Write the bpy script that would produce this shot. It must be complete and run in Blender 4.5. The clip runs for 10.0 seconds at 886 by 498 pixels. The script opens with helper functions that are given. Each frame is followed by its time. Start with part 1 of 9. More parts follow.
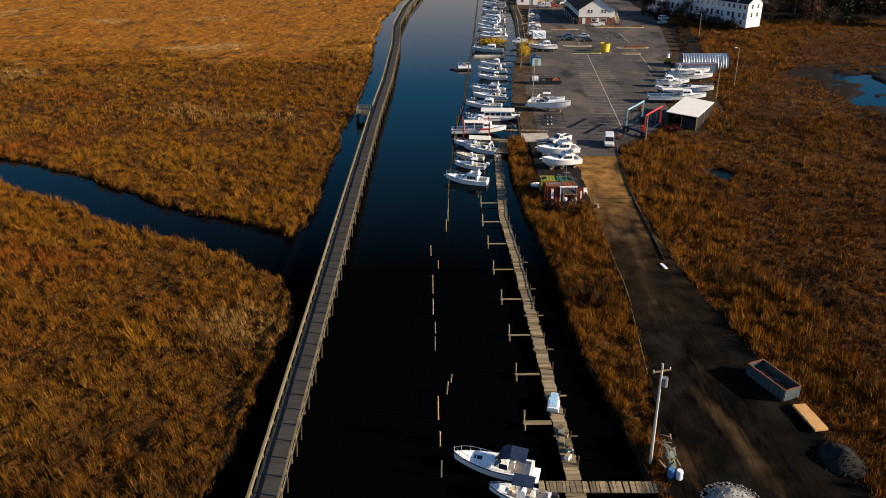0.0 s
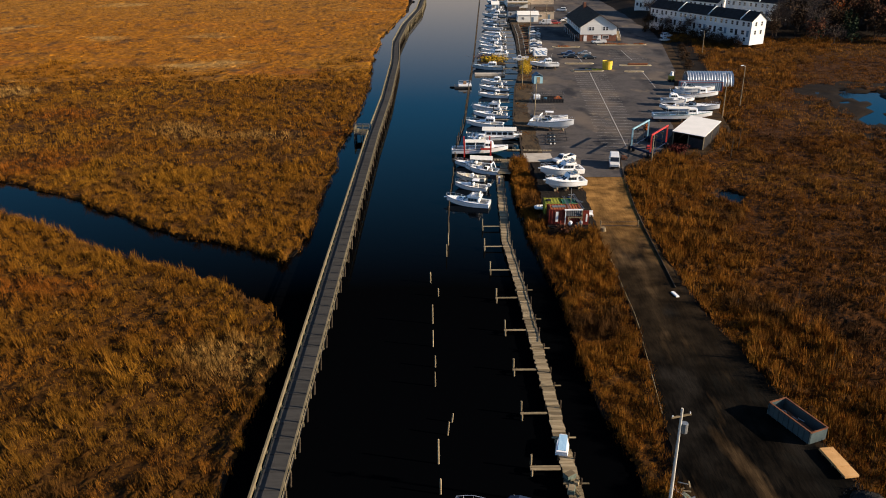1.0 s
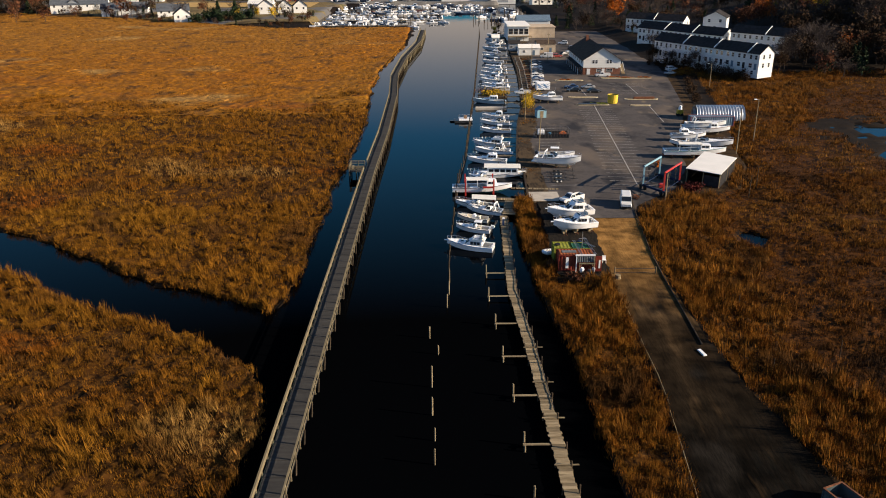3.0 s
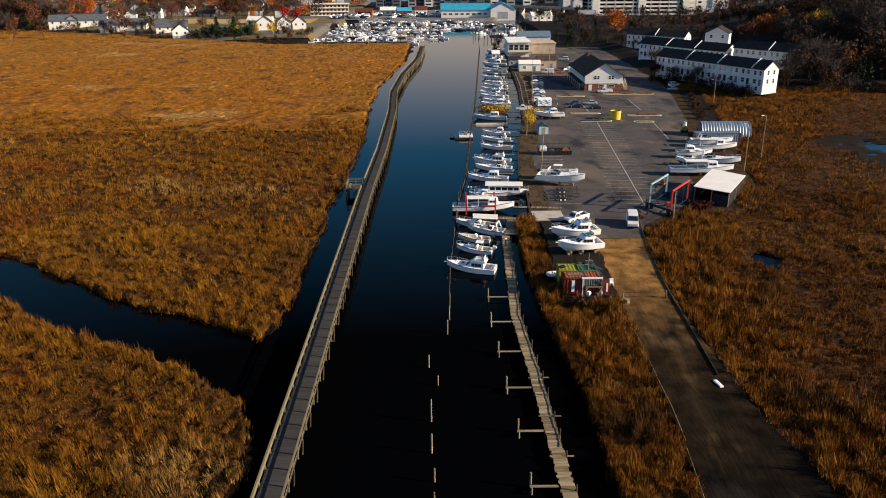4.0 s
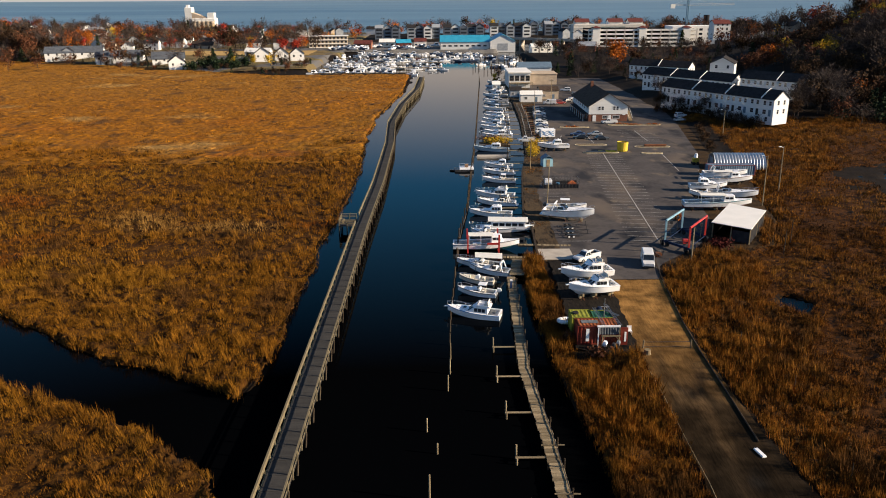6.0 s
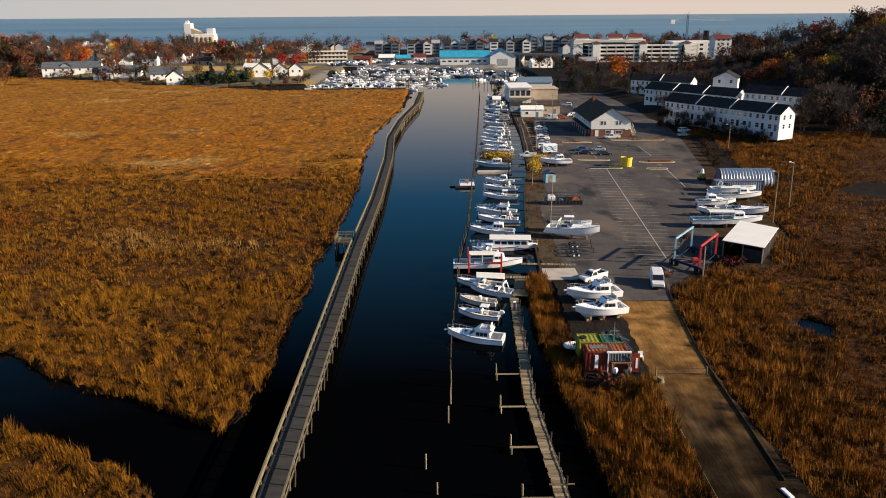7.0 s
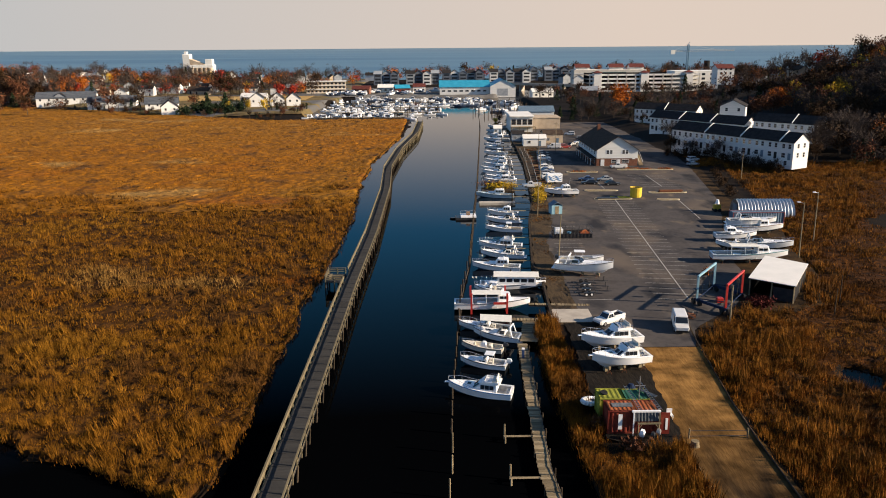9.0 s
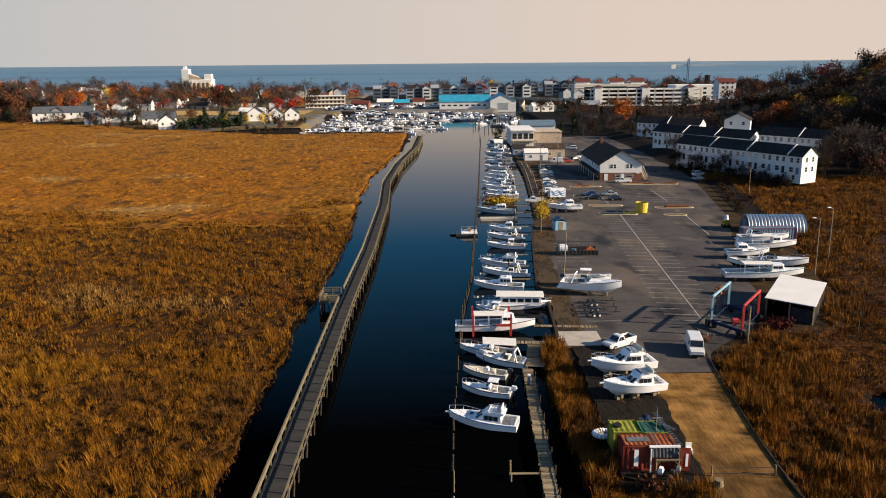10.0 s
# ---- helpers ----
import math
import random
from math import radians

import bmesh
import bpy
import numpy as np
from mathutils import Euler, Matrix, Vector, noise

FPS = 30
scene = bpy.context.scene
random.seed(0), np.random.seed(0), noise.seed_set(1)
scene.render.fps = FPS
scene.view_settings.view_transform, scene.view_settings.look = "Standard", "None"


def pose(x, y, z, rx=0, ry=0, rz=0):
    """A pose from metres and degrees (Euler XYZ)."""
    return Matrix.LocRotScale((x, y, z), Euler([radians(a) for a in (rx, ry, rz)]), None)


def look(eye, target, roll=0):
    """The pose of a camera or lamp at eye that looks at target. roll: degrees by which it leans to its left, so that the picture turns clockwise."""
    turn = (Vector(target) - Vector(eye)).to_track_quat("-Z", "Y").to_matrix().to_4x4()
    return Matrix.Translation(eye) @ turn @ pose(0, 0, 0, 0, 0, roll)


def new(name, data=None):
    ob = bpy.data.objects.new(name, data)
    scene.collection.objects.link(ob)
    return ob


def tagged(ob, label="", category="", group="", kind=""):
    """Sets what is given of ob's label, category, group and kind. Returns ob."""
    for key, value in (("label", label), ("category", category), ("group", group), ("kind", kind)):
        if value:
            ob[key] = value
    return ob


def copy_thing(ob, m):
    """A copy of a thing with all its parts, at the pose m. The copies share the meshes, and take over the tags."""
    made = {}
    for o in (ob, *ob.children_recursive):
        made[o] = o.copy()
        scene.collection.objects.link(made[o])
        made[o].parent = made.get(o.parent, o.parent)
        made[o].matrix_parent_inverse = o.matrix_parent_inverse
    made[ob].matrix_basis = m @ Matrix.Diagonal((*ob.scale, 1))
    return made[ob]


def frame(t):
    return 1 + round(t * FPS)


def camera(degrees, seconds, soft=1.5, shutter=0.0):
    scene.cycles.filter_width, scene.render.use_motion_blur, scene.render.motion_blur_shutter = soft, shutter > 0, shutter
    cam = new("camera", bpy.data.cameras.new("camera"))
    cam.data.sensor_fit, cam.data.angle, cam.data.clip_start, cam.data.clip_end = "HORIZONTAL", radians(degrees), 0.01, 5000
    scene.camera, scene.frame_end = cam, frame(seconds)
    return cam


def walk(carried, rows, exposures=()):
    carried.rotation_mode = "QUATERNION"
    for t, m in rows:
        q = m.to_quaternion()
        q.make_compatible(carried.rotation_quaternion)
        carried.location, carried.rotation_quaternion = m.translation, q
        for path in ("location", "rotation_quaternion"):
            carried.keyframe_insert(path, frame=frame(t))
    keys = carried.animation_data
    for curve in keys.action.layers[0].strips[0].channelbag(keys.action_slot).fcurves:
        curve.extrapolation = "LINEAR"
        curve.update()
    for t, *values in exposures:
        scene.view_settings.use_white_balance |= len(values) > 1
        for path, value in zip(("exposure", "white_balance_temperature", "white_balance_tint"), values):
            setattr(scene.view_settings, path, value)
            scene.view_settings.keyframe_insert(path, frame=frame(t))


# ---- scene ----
cam = camera(60.0, 10.0, soft=1.0)
# seconds, place, tilt, heading, lean
ROWS = [
    (0.0, 0.000, 0.000, 49.001, 64.639, 0.000, -0.361),
    (0.5, -0.051, 2.567, 48.627, 65.237, -0.019, -0.354),
    (1.0, -0.094, 5.119, 48.230, 65.834, -0.037, -0.349),
    (1.5, -0.131, 7.660, 47.811, 66.429, -0.055, -0.345),
    (2.0, -0.161, 10.196, 47.373, 67.023, -0.073, -0.342),
    (2.5, -0.185, 12.731, 46.918, 67.616, -0.090, -0.341),
    (3.0, -0.204, 15.268, 46.447, 68.207, -0.106, -0.341),
    (3.5, -0.219, 17.813, 45.962, 68.796, -0.121, -0.343),
    (4.0, -0.229, 20.370, 45.465, 69.383, -0.137, -0.346),
    (4.5, -0.236, 22.943, 44.959, 69.967, -0.151, -0.351),
    (5.0, -0.240, 25.537, 44.445, 70.549, -0.165, -0.358),
    (5.5, -0.241, 28.156, 43.926, 71.128, -0.179, -0.365),
    (6.0, -0.241, 30.804, 43.402, 71.705, -0.192, -0.375),
    (6.5, -0.239, 33.487, 42.876, 72.278, -0.204, -0.386),
    (7.0, -0.237, 36.207, 42.351, 72.849, -0.216, -0.398),
    (7.5, -0.234, 38.971, 41.827, 73.415, -0.227, -0.412),
    (8.0, -0.231, 41.782, 41.307, 73.979, -0.238, -0.427),
    (8.5, -0.229, 44.645, 40.793, 74.538, -0.248, -0.444),
    (9.0, -0.229, 47.564, 40.287, 75.094, -0.257, -0.463),
    (9.5, -0.231, 50.544, 39.791, 75.645, -0.266, -0.482),
    (10.0, -0.235, 53.588, 39.306, 76.193, -0.275, -0.504),
]
walk(cam, [(t, pose(x, y, z, a, 0, b) @ pose(0, 0, 0, 0, 0, r)) for t, x, y, z, a, b, r in ROWS])

# ---- world, sun ----
SUN_EL, SUN_AZ = radians(20.5), radians(102)      # azimuth clockwise from +y
world = bpy.data.worlds.new("world")
scene.world = world
world.use_nodes = True
wn = world.node_tree.nodes
wn.clear()
sky = wn.new("ShaderNodeTexSky")
sky.sky_type = "NISHITA"
sky.sun_disc = False
sky.sun_elevation, sky.sun_rotation = SUN_EL, SUN_AZ
sky.air_density, sky.dust_density, sky.ozone_density = 1.0, 0.8, 1.0
wbg = wn.new("ShaderNodeBackground")
wbg.inputs["Strength"].default_value = 0.052
wout = wn.new("ShaderNodeOutputWorld")
wtint = wn.new("ShaderNodeVectorMath")
wtint.operation = "MULTIPLY"
wtint.inputs[1].default_value = (0.72, 0.96, 1.26)
world.node_tree.links.new(sky.outputs[0], wtint.inputs[0])
world.node_tree.links.new(wtint.outputs[0], wbg.inputs[0])
world.node_tree.links.new(wbg.outputs[0], wout.inputs[0])
sun_data = bpy.data.lights.new("sun", "SUN")
sun_data.energy, sun_data.angle, sun_data.color = 5.0, radians(0.6), (1.0, 0.815, 0.61)
sun = new("sun", sun_data)
sun.matrix_world = look((60 * math.sin(SUN_AZ), 60 * math.cos(SUN_AZ), 60 * math.tan(SUN_EL)), (0, 0, 0))
scene.view_settings.exposure = 0.91


# ---- materials ----
def mat(name, a, b=None, scale=1.0, rough=0.8, metal=0.0, bump=0.0, bump_scale=None, vary=0.0, island=False,
        fine=0.25, c=None, stretch=None, spec=None, patch=None, mottle=None):
    """Two or three colours mixed by noise at two scales in metres; vary: random lightness a piece."""
    m = bpy.data.materials.new(name)
    m.use_nodes = True
    nt = m.node_tree
    n, ln = nt.nodes, nt.links.new
    p = n["Principled BSDF"]
    p.inputs["Roughness"].default_value = rough
    p.inputs["Metallic"].default_value = metal
    if spec is None and rough >= 0.7:
        spec = 0.08
    if spec is not None:
        p.inputs["Specular IOR Level"].default_value = spec
    b = b or tuple(v * 0.75 for v in a)
    geo = n.new("ShaderNodeNewGeometry")
    src = geo.outputs["Position"]
    if stretch:
        mp = n.new("ShaderNodeMapping")
        mp.inputs["Scale"].default_value = stretch
        ln(src, mp.inputs[0])
        src = mp.outputs[0]
    big = n.new("ShaderNodeTexNoise")
    big.inputs["Scale"].default_value = 1 / scale
    big.inputs["Detail"].default_value = 4
    ln(src, big.inputs["Vector"])
    small = n.new("ShaderNodeTexNoise")
    small.inputs["Scale"].default_value = 9 / scale
    small.inputs["Detail"].default_value = 3
    ln(src, small.inputs["Vector"])
    add = n.new("ShaderNodeMath")
    add.operation = "MULTIPLY_ADD"
    ln(small.outputs[0], add.inputs[0])
    add.inputs[1].default_value = fine
    ln(big.outputs[0], add.inputs[2])
    ramp = n.new("ShaderNodeValToRGB")
    ln(add.outputs[0], ramp.inputs[0])
    mid = 0.5 + fine * 0.5
    els = ramp.color_ramp.elements
    els[0].position, els[0].color = mid - 0.18, (*a, 1)
    els[1].position, els[1].color = mid + 0.18, (*b, 1)
    if c:
        e = els.new(mid)
        e.color = (*b, 1)
        els[-1].color = (*c, 1)
    col = ramp.outputs[0]
    for pc, sx, sy, lo, hi, *off_bank in patch or ():
        along = abs(lo) > 2
        pm = n.new("ShaderNodeMapping")
        pm.inputs["Location"].default_value = (sx * 97, sy * 41, 0)
        pm.inputs["Scale"].default_value = (sx, abs(sy), 0.0)
        ln(geo.outputs["Position"], pm.inputs[0])
        pn = n.new("ShaderNodeTexNoise")
        pn.inputs["Scale"].default_value = 1.0
        pn.inputs["Detail"].default_value = 4
        ln(pm.outputs[0], pn.inputs["Vector"])
        val = pn.outputs[0]
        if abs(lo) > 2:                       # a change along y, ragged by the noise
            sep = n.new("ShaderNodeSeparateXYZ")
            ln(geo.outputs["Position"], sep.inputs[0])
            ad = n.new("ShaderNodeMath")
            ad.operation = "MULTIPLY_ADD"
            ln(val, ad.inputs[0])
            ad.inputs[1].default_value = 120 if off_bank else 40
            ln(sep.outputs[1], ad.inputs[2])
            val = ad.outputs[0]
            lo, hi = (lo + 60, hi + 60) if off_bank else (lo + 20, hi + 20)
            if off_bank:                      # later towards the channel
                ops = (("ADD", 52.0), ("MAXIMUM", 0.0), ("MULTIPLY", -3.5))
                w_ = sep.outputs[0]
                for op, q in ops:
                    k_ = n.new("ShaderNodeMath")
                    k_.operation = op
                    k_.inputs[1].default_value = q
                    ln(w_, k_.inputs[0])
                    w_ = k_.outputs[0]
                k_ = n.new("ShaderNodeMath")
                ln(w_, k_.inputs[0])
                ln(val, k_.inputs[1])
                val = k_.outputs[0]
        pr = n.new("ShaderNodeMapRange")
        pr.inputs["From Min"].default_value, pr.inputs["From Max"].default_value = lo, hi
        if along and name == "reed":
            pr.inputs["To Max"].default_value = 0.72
        ln(val, pr.inputs[0])
        mx = n.new("ShaderNodeMix")
        mx.data_type = "RGBA"
        mx.inputs[7].default_value = (*pc, 1)
        ln(pr.outputs[0], mx.inputs[0])
        ln(col, mx.inputs[6])
        col = mx.outputs[2]
    if mottle:
        size, lo, hi = mottle
        mn = n.new("ShaderNodeTexNoise")
        mn.inputs["Scale"].default_value = 1 / size
        mn.inputs["Detail"].default_value = 3
        ln(geo.outputs["Position"], mn.inputs["Vector"])
        mg = n.new("ShaderNodeMapRange")
        mg.inputs["From Min"].default_value, mg.inputs["From Max"].default_value = 0.34, 0.66
        mg.inputs["To Min"].default_value, mg.inputs["To Max"].default_value = lo, hi
        ln(mn.outputs[0], mg.inputs[0])
        ms = n.new("ShaderNodeVectorMath")
        ms.operation = "SCALE"
        ln(col, ms.inputs[0])
        ln(mg.outputs[0], ms.inputs["Scale"])
        col = ms.outputs[0]
    if vary:
        if island:
            rnd = geo.outputs["Random Per Island"]
        else:
            rnd = n.new("ShaderNodeObjectInfo").outputs["Random"]
        mr = n.new("ShaderNodeMapRange")
        mr.inputs["To Min"].default_value, mr.inputs["To Max"].default_value = 1 - vary, 1 + vary
        ln(rnd, mr.inputs[0])
        mul = n.new("ShaderNodeVectorMath")
        mul.operation = "SCALE"
        ln(col, mul.inputs[0])
        ln(mr.outputs[0], mul.inputs["Scale"])
        col = mul.outputs[0]
    ln(col, p.inputs["Base Color"])
    if bump:
        bn = n.new("ShaderNodeTexNoise")
        bn.inputs["Scale"].default_value = 1 / (bump_scale or scale * 0.15)
        bn.inputs["Detail"].default_value = 4
        ln(src, bn.inputs["Vector"])
        bp = n.new("ShaderNodeBump")
        bp.inputs["Strength"].default_value = bump
        bp.inputs["Distance"].default_value = (bump_scale or scale * 0.15) * 0.5
        ln(bn.outputs[0], bp.inputs["Height"])
        ln(bp.outputs[0], p.inputs["Normal"])
    return m


MUD = mat("mud", (0.008, 0.0055, 0.0038), (0.017, 0.011, 0.006), 3.0, 0.9, bump=0.4, bump_scale=0.4)
REED = mat("reed", (0.068, 0.026, 0.003), (0.135, 0.058, 0.006), 12.0, 0.8, vary=0.28, island=True, c=(0.125, 0.046, 0.005), fine=0.9, mottle=(1.5, 0.62, 1.38),
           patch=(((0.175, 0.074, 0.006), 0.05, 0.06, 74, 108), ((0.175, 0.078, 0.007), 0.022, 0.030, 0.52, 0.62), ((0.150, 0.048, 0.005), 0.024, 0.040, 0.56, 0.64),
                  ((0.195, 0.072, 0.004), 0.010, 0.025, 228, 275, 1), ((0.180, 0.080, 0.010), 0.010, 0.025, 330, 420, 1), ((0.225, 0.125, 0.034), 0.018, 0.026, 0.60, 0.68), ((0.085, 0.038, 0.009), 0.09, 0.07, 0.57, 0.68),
                  # near end dimmed in the colour, for shade between stalks and lens falloff
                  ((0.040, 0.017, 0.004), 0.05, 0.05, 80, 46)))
REED_RUST = mat("reed_rust", (0.105, 0.037, 0.004), (0.205, 0.088, 0.010), 7.0, 0.8, vary=0.28, island=True, c=(0.175, 0.064, 0.006), fine=0.9, spec=0.08, mottle=(1.7, 0.55, 1.30),
                patch=(((0.060, 0.026, 0.006), 0.10, 0.08, 0.56, 0.68),))
GRASS = mat("marsh_grass", (0.062, 0.021, 0.002), (0.160, 0.060, 0.006), 6.0, 0.85, vary=0.35, island=True, c=(0.085, 0.030, 0.004), fine=0.8, spec=0.08, mottle=(1.3, 0.45, 1.45),
            patch=(((0.17, 0.074, 0.010), 0.03, 0.03, 0.52, 0.64), ((0.040, 0.018, 0.005), 0.08, 0.05, 0.56, 0.66)))
ASPHALT = mat("asphalt", (0.052, 0.047, 0.046), (0.086, 0.076, 0.071), 9.0, 0.85, bump=0.25, bump_scale=0.06, c=(0.062, 0.055, 0.052), fine=0.35,
              patch=(((0.130, 0.104, 0.082), 0.07, 0.05, 0.52, 0.68), ((0.030, 0.029, 0.031), 0.13, 0.06, 0.54, 0.66), ((0.165, 0.130, 0.092), 0.21, 0.13, 0.60, 0.72)))
# near end painted blacker than its cinder, to stand in for lens falloff
TRACK = mat("track", (0.002, 0.0018, 0.0016), (0.007, 0.0055, 0.004), 4.0, 0.95, spec=0.02, bump=0.4, bump_scale=0.3, c=(0.006, 0.0055, 0.0045), stretch=(1.0, 0.22, 1.0), fine=0.6, mottle=(2.4, 0.55, 1.5),
            patch=(((0.026, 0.017, 0.009), 0.30, 0.05, 74, 104), ((0.062, 0.038, 0.018), 0.30, 0.05, 0.55, 0.68), ((0.012, 0.010, 0.008), 0.16, 0.07, 0.56, 0.66), ((0.215, 0.113, 0.035), 0.22, 0.04, 106, 126)))
CINDER = mat("cinder_track", (0.024, 0.019, 0.014), (0.085, 0.058, 0.032), 4.0, 0.95, bump=0.5, bump_scale=0.3, c=(0.036, 0.028, 0.020), stretch=(1.0, 0.3, 1.0), fine=0.5)
DECK = mat("deck_boards", (0.038, 0.037, 0.036), (0.056, 0.054, 0.051), 2.5, 0.85, vary=0.10, bump=0.3, bump_scale=0.1, stretch=(1, 6, 1))
RAILWOOD = mat("rail_wood", (0.14, 0.115, 0.070), (0.19, 0.155, 0.095), 1.2, 0.8, vary=0.1, bump=0.2, bump_scale=0.08)
OLDWOOD = mat("weathered_wood", (0.17, 0.13, 0.078), (0.28, 0.22, 0.135), 1.0, 0.9, vary=0.42, bump=0.4, bump_scale=0.06, stretch=(0.4, 3, 1))
GELWOOD = mat("painted_post", (0.45, 0.43, 0.39), (0.55, 0.53, 0.48), 0.5, 0.7, vary=0.15)
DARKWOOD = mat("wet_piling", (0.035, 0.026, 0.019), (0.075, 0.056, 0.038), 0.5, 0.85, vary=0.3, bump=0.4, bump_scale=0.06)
CONCRETE = mat("concrete", (0.36, 0.32, 0.27), (0.47, 0.42, 0.35), 2.0, 0.9, bump=0.2, bump_scale=0.1)
CINDER_DARK = mat("dark_cinder", (0.006, 0.0055, 0.005), (0.020, 0.016, 0.012), 5.0, 0.95, bump=0.5, bump_scale=0.3, c=(0.009, 0.008, 0.007), stretch=(1.0, 0.3, 1.0), fine=0.6)
# colour taken down so the grass and dirt look shaded
VERGE = mat("shaded_trampled_grass", (0.020, 0.013, 0.008), (0.062, 0.036, 0.014), 2.5, 0.95, bump=0.5, bump_scale=0.3, fine=0.5)
LINE = mat("line_paint", (0.24, 0.23, 0.21), (0.46, 0.44, 0.41), 0.7, 0.7)

water_m = bpy.data.materials.new("water")
water_m.use_nodes = True
_n, _l = water_m.node_tree.nodes, water_m.node_tree.links.new
_n.clear()
_g = _n.new("ShaderNodeNewGeometry")
_w = _n.new("ShaderNodeTexNoise")
_w.inputs["Scale"].default_value = 0.9
_w.inputs["Detail"].default_value = 5
_l(_g.outputs["Position"], _w.inputs["Vector"])
_b = _n.new("ShaderNodeBump")
_b.inputs["Strength"].default_value, _b.inputs["Distance"].default_value = 0.05, 0.2
_l(_w.outputs[0], _b.inputs["Height"])
_d = _n.new("ShaderNodeBsdfDiffuse")
_d.inputs["Color"].default_value = (0.0010, 0.0012, 0.0016, 1)
_s = _n.new("ShaderNodeBsdfGlossy")
_s.inputs["Roughness"].default_value = 0.045
_l(_b.outputs[0], _s.inputs["Normal"])
_f = _n.new("ShaderNodeFresnel")
_f.inputs["IOR"].default_value = 1.333
_r = _n.new("ShaderNodeMapRange")                # Fresnel cut low: no reflection looking straight down, so near water stays black
_r.inputs["From Min"].default_value, _r.inputs["From Max"].default_value = 0.074, 0.90
_l(_f.outputs[0], _r.inputs[0])
_x = _n.new("ShaderNodeMixShader")
_l(_r.outputs[0], _x.inputs[0])
_l(_d.outputs[0], _x.inputs[1])
_l(_s.outputs[0], _x.inputs[2])
_o = _n.new("ShaderNodeOutputMaterial")
_l(_x.outputs[0], _o.inputs[0])

# ---- mesh helpers ----
class Shape:
    """Collects vertices and faces of one mesh."""

    def __init__(self):
        self.v, self.f = [], []

    def add(self, verts, faces, m=None):
        k = len(self.v)
        self.v += [tuple(m @ Vector(p)) for p in verts] if m else [tuple(p) for p in verts]
        self.f += [tuple(k + i for i in f) for f in faces]
        return self

    def box(self, x0, x1, y0, y1, z0, z1, m=None, c=0.0):
        """A box, its top edges cut back by c."""
        if not c:
            v = [(x, y, z) for z in (z0, z1) for x, y in ((x0, y0), (x1, y0), (x1, y1), (x0, y1))]
            f = [(3, 2, 1, 0), (4, 5, 6, 7), (0, 1, 5, 4), (1, 2, 6, 5), (2, 3, 7, 6), (3, 0, 4, 7)]
        else:
            ring = lambda d, z: [(x0 + d, y0 + d, z), (x1 - d, y0 + d, z), (x1 - d, y1 - d, z), (x0 + d, y1 - d, z)]
            v = ring(0, z0) + ring(0, z1 - c) + ring(c, z1)
            f = [(3, 2, 1, 0), (8, 9, 10, 11)]
            for k in (0, 4):
                f += [(k + i, k + (i + 1) % 4, k + 4 + (i + 1) % 4, k + 4 + i) for i in range(4)]
        return self.add(v, f, m)

    def tube(self, a, b, r, r2=None, n=6):
        a, b = Vector(a), Vector(b)
        q = (b - a).to_track_quat("Z", "Y")
        r2 = r if r2 is None else r2
        v = [a + q @ Vector((rr * math.cos(k * math.tau / n), rr * math.sin(k * math.tau / n), 0)) if i == 0 else
             b + q @ Vector((rr * math.cos(k * math.tau / n), rr * math.sin(k * math.tau / n), 0))
             for i, rr in ((0, r), (1, r2)) for k in range(n)]
        f = [(k, (k + 1) % n, n + (k + 1) % n, n + k) for k in range(n)]
        f += [tuple(range(n - 1, -1, -1)), tuple(range(n, 2 * n))]
        return self.add(v, f)

    def path(self, pts, r, n=5):
        for a, b in zip(pts, pts[1:]):
            self.tube(a, b, r, n=n)
        return self

    def prism(self, poly, z0, z1, m=None):
        """A flat outline (x, y), counter-clockwise, drawn up from z0 to z1."""
        k = len(poly)
        v = [(x, y, z) for z in (z0, z1) for x, y in poly]
        f = [tuple(range(k - 1, -1, -1)), tuple(range(k, 2 * k))]
        f += [(i, (i + 1) % k, k + (i + 1) % k, k + i) for i in range(k)]
        return self.add(v, f, m)

    def loft(self, rings, caps=True, closed=True, m=None):
        k = len(rings[0])
        v = [p for r in rings for p in r]
        f = []
        for j in range(len(rings) - 1):
            for i in range(k if closed else k - 1):
                f.append((j * k + i, j * k + (i + 1) % k, (j + 1) * k + (i + 1) % k, (j + 1) * k + i))
        if caps:
            f += [tuple(range(k - 1, -1, -1)), tuple((len(rings) - 1) * k + i for i in range(k))]
        return self.add(v, f, m)

    def mesh(self, name, smooth=False):
        me = bpy.data.meshes.new(name)
        me.from_pydata(self.v, [], self.f)
        me.validate()
        if smooth:
            me.shade_smooth()
        return me


def part(name, shape, material, parent=None, label="", smooth=False, m=None):
    """One mesh object, under a thing or a part."""
    me = shape.mesh(name, smooth) if isinstance(shape, Shape) else shape
    if not me.materials:
        me.materials.append(material)
    ob = new(name, me)
    if parent is not None:
        ob.parent = parent
    if m is not None:
        ob.matrix_basis = m
    if label:
        ob["label"] = label
    return ob


def thing(name, label, category, m=None, group="", kind=""):
    ob = new(name)
    ob.empty_display_size = 0.3
    if m is not None:
        ob.matrix_basis = m
    return tagged(ob, label, category, group, kind)


def solo(name, shape, material, label, category, kind="", m=None, smooth=False, group=""):
    """A thing that is one mesh."""
    return tagged(part(name, shape, material, None, label, smooth, m), label, category, group, kind)


def lerp(x, pts):
    xs, ys = zip(*pts)
    return np.interp(x, xs, ys)


def smooth01(v):
    v = np.clip(v, 0, 1)
    return v * v * (3 - 2 * v)


rng = np.random.default_rng(5)


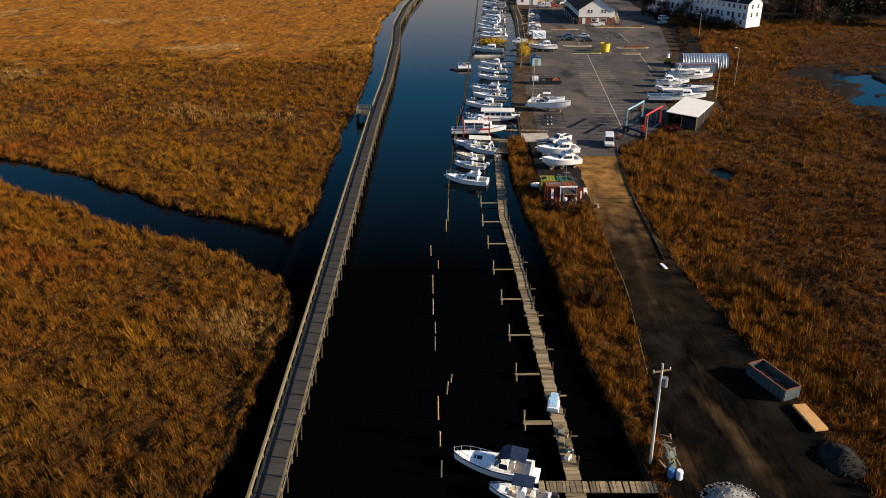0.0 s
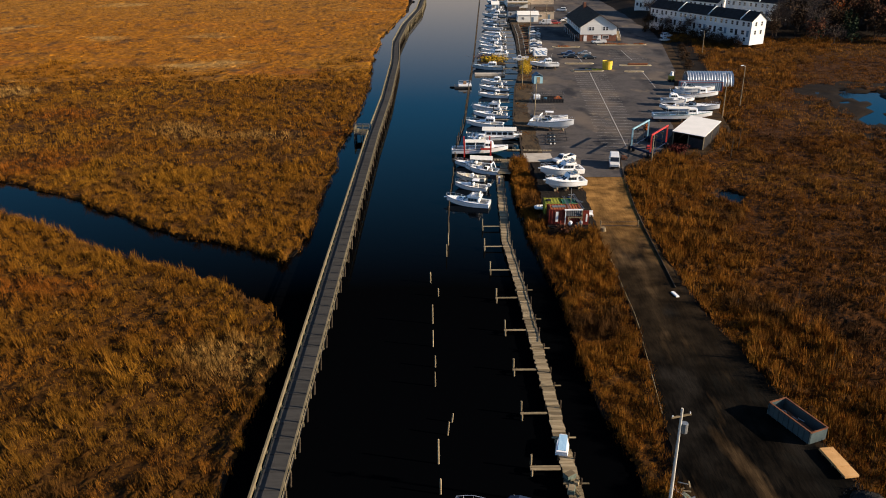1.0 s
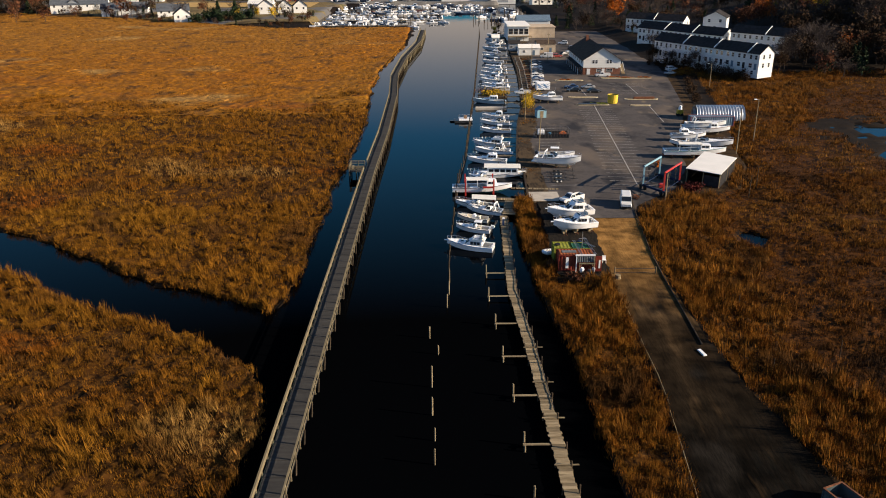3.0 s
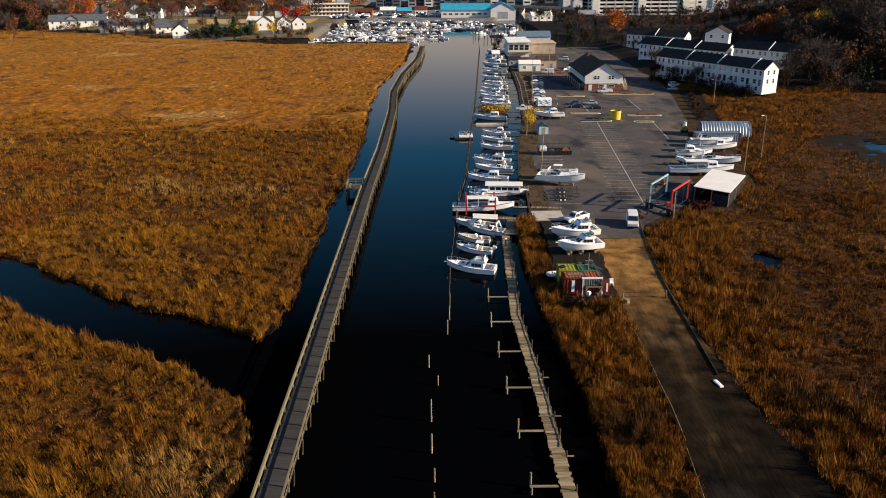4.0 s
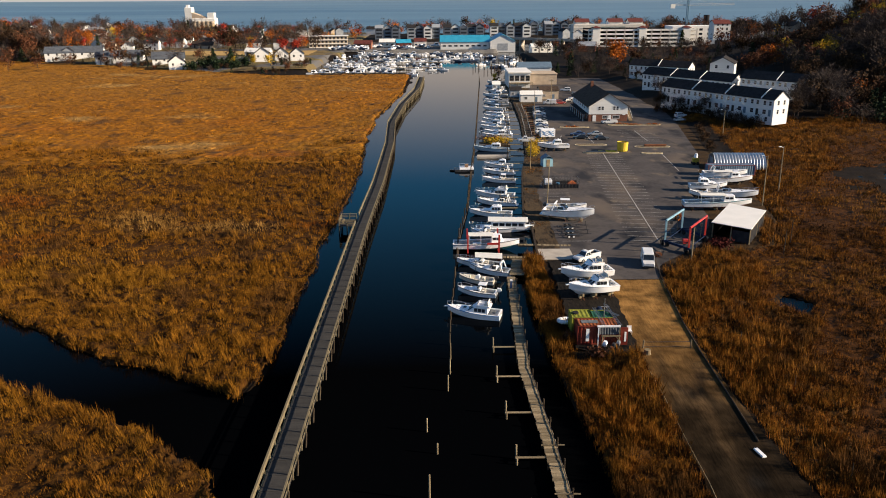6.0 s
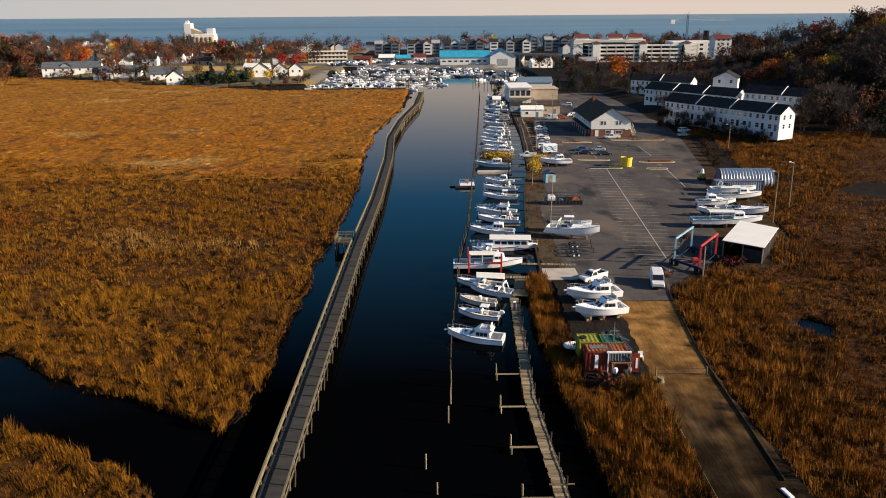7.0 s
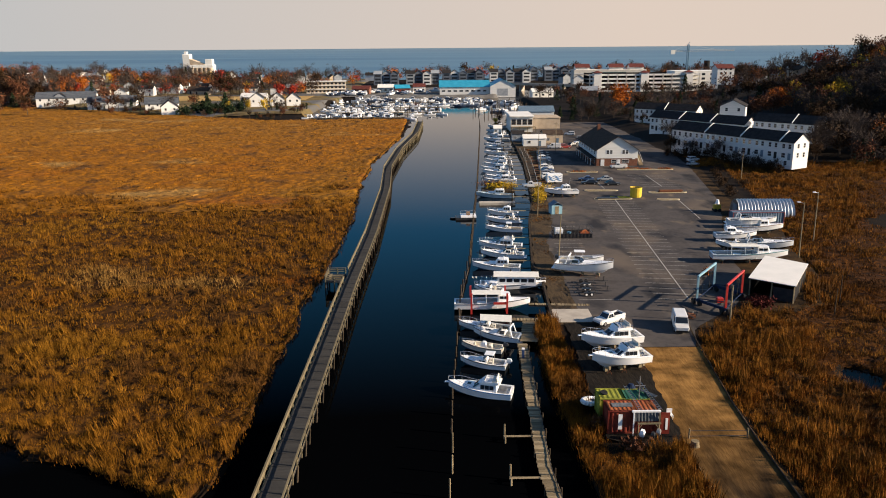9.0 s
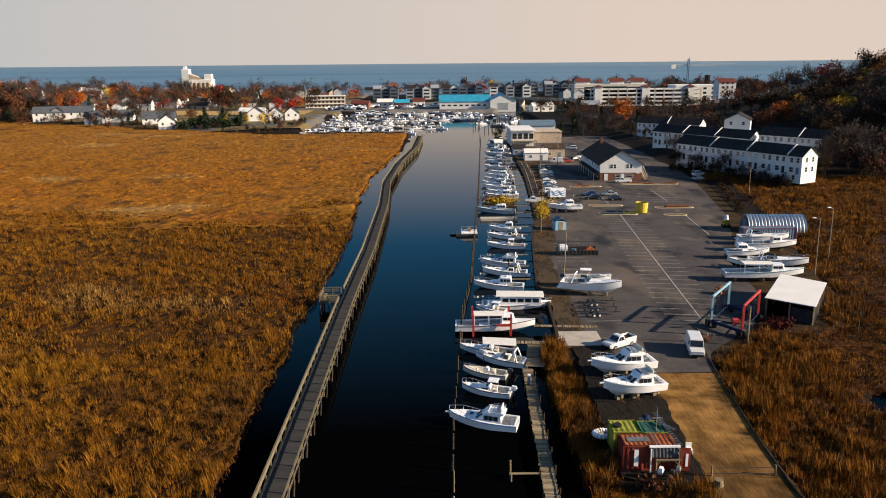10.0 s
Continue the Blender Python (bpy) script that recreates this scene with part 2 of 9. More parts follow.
def fbm(x, y, s, seed=0):
    """Cheap smooth value noise, about -1 to 1, on arrays."""
    out, amp = np.zeros_like(x, dtype=float), 1.0
    for o in range(3):
        g = np.random.default_rng(seed + o).uniform(-1, 1, (64, 64))
        u, v = x / s * 2 ** o, y / s * 2 ** o
        i, j = np.floor(u).astype(int), np.floor(v).astype(int)
        fu, fv = smooth01(u - i), smooth01(v - j)
        a, b = g[i % 64, j % 64], g[(i + 1) % 64, j % 64]
        c, d = g[i % 64, (j + 1) % 64], g[(i + 1) % 64, (j + 1) % 64]
        out += amp * ((a * (1 - fu) + b * fu) * (1 - fv) + (c * (1 - fu) + d * fu) * fv)
        amp *= 0.5
    return out


# ---- lie of the land ----
BANK_L = [(-60, -20.5), (52, -20.4), (73, -18.9), (86, -19.0), (93, -20.8), (107, -22.9), (124, -20.5), (163, -21.5),
          (208, -20.4), (266, -22.5), (320, -23.2), (360, -19.5), (400, -16), (470, -14)]
BANK_R = [(-60, 19), (51, 18.4), (59, 17.7), (69, 16.4), (80, 15.4), (92, 15.5), (110, 13.9), (130, 12.7), (150, 13.0),
          (156, 16.5), (175, 17.6), (184, 17.0), (200, 18.5), (220, 20.5), (244, 24), (275, 26.5), (312, 29), (354, 30.5),
          (415, 33.5), (480, 38)]
CREEK_UP = [(-260, 205), (-120, 160), (-88, 146), (-70, 137), (-55, 126.5), (-42, 117.5), (-31, 112.5), (-22.9, 107), (-19, 105)]
CREEK_LO = [(-260, 190), (-120, 147), (-85, 134.5), (-70, 125), (-55, 114), (-41, 107), (-30, 100), (-22, 93), (-19, 86)]
ROAD_L = [(-40, 17), (40, 18.6), (51, 19.6), (67, 21.9), (87, 23.7), (116, 24.4), (136, 25.6), (150, 24)]
HARD_L = [(-40, 17), (51, 19.6), (67, 21.9), (87, 23.7), (113, 24.4), (117.5, 17.2), (128, 17.4), (150, 18.2)]
ROAD_R = [(-40, 38), (51, 36.8), (60, 36.4), (74, 35), (92, 32.7), (109, 32.2), (126, 32.6), (144, 34.6), (150, 36)]
LOT_L = [(142.5, 25.8), (150, 23), (158, 20.8), (200, 21.7), (214, 25), (245, 28), (290, 32.5), (330, 37), (380, 41), (480, 46)]
LOT_R = [(142.5, 33.8), (150, 36), (160, 46), (176, 53), (194, 56), (223, 66), (243, 72), (298, 82), (330, 86), (345, 84), (376, 86), (480, 84)]


def town_edge(x):
    """How far the marsh reaches before the town begins."""
    return 474 + np.clip(-x - 95, 0, 400) * 0.6


def pool_depth(x, y):
    """Metres inside the ragged pool on the landward marsh."""
    return 7.5 + 4.0 * fbm(x, y, 13.0, 8) + 3.0 * fbm(x, y, 4.0, 18) - np.hypot((x - 114) * 0.70, (y - 200) * 0.42)


def wet(x, y):
    """Metres inside water (positive) of channel, creek, basin and ponds."""
    wob = 0.7 * fbm(x, y, 9.0, 3)
    ch = np.minimum(x - lerp(y, BANK_L), lerp(y, BANK_R) - x) + wob * (x < 0)
    ch = np.where(y > 470, -9, ch)
    cr = np.minimum(lerp(x, CREEK_UP) - y, y - lerp(x, CREEK_LO)) * 0.9 + wob
    cr = np.where((x > -18) | (x < -255), -9, cr)
    basin = np.minimum(np.minimum(x + 79, 62 - x - np.maximum(0, y - 560) * 0.05), np.minimum(y - 462 + (x < -16) * -22, 650 - y + np.minimum(0, x + 60) * 2.5))
    inlet = np.minimum(np.minimum(x - 45, 120 - x), np.minimum(y - 640, 760 - y))
    pond = 2.4 - np.hypot((x - 51.5) * 1.1, (y - 134.5) * 0.75) + wob
    pool = np.minimum(pool_depth(x, y), 30)
    return np.maximum.reduce([ch, cr, basin, inlet, pond, pool])


def land(x, y):
    hard = np.minimum(x - lerp(y, HARD_L), lerp(y, ROAD_R) - x) + 1.5
    hard = np.where(y > 148, np.minimum(x - lerp(y, BANK_R) + 1.2, lerp(y, LOT_R) - x + 13), hard)
    z = 0.32 + 0.16 * fbm(x, y, 6.0, 1) + 0.68 * smooth01(hard / 2.0)
    z = np.where(hard > 1.2, np.minimum(z, 0.97), z)
    z += smooth01((y - np.where(x < -60, town_edge(x), 470)) / 40) * (2.0 + 5.0 * smooth01((-x - 150) / 250) + 1.5 * smooth01((y - 700) / 200))
    hill = smooth01((x - 126 - (y - 330) * 0.20) / 125) * smooth01((y - 285) / 95) * smooth01((760 - y) / 220)
    z += 27 * hill * (1 - 0.25 * smooth01((x - 300) / 300))
    z += 2.0 * smooth01((x - 84) / 12) * smooth01((y - 285) / 40)
    w = wet(x, y)
    z = z + (-1.3 - z) * smooth01((w + 0.5) / 1.2)
    coast = 940 + 40 * fbm(x, y, 260.0, 5)
    return z + (-6 - z) * smooth01((y - coast) / 60)


def axis(fine0, fine1, step, lo, hi, grow=1.25):
    mid = list(np.arange(fine0, fine1, step))
    up, d = [], step
    while (up[-1] if up else fine1) < hi:
        d = min(d * grow, 260)
        up.append((up[-1] if up else fine1) + d)
    down, d = [], step
    while (down[-1] if down else fine0) > lo:
        d = min(d * grow, 260)
        down.append((down[-1] if down else fine0) - d)
    return np.array(down[::-1] + mid + up)


def sheet(xs, ys, zf):
    X, Y = np.meshgrid(xs, ys)
    Z = zf(X, Y)
    nx, ny = len(xs), len(ys)
    me = bpy.data.meshes.new("sheet")
    idx = np.arange(nx * ny).reshape(ny, nx)
    q = np.stack([idx[:-1, :-1], idx[:-1, 1:], idx[1:, 1:], idx[1:, :-1]], -1).reshape(-1, 4)
    me.from_pydata(np.stack([X, Y, Z], -1).reshape(-1, 3).tolist(), [], q.tolist())
    me.shade_smooth()
    return me


solo("ground", sheet(axis(-120, 130, 1.95, -4800, 4800), axis(20, 480, 1.95, -1500, 4900), land), MUD,
     "brown marsh mud and soil under the reeds", "ground", "structure")
SEA = mat("sea", (0.075, 0.155, 0.235), (0.125, 0.220, 0.295), 260.0, 0.6, bump=0.5, bump_scale=6.0, stretch=(0.16, 1, 1), spec=0.2, fine=0.35)
solo("water", sheet(np.linspace(-2400, 2400, 20), np.array([-1500, 0, 400, 850.0]), lambda X, Y: 0 * Y), water_m, "dark still creek water", "water", "structure")
solo("sea", sheet(np.linspace(-4900, 4900, 30), np.array([850, 1000, 1500, 2500, 3500, 4200, 4950.0]),
     lambda X, Y: np.maximum(0, (Y - 1500) / 3450 * 21.0)), SEA, "blue-grey sea reaching to the horizon", "water", "structure")


# hazy sky low over the sea
haze = bpy.data.materials.new("evening_haze")
haze.use_nodes = True
_n, _l = haze.node_tree.nodes, haze.node_tree.links.new
_n.clear()
_g = _n.new("ShaderNodeNewGeometry")
_s = _n.new("ShaderNodeSeparateXYZ")
_l(_g.outputs["Position"], _s.inputs[0])
_x = _n.new("ShaderNodeMapRange")
_x.inputs["From Min"].default_value, _x.inputs["From Max"].default_value = -2600, 1200
_l(_s.outputs[0], _x.inputs[0])
_low = _n.new("ShaderNodeMix")
_low.data_type = "RGBA"
_low.inputs[6].default_value, _low.inputs[7].default_value = (0.292, 0.285, 0.280, 1), (0.392, 0.325, 0.278, 1)
_l(_x.outputs[0], _low.inputs[0])
_z = _n.new("ShaderNodeMapRange")
_z.inputs["From Min"].default_value, _z.inputs["From Max"].default_value = 450, 1120
_l(_s.outputs[2], _z.inputs[0])
_up = _n.new("ShaderNodeMix")
_up.data_type = "RGBA"
_up.inputs[7].default_value = (0.030, 0.160, 0.320, 1)
_l(_z.outputs[0], _up.inputs[0])
_l(_low.outputs[2], _up.inputs[6])
_z2 = _n.new("ShaderNodeMapRange")
_z2.inputs["From Min"].default_value, _z2.inputs["From Max"].default_value = 1250, 2500
_l(_s.outputs[2], _z2.inputs[0])
_hi = _n.new("ShaderNodeMix")
_hi.data_type = "RGBA"
_hi.inputs[7].default_value = (0.020, 0.090, 0.190, 1)
_l(_z2.outputs[0], _hi.inputs[0])
_l(_up.outputs[2], _hi.inputs[6])
_e = _n.new("ShaderNodeEmission")
_l(_hi.outputs[2], _e.inputs[0])
_o = _n.new("ShaderNodeOutputMaterial")
_l(_e.outputs[0], _o.inputs[0])
solo("backdrop", Shape().loft([[(x, 4946 - abs(x) * 0.02, z) for x in np.linspace(-4900, 4900, 25)] for z in (-40, 300, 900, 1500, 2800)], False, False), haze,
     "pale hazy evening sky above the sea", "backdrop", "structure")


# ---- road, car park ----
def strip(left, right, y0, y1, step, z, cols=8):
    ys = np.arange(y0, y1 + 0.01, step)
    s = Shape()
    rings = []
    for y in ys:
        a, b = float(lerp(y, left)), float(lerp(y, right))
        e = 0.16 * math.sin(y * 0.9) + 0.12 * math.sin(y * 2.3)
        rings.append([(a + e + (b - a - 1.6 * e) * k / cols, float(y), z) for k in range(cols + 1)])
    return s.loft(rings, caps=False, closed=False)


solo("boat_yard", strip([(116.5, 22), (118.5, 16.8), (128, 17.2), (156, 18.0)], [(116.5, 25.4), (136, 26.4), (148, 24.5), (156, 22)], 116.5, 153, 0.75, 1.008), CINDER_DARK, "dark bare earth under the stored boats", "ground", "structure")
solo("road", strip(ROAD_L, ROAD_R, -40, 143.6, 1.0, 1.014), TRACK, "worn track turning from cinder, painted darker for lens falloff, to brown dirt", "road", "structure")
solo("parking_lot", strip(LOT_L, LOT_R, 143.2, 448, 2.0, 1.020, 16), ASPHALT, "worn grey asphalt car park with dusty patches", "parking lot", "structure")
BANKSIDE = [(150, 14.6)] + [(y, x + 0.2) for y, x in BANK_R if y > 150]
solo("yard", strip(BANKSIDE, [(y, x + 1) for y, x in LOT_L], 152, 470, 2.0, 1.006, 6), CINDER, "bare dark earth along the bulkhead", "ground", "structure")
solo("verge", strip([(y, x - 1) for y, x in LOT_R], [(y, x + 13 if 158 < y < 230 else x + 3) for y, x in LOT_R], 150, 300, 2.0, 1.008, 6),
     VERGE, "trampled grass and dirt beside the car park, darkened as shade", "ground", "structure")


# ---- reeds and grass ----
def canopy(x, y, height, seed):
    """Height of the reed tops over the ground: clumps on clumps."""
    return height * np.clip(0.74 + 0.30 * fbm(x, y, 1.3, seed + 4) + 0.34 * fbm(x, y, 3.0, seed) + 0.22 * fbm(x, y, 9.0, seed + 9), 0.18, 1.5)


def reeds(name, material, label, x0, x1, y0, y1, tufts, blades, width, height, keep, seed, spread=0.32, clump=1, lean=0.20, splay=0.32):
    """A reed bed: tufts of slender blades that fan out from their roots."""
    r = np.random.default_rng(seed)
    n = int((x1 - x0) * (y1 - y0) * tufts)
    cx, cy = r.uniform(x0, x1, n), r.uniform(y0, y1, n)
    lump = fbm(cx, cy, 2.6, clump) + 0.6 * fbm(cx, cy, 9.0, clump + 9)
    ok = keep(cx, cy) & (r.uniform(0, 1, n) < np.clip(1.05 + 0.4 * lump, 0.72, 1))
    cx, cy = cx[ok], cy[ok]
    ch = canopy(cx, cy, height, clump) * r.uniform(0.65, 1.2, len(cx))
    cw = r.normal(0, 0.16, (len(cx), 2))
    idx = np.repeat(np.arange(len(cx)), blades)
    k = len(idx)
    off = r.normal(0, spread, (k, 2))
    x, y = cx[idx] + off[:, 0], cy[idx] + off[:, 1]
    top = ch[idx] * r.uniform(0.6, 1.08, k) * np.clip(1.1 - 0.45 * np.hypot(off[:, 0], off[:, 1]) / max(spread, 0.01) * 0.5, 0.4, 1.1)
    z = land(x, y) + top * r.uniform(0.05, 0.5, k)
    a = r.uniform(0, math.pi, k)
    w = width * r.uniform(0.5, 1.4, k) / 2
    tipx = x + (off[:, 0] * splay + cw[idx, 0] * 0.5 + r.normal(-0.05, lean * 0.5, k)) * top * 0.6
    tipy = y + (off[:, 1] * splay + cw[idx, 1] * 0.5 + r.normal(0, lean * 0.5, k)) * top * 0.6
    tipz = land(x, y) + top
    v = np.empty((k, 3, 3))
    v[:, 0] = np.stack([x - w * np.cos(a), y - w * np.sin(a), z], -1)
    v[:, 1] = np.stack([x + w * np.cos(a), y + w * np.sin(a), z + 0.12 * top], -1)
    v[:, 2] = np.stack([tipx, tipy, np.maximum(tipz, z + 0.12)], -1)
    me = bpy.data.meshes.new(name)
    me.vertices.add(3 * k)
    me.vertices.foreach_set("co", v.ravel())
    me.loops.add(3 * k)
    me.loops.foreach_set("vertex_index", np.arange(3 * k, dtype=np.int32))
    me.polygons.add(k)
    me.polygons.foreach_set("loop_start", np.arange(0, 3 * k, 3, dtype=np.int32))
    me.update(calc_edges=True)
    return solo(name, me, material, label, "reeds", "stuff")


def underlayer(name, label, x0, x1, y0, y1, step, height, keep, seed, material, fuzz=0.5, ystep=None, even=False):
    """The dense body of a reed bed: a ragged, lumpy sheet that falls off at the banks."""
    r = np.random.default_rng(seed + 100)
    X, Y = np.meshgrid(np.arange(x0, x1, step), np.arange(y0, y1, ystep or step), indexing="ij")
    nx, ny = X.shape
    X = X + r.uniform(-0.4, 0.4, X.shape) * step
    Y = Y + r.uniform(-0.4, 0.4, X.shape) * (ystep or step)
    x, y = X.ravel(), Y.ravel()
    e = 0.6
    inside = keep(x, y) & keep(x + e, y) & keep(x - e, y) & keep(x, y + e) & keep(x, y - e)
    tall = (height * (0.76 + 0.10 * fbm(x, y, 9.0, seed)) if even else canopy(x, y, height, seed)) * (1 - fuzz + fuzz * r.uniform(0, 1, len(x)) ** 1.3)
    z = land(x, y) - 0.3 + inside * (0.3 + 0.42 * tall)
    q = np.arange(nx * ny).reshape(nx, ny)
    a, b, c, d = q[:-1, :-1].ravel(), q[1:, :-1].ravel(), q[1:, 1:].ravel(), q[:-1, 1:].ravel()
    ok = inside[a] | inside[b] | inside[c] | inside[d]
    a, b, c, d = a[ok], b[ok], c[ok], d[ok]
    tri = np.concatenate([np.stack([a, b, c], -1), np.stack([a, c, d], -1)])
    used, back = np.unique(tri, return_inverse=True)
    k = len(tri)
    me = bpy.data.meshes.new(name)
    me.vertices.add(len(used))
    me.vertices.foreach_set("co", np.stack([x, y, z], -1)[used].ravel())
    me.loops.add(3 * k)
    me.loops.foreach_set("vertex_index", back.ravel().astype(np.int32))
    me.polygons.add(k)
    me.polygons.foreach_set("loop_start", np.arange(0, 3 * k, 3, dtype=np.int32))
    me.update(calc_edges=True)
    return solo(name, me, material, label, "reeds", "stuff")


def dry(x, y):
    return wet(x, y) < -0.25


def in_left(x, y):
    return dry(x, y) & (x < -17) & (x > -(0.62 * y + 24)) & (y < town_edge(x) + 4)


def in_right(x, y):
    edge = np.where(y < 148, lerp(y, ROAD_R) + 0.4, lerp(y, LOT_R) + np.where((y > 176) & (y < 232), 13, np.where(y > 156, 10.5, 3)))
    mudflat = (pool_depth(x, y) > -5.5 + 3.0 * fbm(x, y, 5.0, 28)) & (y > 160)
    return dry(x, y) & (x > edge) & (x < 0.64 * y + 24) & ~mudflat


# brown darkened well below the blades: the shade among the stems put into colour
SHADED_STALKS = mat("reed_stalks", (0.020, 0.0085, 0.002), (0.080, 0.035, 0.006), 5.0, 0.9, c=(0.045, 0.018, 0.003), fine=1.0, mottle=(1.2, 0.5, 1.4))
SHADED_GRASS_STALKS = mat("grass_stalks", (0.012, 0.0045, 0.001), (0.070, 0.025, 0.003), 4.0, 0.9, c=(0.045, 0.016, 0.002), fine=1.0, mottle=(1.0, 0.45, 1.5))


def in_strip(x, y):
    return dry(x, y) & (x > lerp(y, BANK_R) + 0.2) & (x < lerp(y, ROAD_L) - 0.3) & ~((x > 16.6) & (y > 117))


def in_berm(x, y):
    return in_right(x, y) & (x < lerp(y, ROAD_R) + 8.5 + np.clip(y - 70, 0, 60) * 0.12 + fbm(x, y, 9.0, 2) * 3.0)


def in_far_berm(x, y):
    return in_right(x, y) & ((x < 66) | (y > 176 + 10 * fbm(x, y, 7.0, 3) + (x - 66) * 1.2)) & (x < 82 + np.clip(y - 200, 0, 200) * 0.65 + fbm(x, y, 9.0, 6) * 4)


LEFT = "tall golden-brown reeds covering the wet marsh"
underlayer("reed_stalks", LEFT, -120, -16, 38, 152, 0.34, 2.1, in_left, 11, SHADED_STALKS, 0.7)
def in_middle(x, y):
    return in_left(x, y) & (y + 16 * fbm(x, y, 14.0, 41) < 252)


underlayer("reed_stalks", LEFT, -188, -16, 150, 276, 0.55, 2.0, in_middle, 11, SHADED_STALKS, 0.7, 0.7)
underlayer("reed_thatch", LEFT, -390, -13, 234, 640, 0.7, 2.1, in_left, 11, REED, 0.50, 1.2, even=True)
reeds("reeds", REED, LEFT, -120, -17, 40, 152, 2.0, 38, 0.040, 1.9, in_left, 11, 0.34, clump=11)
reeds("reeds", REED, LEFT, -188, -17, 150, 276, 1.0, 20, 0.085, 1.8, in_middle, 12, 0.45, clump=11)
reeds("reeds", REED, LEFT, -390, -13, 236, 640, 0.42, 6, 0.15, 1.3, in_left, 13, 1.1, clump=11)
STRIP = "rust-orange reeds on the strip beside the track"
underlayer("strip_stalks", STRIP, 11, 28, 38, 154, 0.30, 1.9, in_strip, 14, SHADED_STALKS, 0.7)
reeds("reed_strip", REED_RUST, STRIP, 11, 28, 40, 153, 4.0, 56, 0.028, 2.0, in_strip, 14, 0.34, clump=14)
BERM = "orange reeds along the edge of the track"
underlayer("berm_stalks", BERM, 30, 70, 38, 166, 0.34, 2.2, in_berm, 15, SHADED_STALKS, 0.7)
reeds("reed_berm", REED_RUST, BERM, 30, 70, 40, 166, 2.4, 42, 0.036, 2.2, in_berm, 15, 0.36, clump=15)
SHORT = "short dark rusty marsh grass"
underlayer("grass_stalks", SHORT, 33, 134, 38, 172, 0.42, 1.0, in_right, 16, SHADED_GRASS_STALKS, 0.9)
underlayer("grass_stalks", SHORT, 46, 218, 170, 302, 1.0, 0.95, in_right, 16, SHADED_GRASS_STALKS, 0.7)
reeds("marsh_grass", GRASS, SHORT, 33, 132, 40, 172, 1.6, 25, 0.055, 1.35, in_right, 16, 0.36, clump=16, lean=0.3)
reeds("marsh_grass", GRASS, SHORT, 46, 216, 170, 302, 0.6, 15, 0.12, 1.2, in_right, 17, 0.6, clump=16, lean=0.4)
underlayer("berm_stalks", "orange reeds behind the boat yard", 55, 165, 160, 302, 0.7, 1.7, in_far_berm, 18, SHADED_STALKS, 0.7)
reeds("reed_berm", REED_RUST, "orange reeds behind the boat yard", 55, 165, 160, 302, 1.0, 24, 0.085, 1.9, in_far_berm, 18, 0.5, clump=18)


def behind(x, y):
    return dry(x, y) & ((x < -17) | (x > lerp(y, ROAD_R) + 0.6) | ((x > lerp(y, BANK_R) + 0.2) & (x < lerp(y, ROAD_L) - 0.3)))


underlayer("reed_stalks", LEFT, -62, 72, -22, 41, 0.8, 1.8, behind, 11, SHADED_STALKS, 0.7)
reeds("reeds", REED_RUST, LEFT, -62, 72, -22, 41, 0.9, 20, 0.09, 1.8, behind, 23, 0.45, clump=11, lean=0.3)


def in_lot_reeds(x, y):
    return (x > lerp(y, LOT_R) + 2) & (x < 84.6 + (327 - y) * 0.586 - 2.5)


underlayer("berm_stalks", "orange reeds between the car park and the terraces", 78, 106, 298, 326, 0.8, 1.6, in_lot_reeds, 18, SHADED_STALKS, 0.7)
reeds("reed_berm", REED_RUST, "orange reeds between the car park and the terraces", 78, 106, 296, 326, 0.9, 26, 0.12, 1.6, in_lot_reeds, 21, 0.5, clump=18, lean=0.3)


reeds("yard_grass", GRASS, "patches of dry grass along the bulkhead", 17, 40, 163, 345, 0.8, 16, 0.10, 0.45,
      lambda x, y: (x > lerp(y, BANK_R) + 0.8) & (x < lerp(y, LOT_L)) & (fbm(x, y, 6.0, 31) > 0.05), 19, 0.4)

# ---- boardwalk over the marsh edge ----
WALK = [(-15.3, -10), (-15.25, 60), (-15.25, 120), (-15.2, 168), (-14.6, 205), (-15.0, 255), (-16.7, 294), (-15.2, 340), (-10.7, 393), (-9.6, 452)]
DECK_Z = 1.7
boardwalk = thing("boardwalk", "long timber boardwalk on piles with grey deck panels", "boardwalk", kind="")
panel_mesh = Shape().box(-1.3, 1.3, -1.17, 1.17, -0.08, 0, c=0.015).mesh("panel")
post_mesh = Shape().box(-0.07, 0.07, -0.07, 0.07, -0.5, 1.1, c=0.02).mesh("post")
pile_mesh = Shape().tube((0, 0, -3.4), (0, 0, 0), 0.13, 0.11, 7).mesh("pile")
# yellowish wood with the low sun's light already in its colour
LITWOOD = mat("sunlit_piles", (0.19, 0.15, 0.07), (0.30, 0.24, 0.11), 0.6, 0.85, vary=0.25, bump=0.3, bump_scale=0.08)
far_posts = Shape()
k = 0
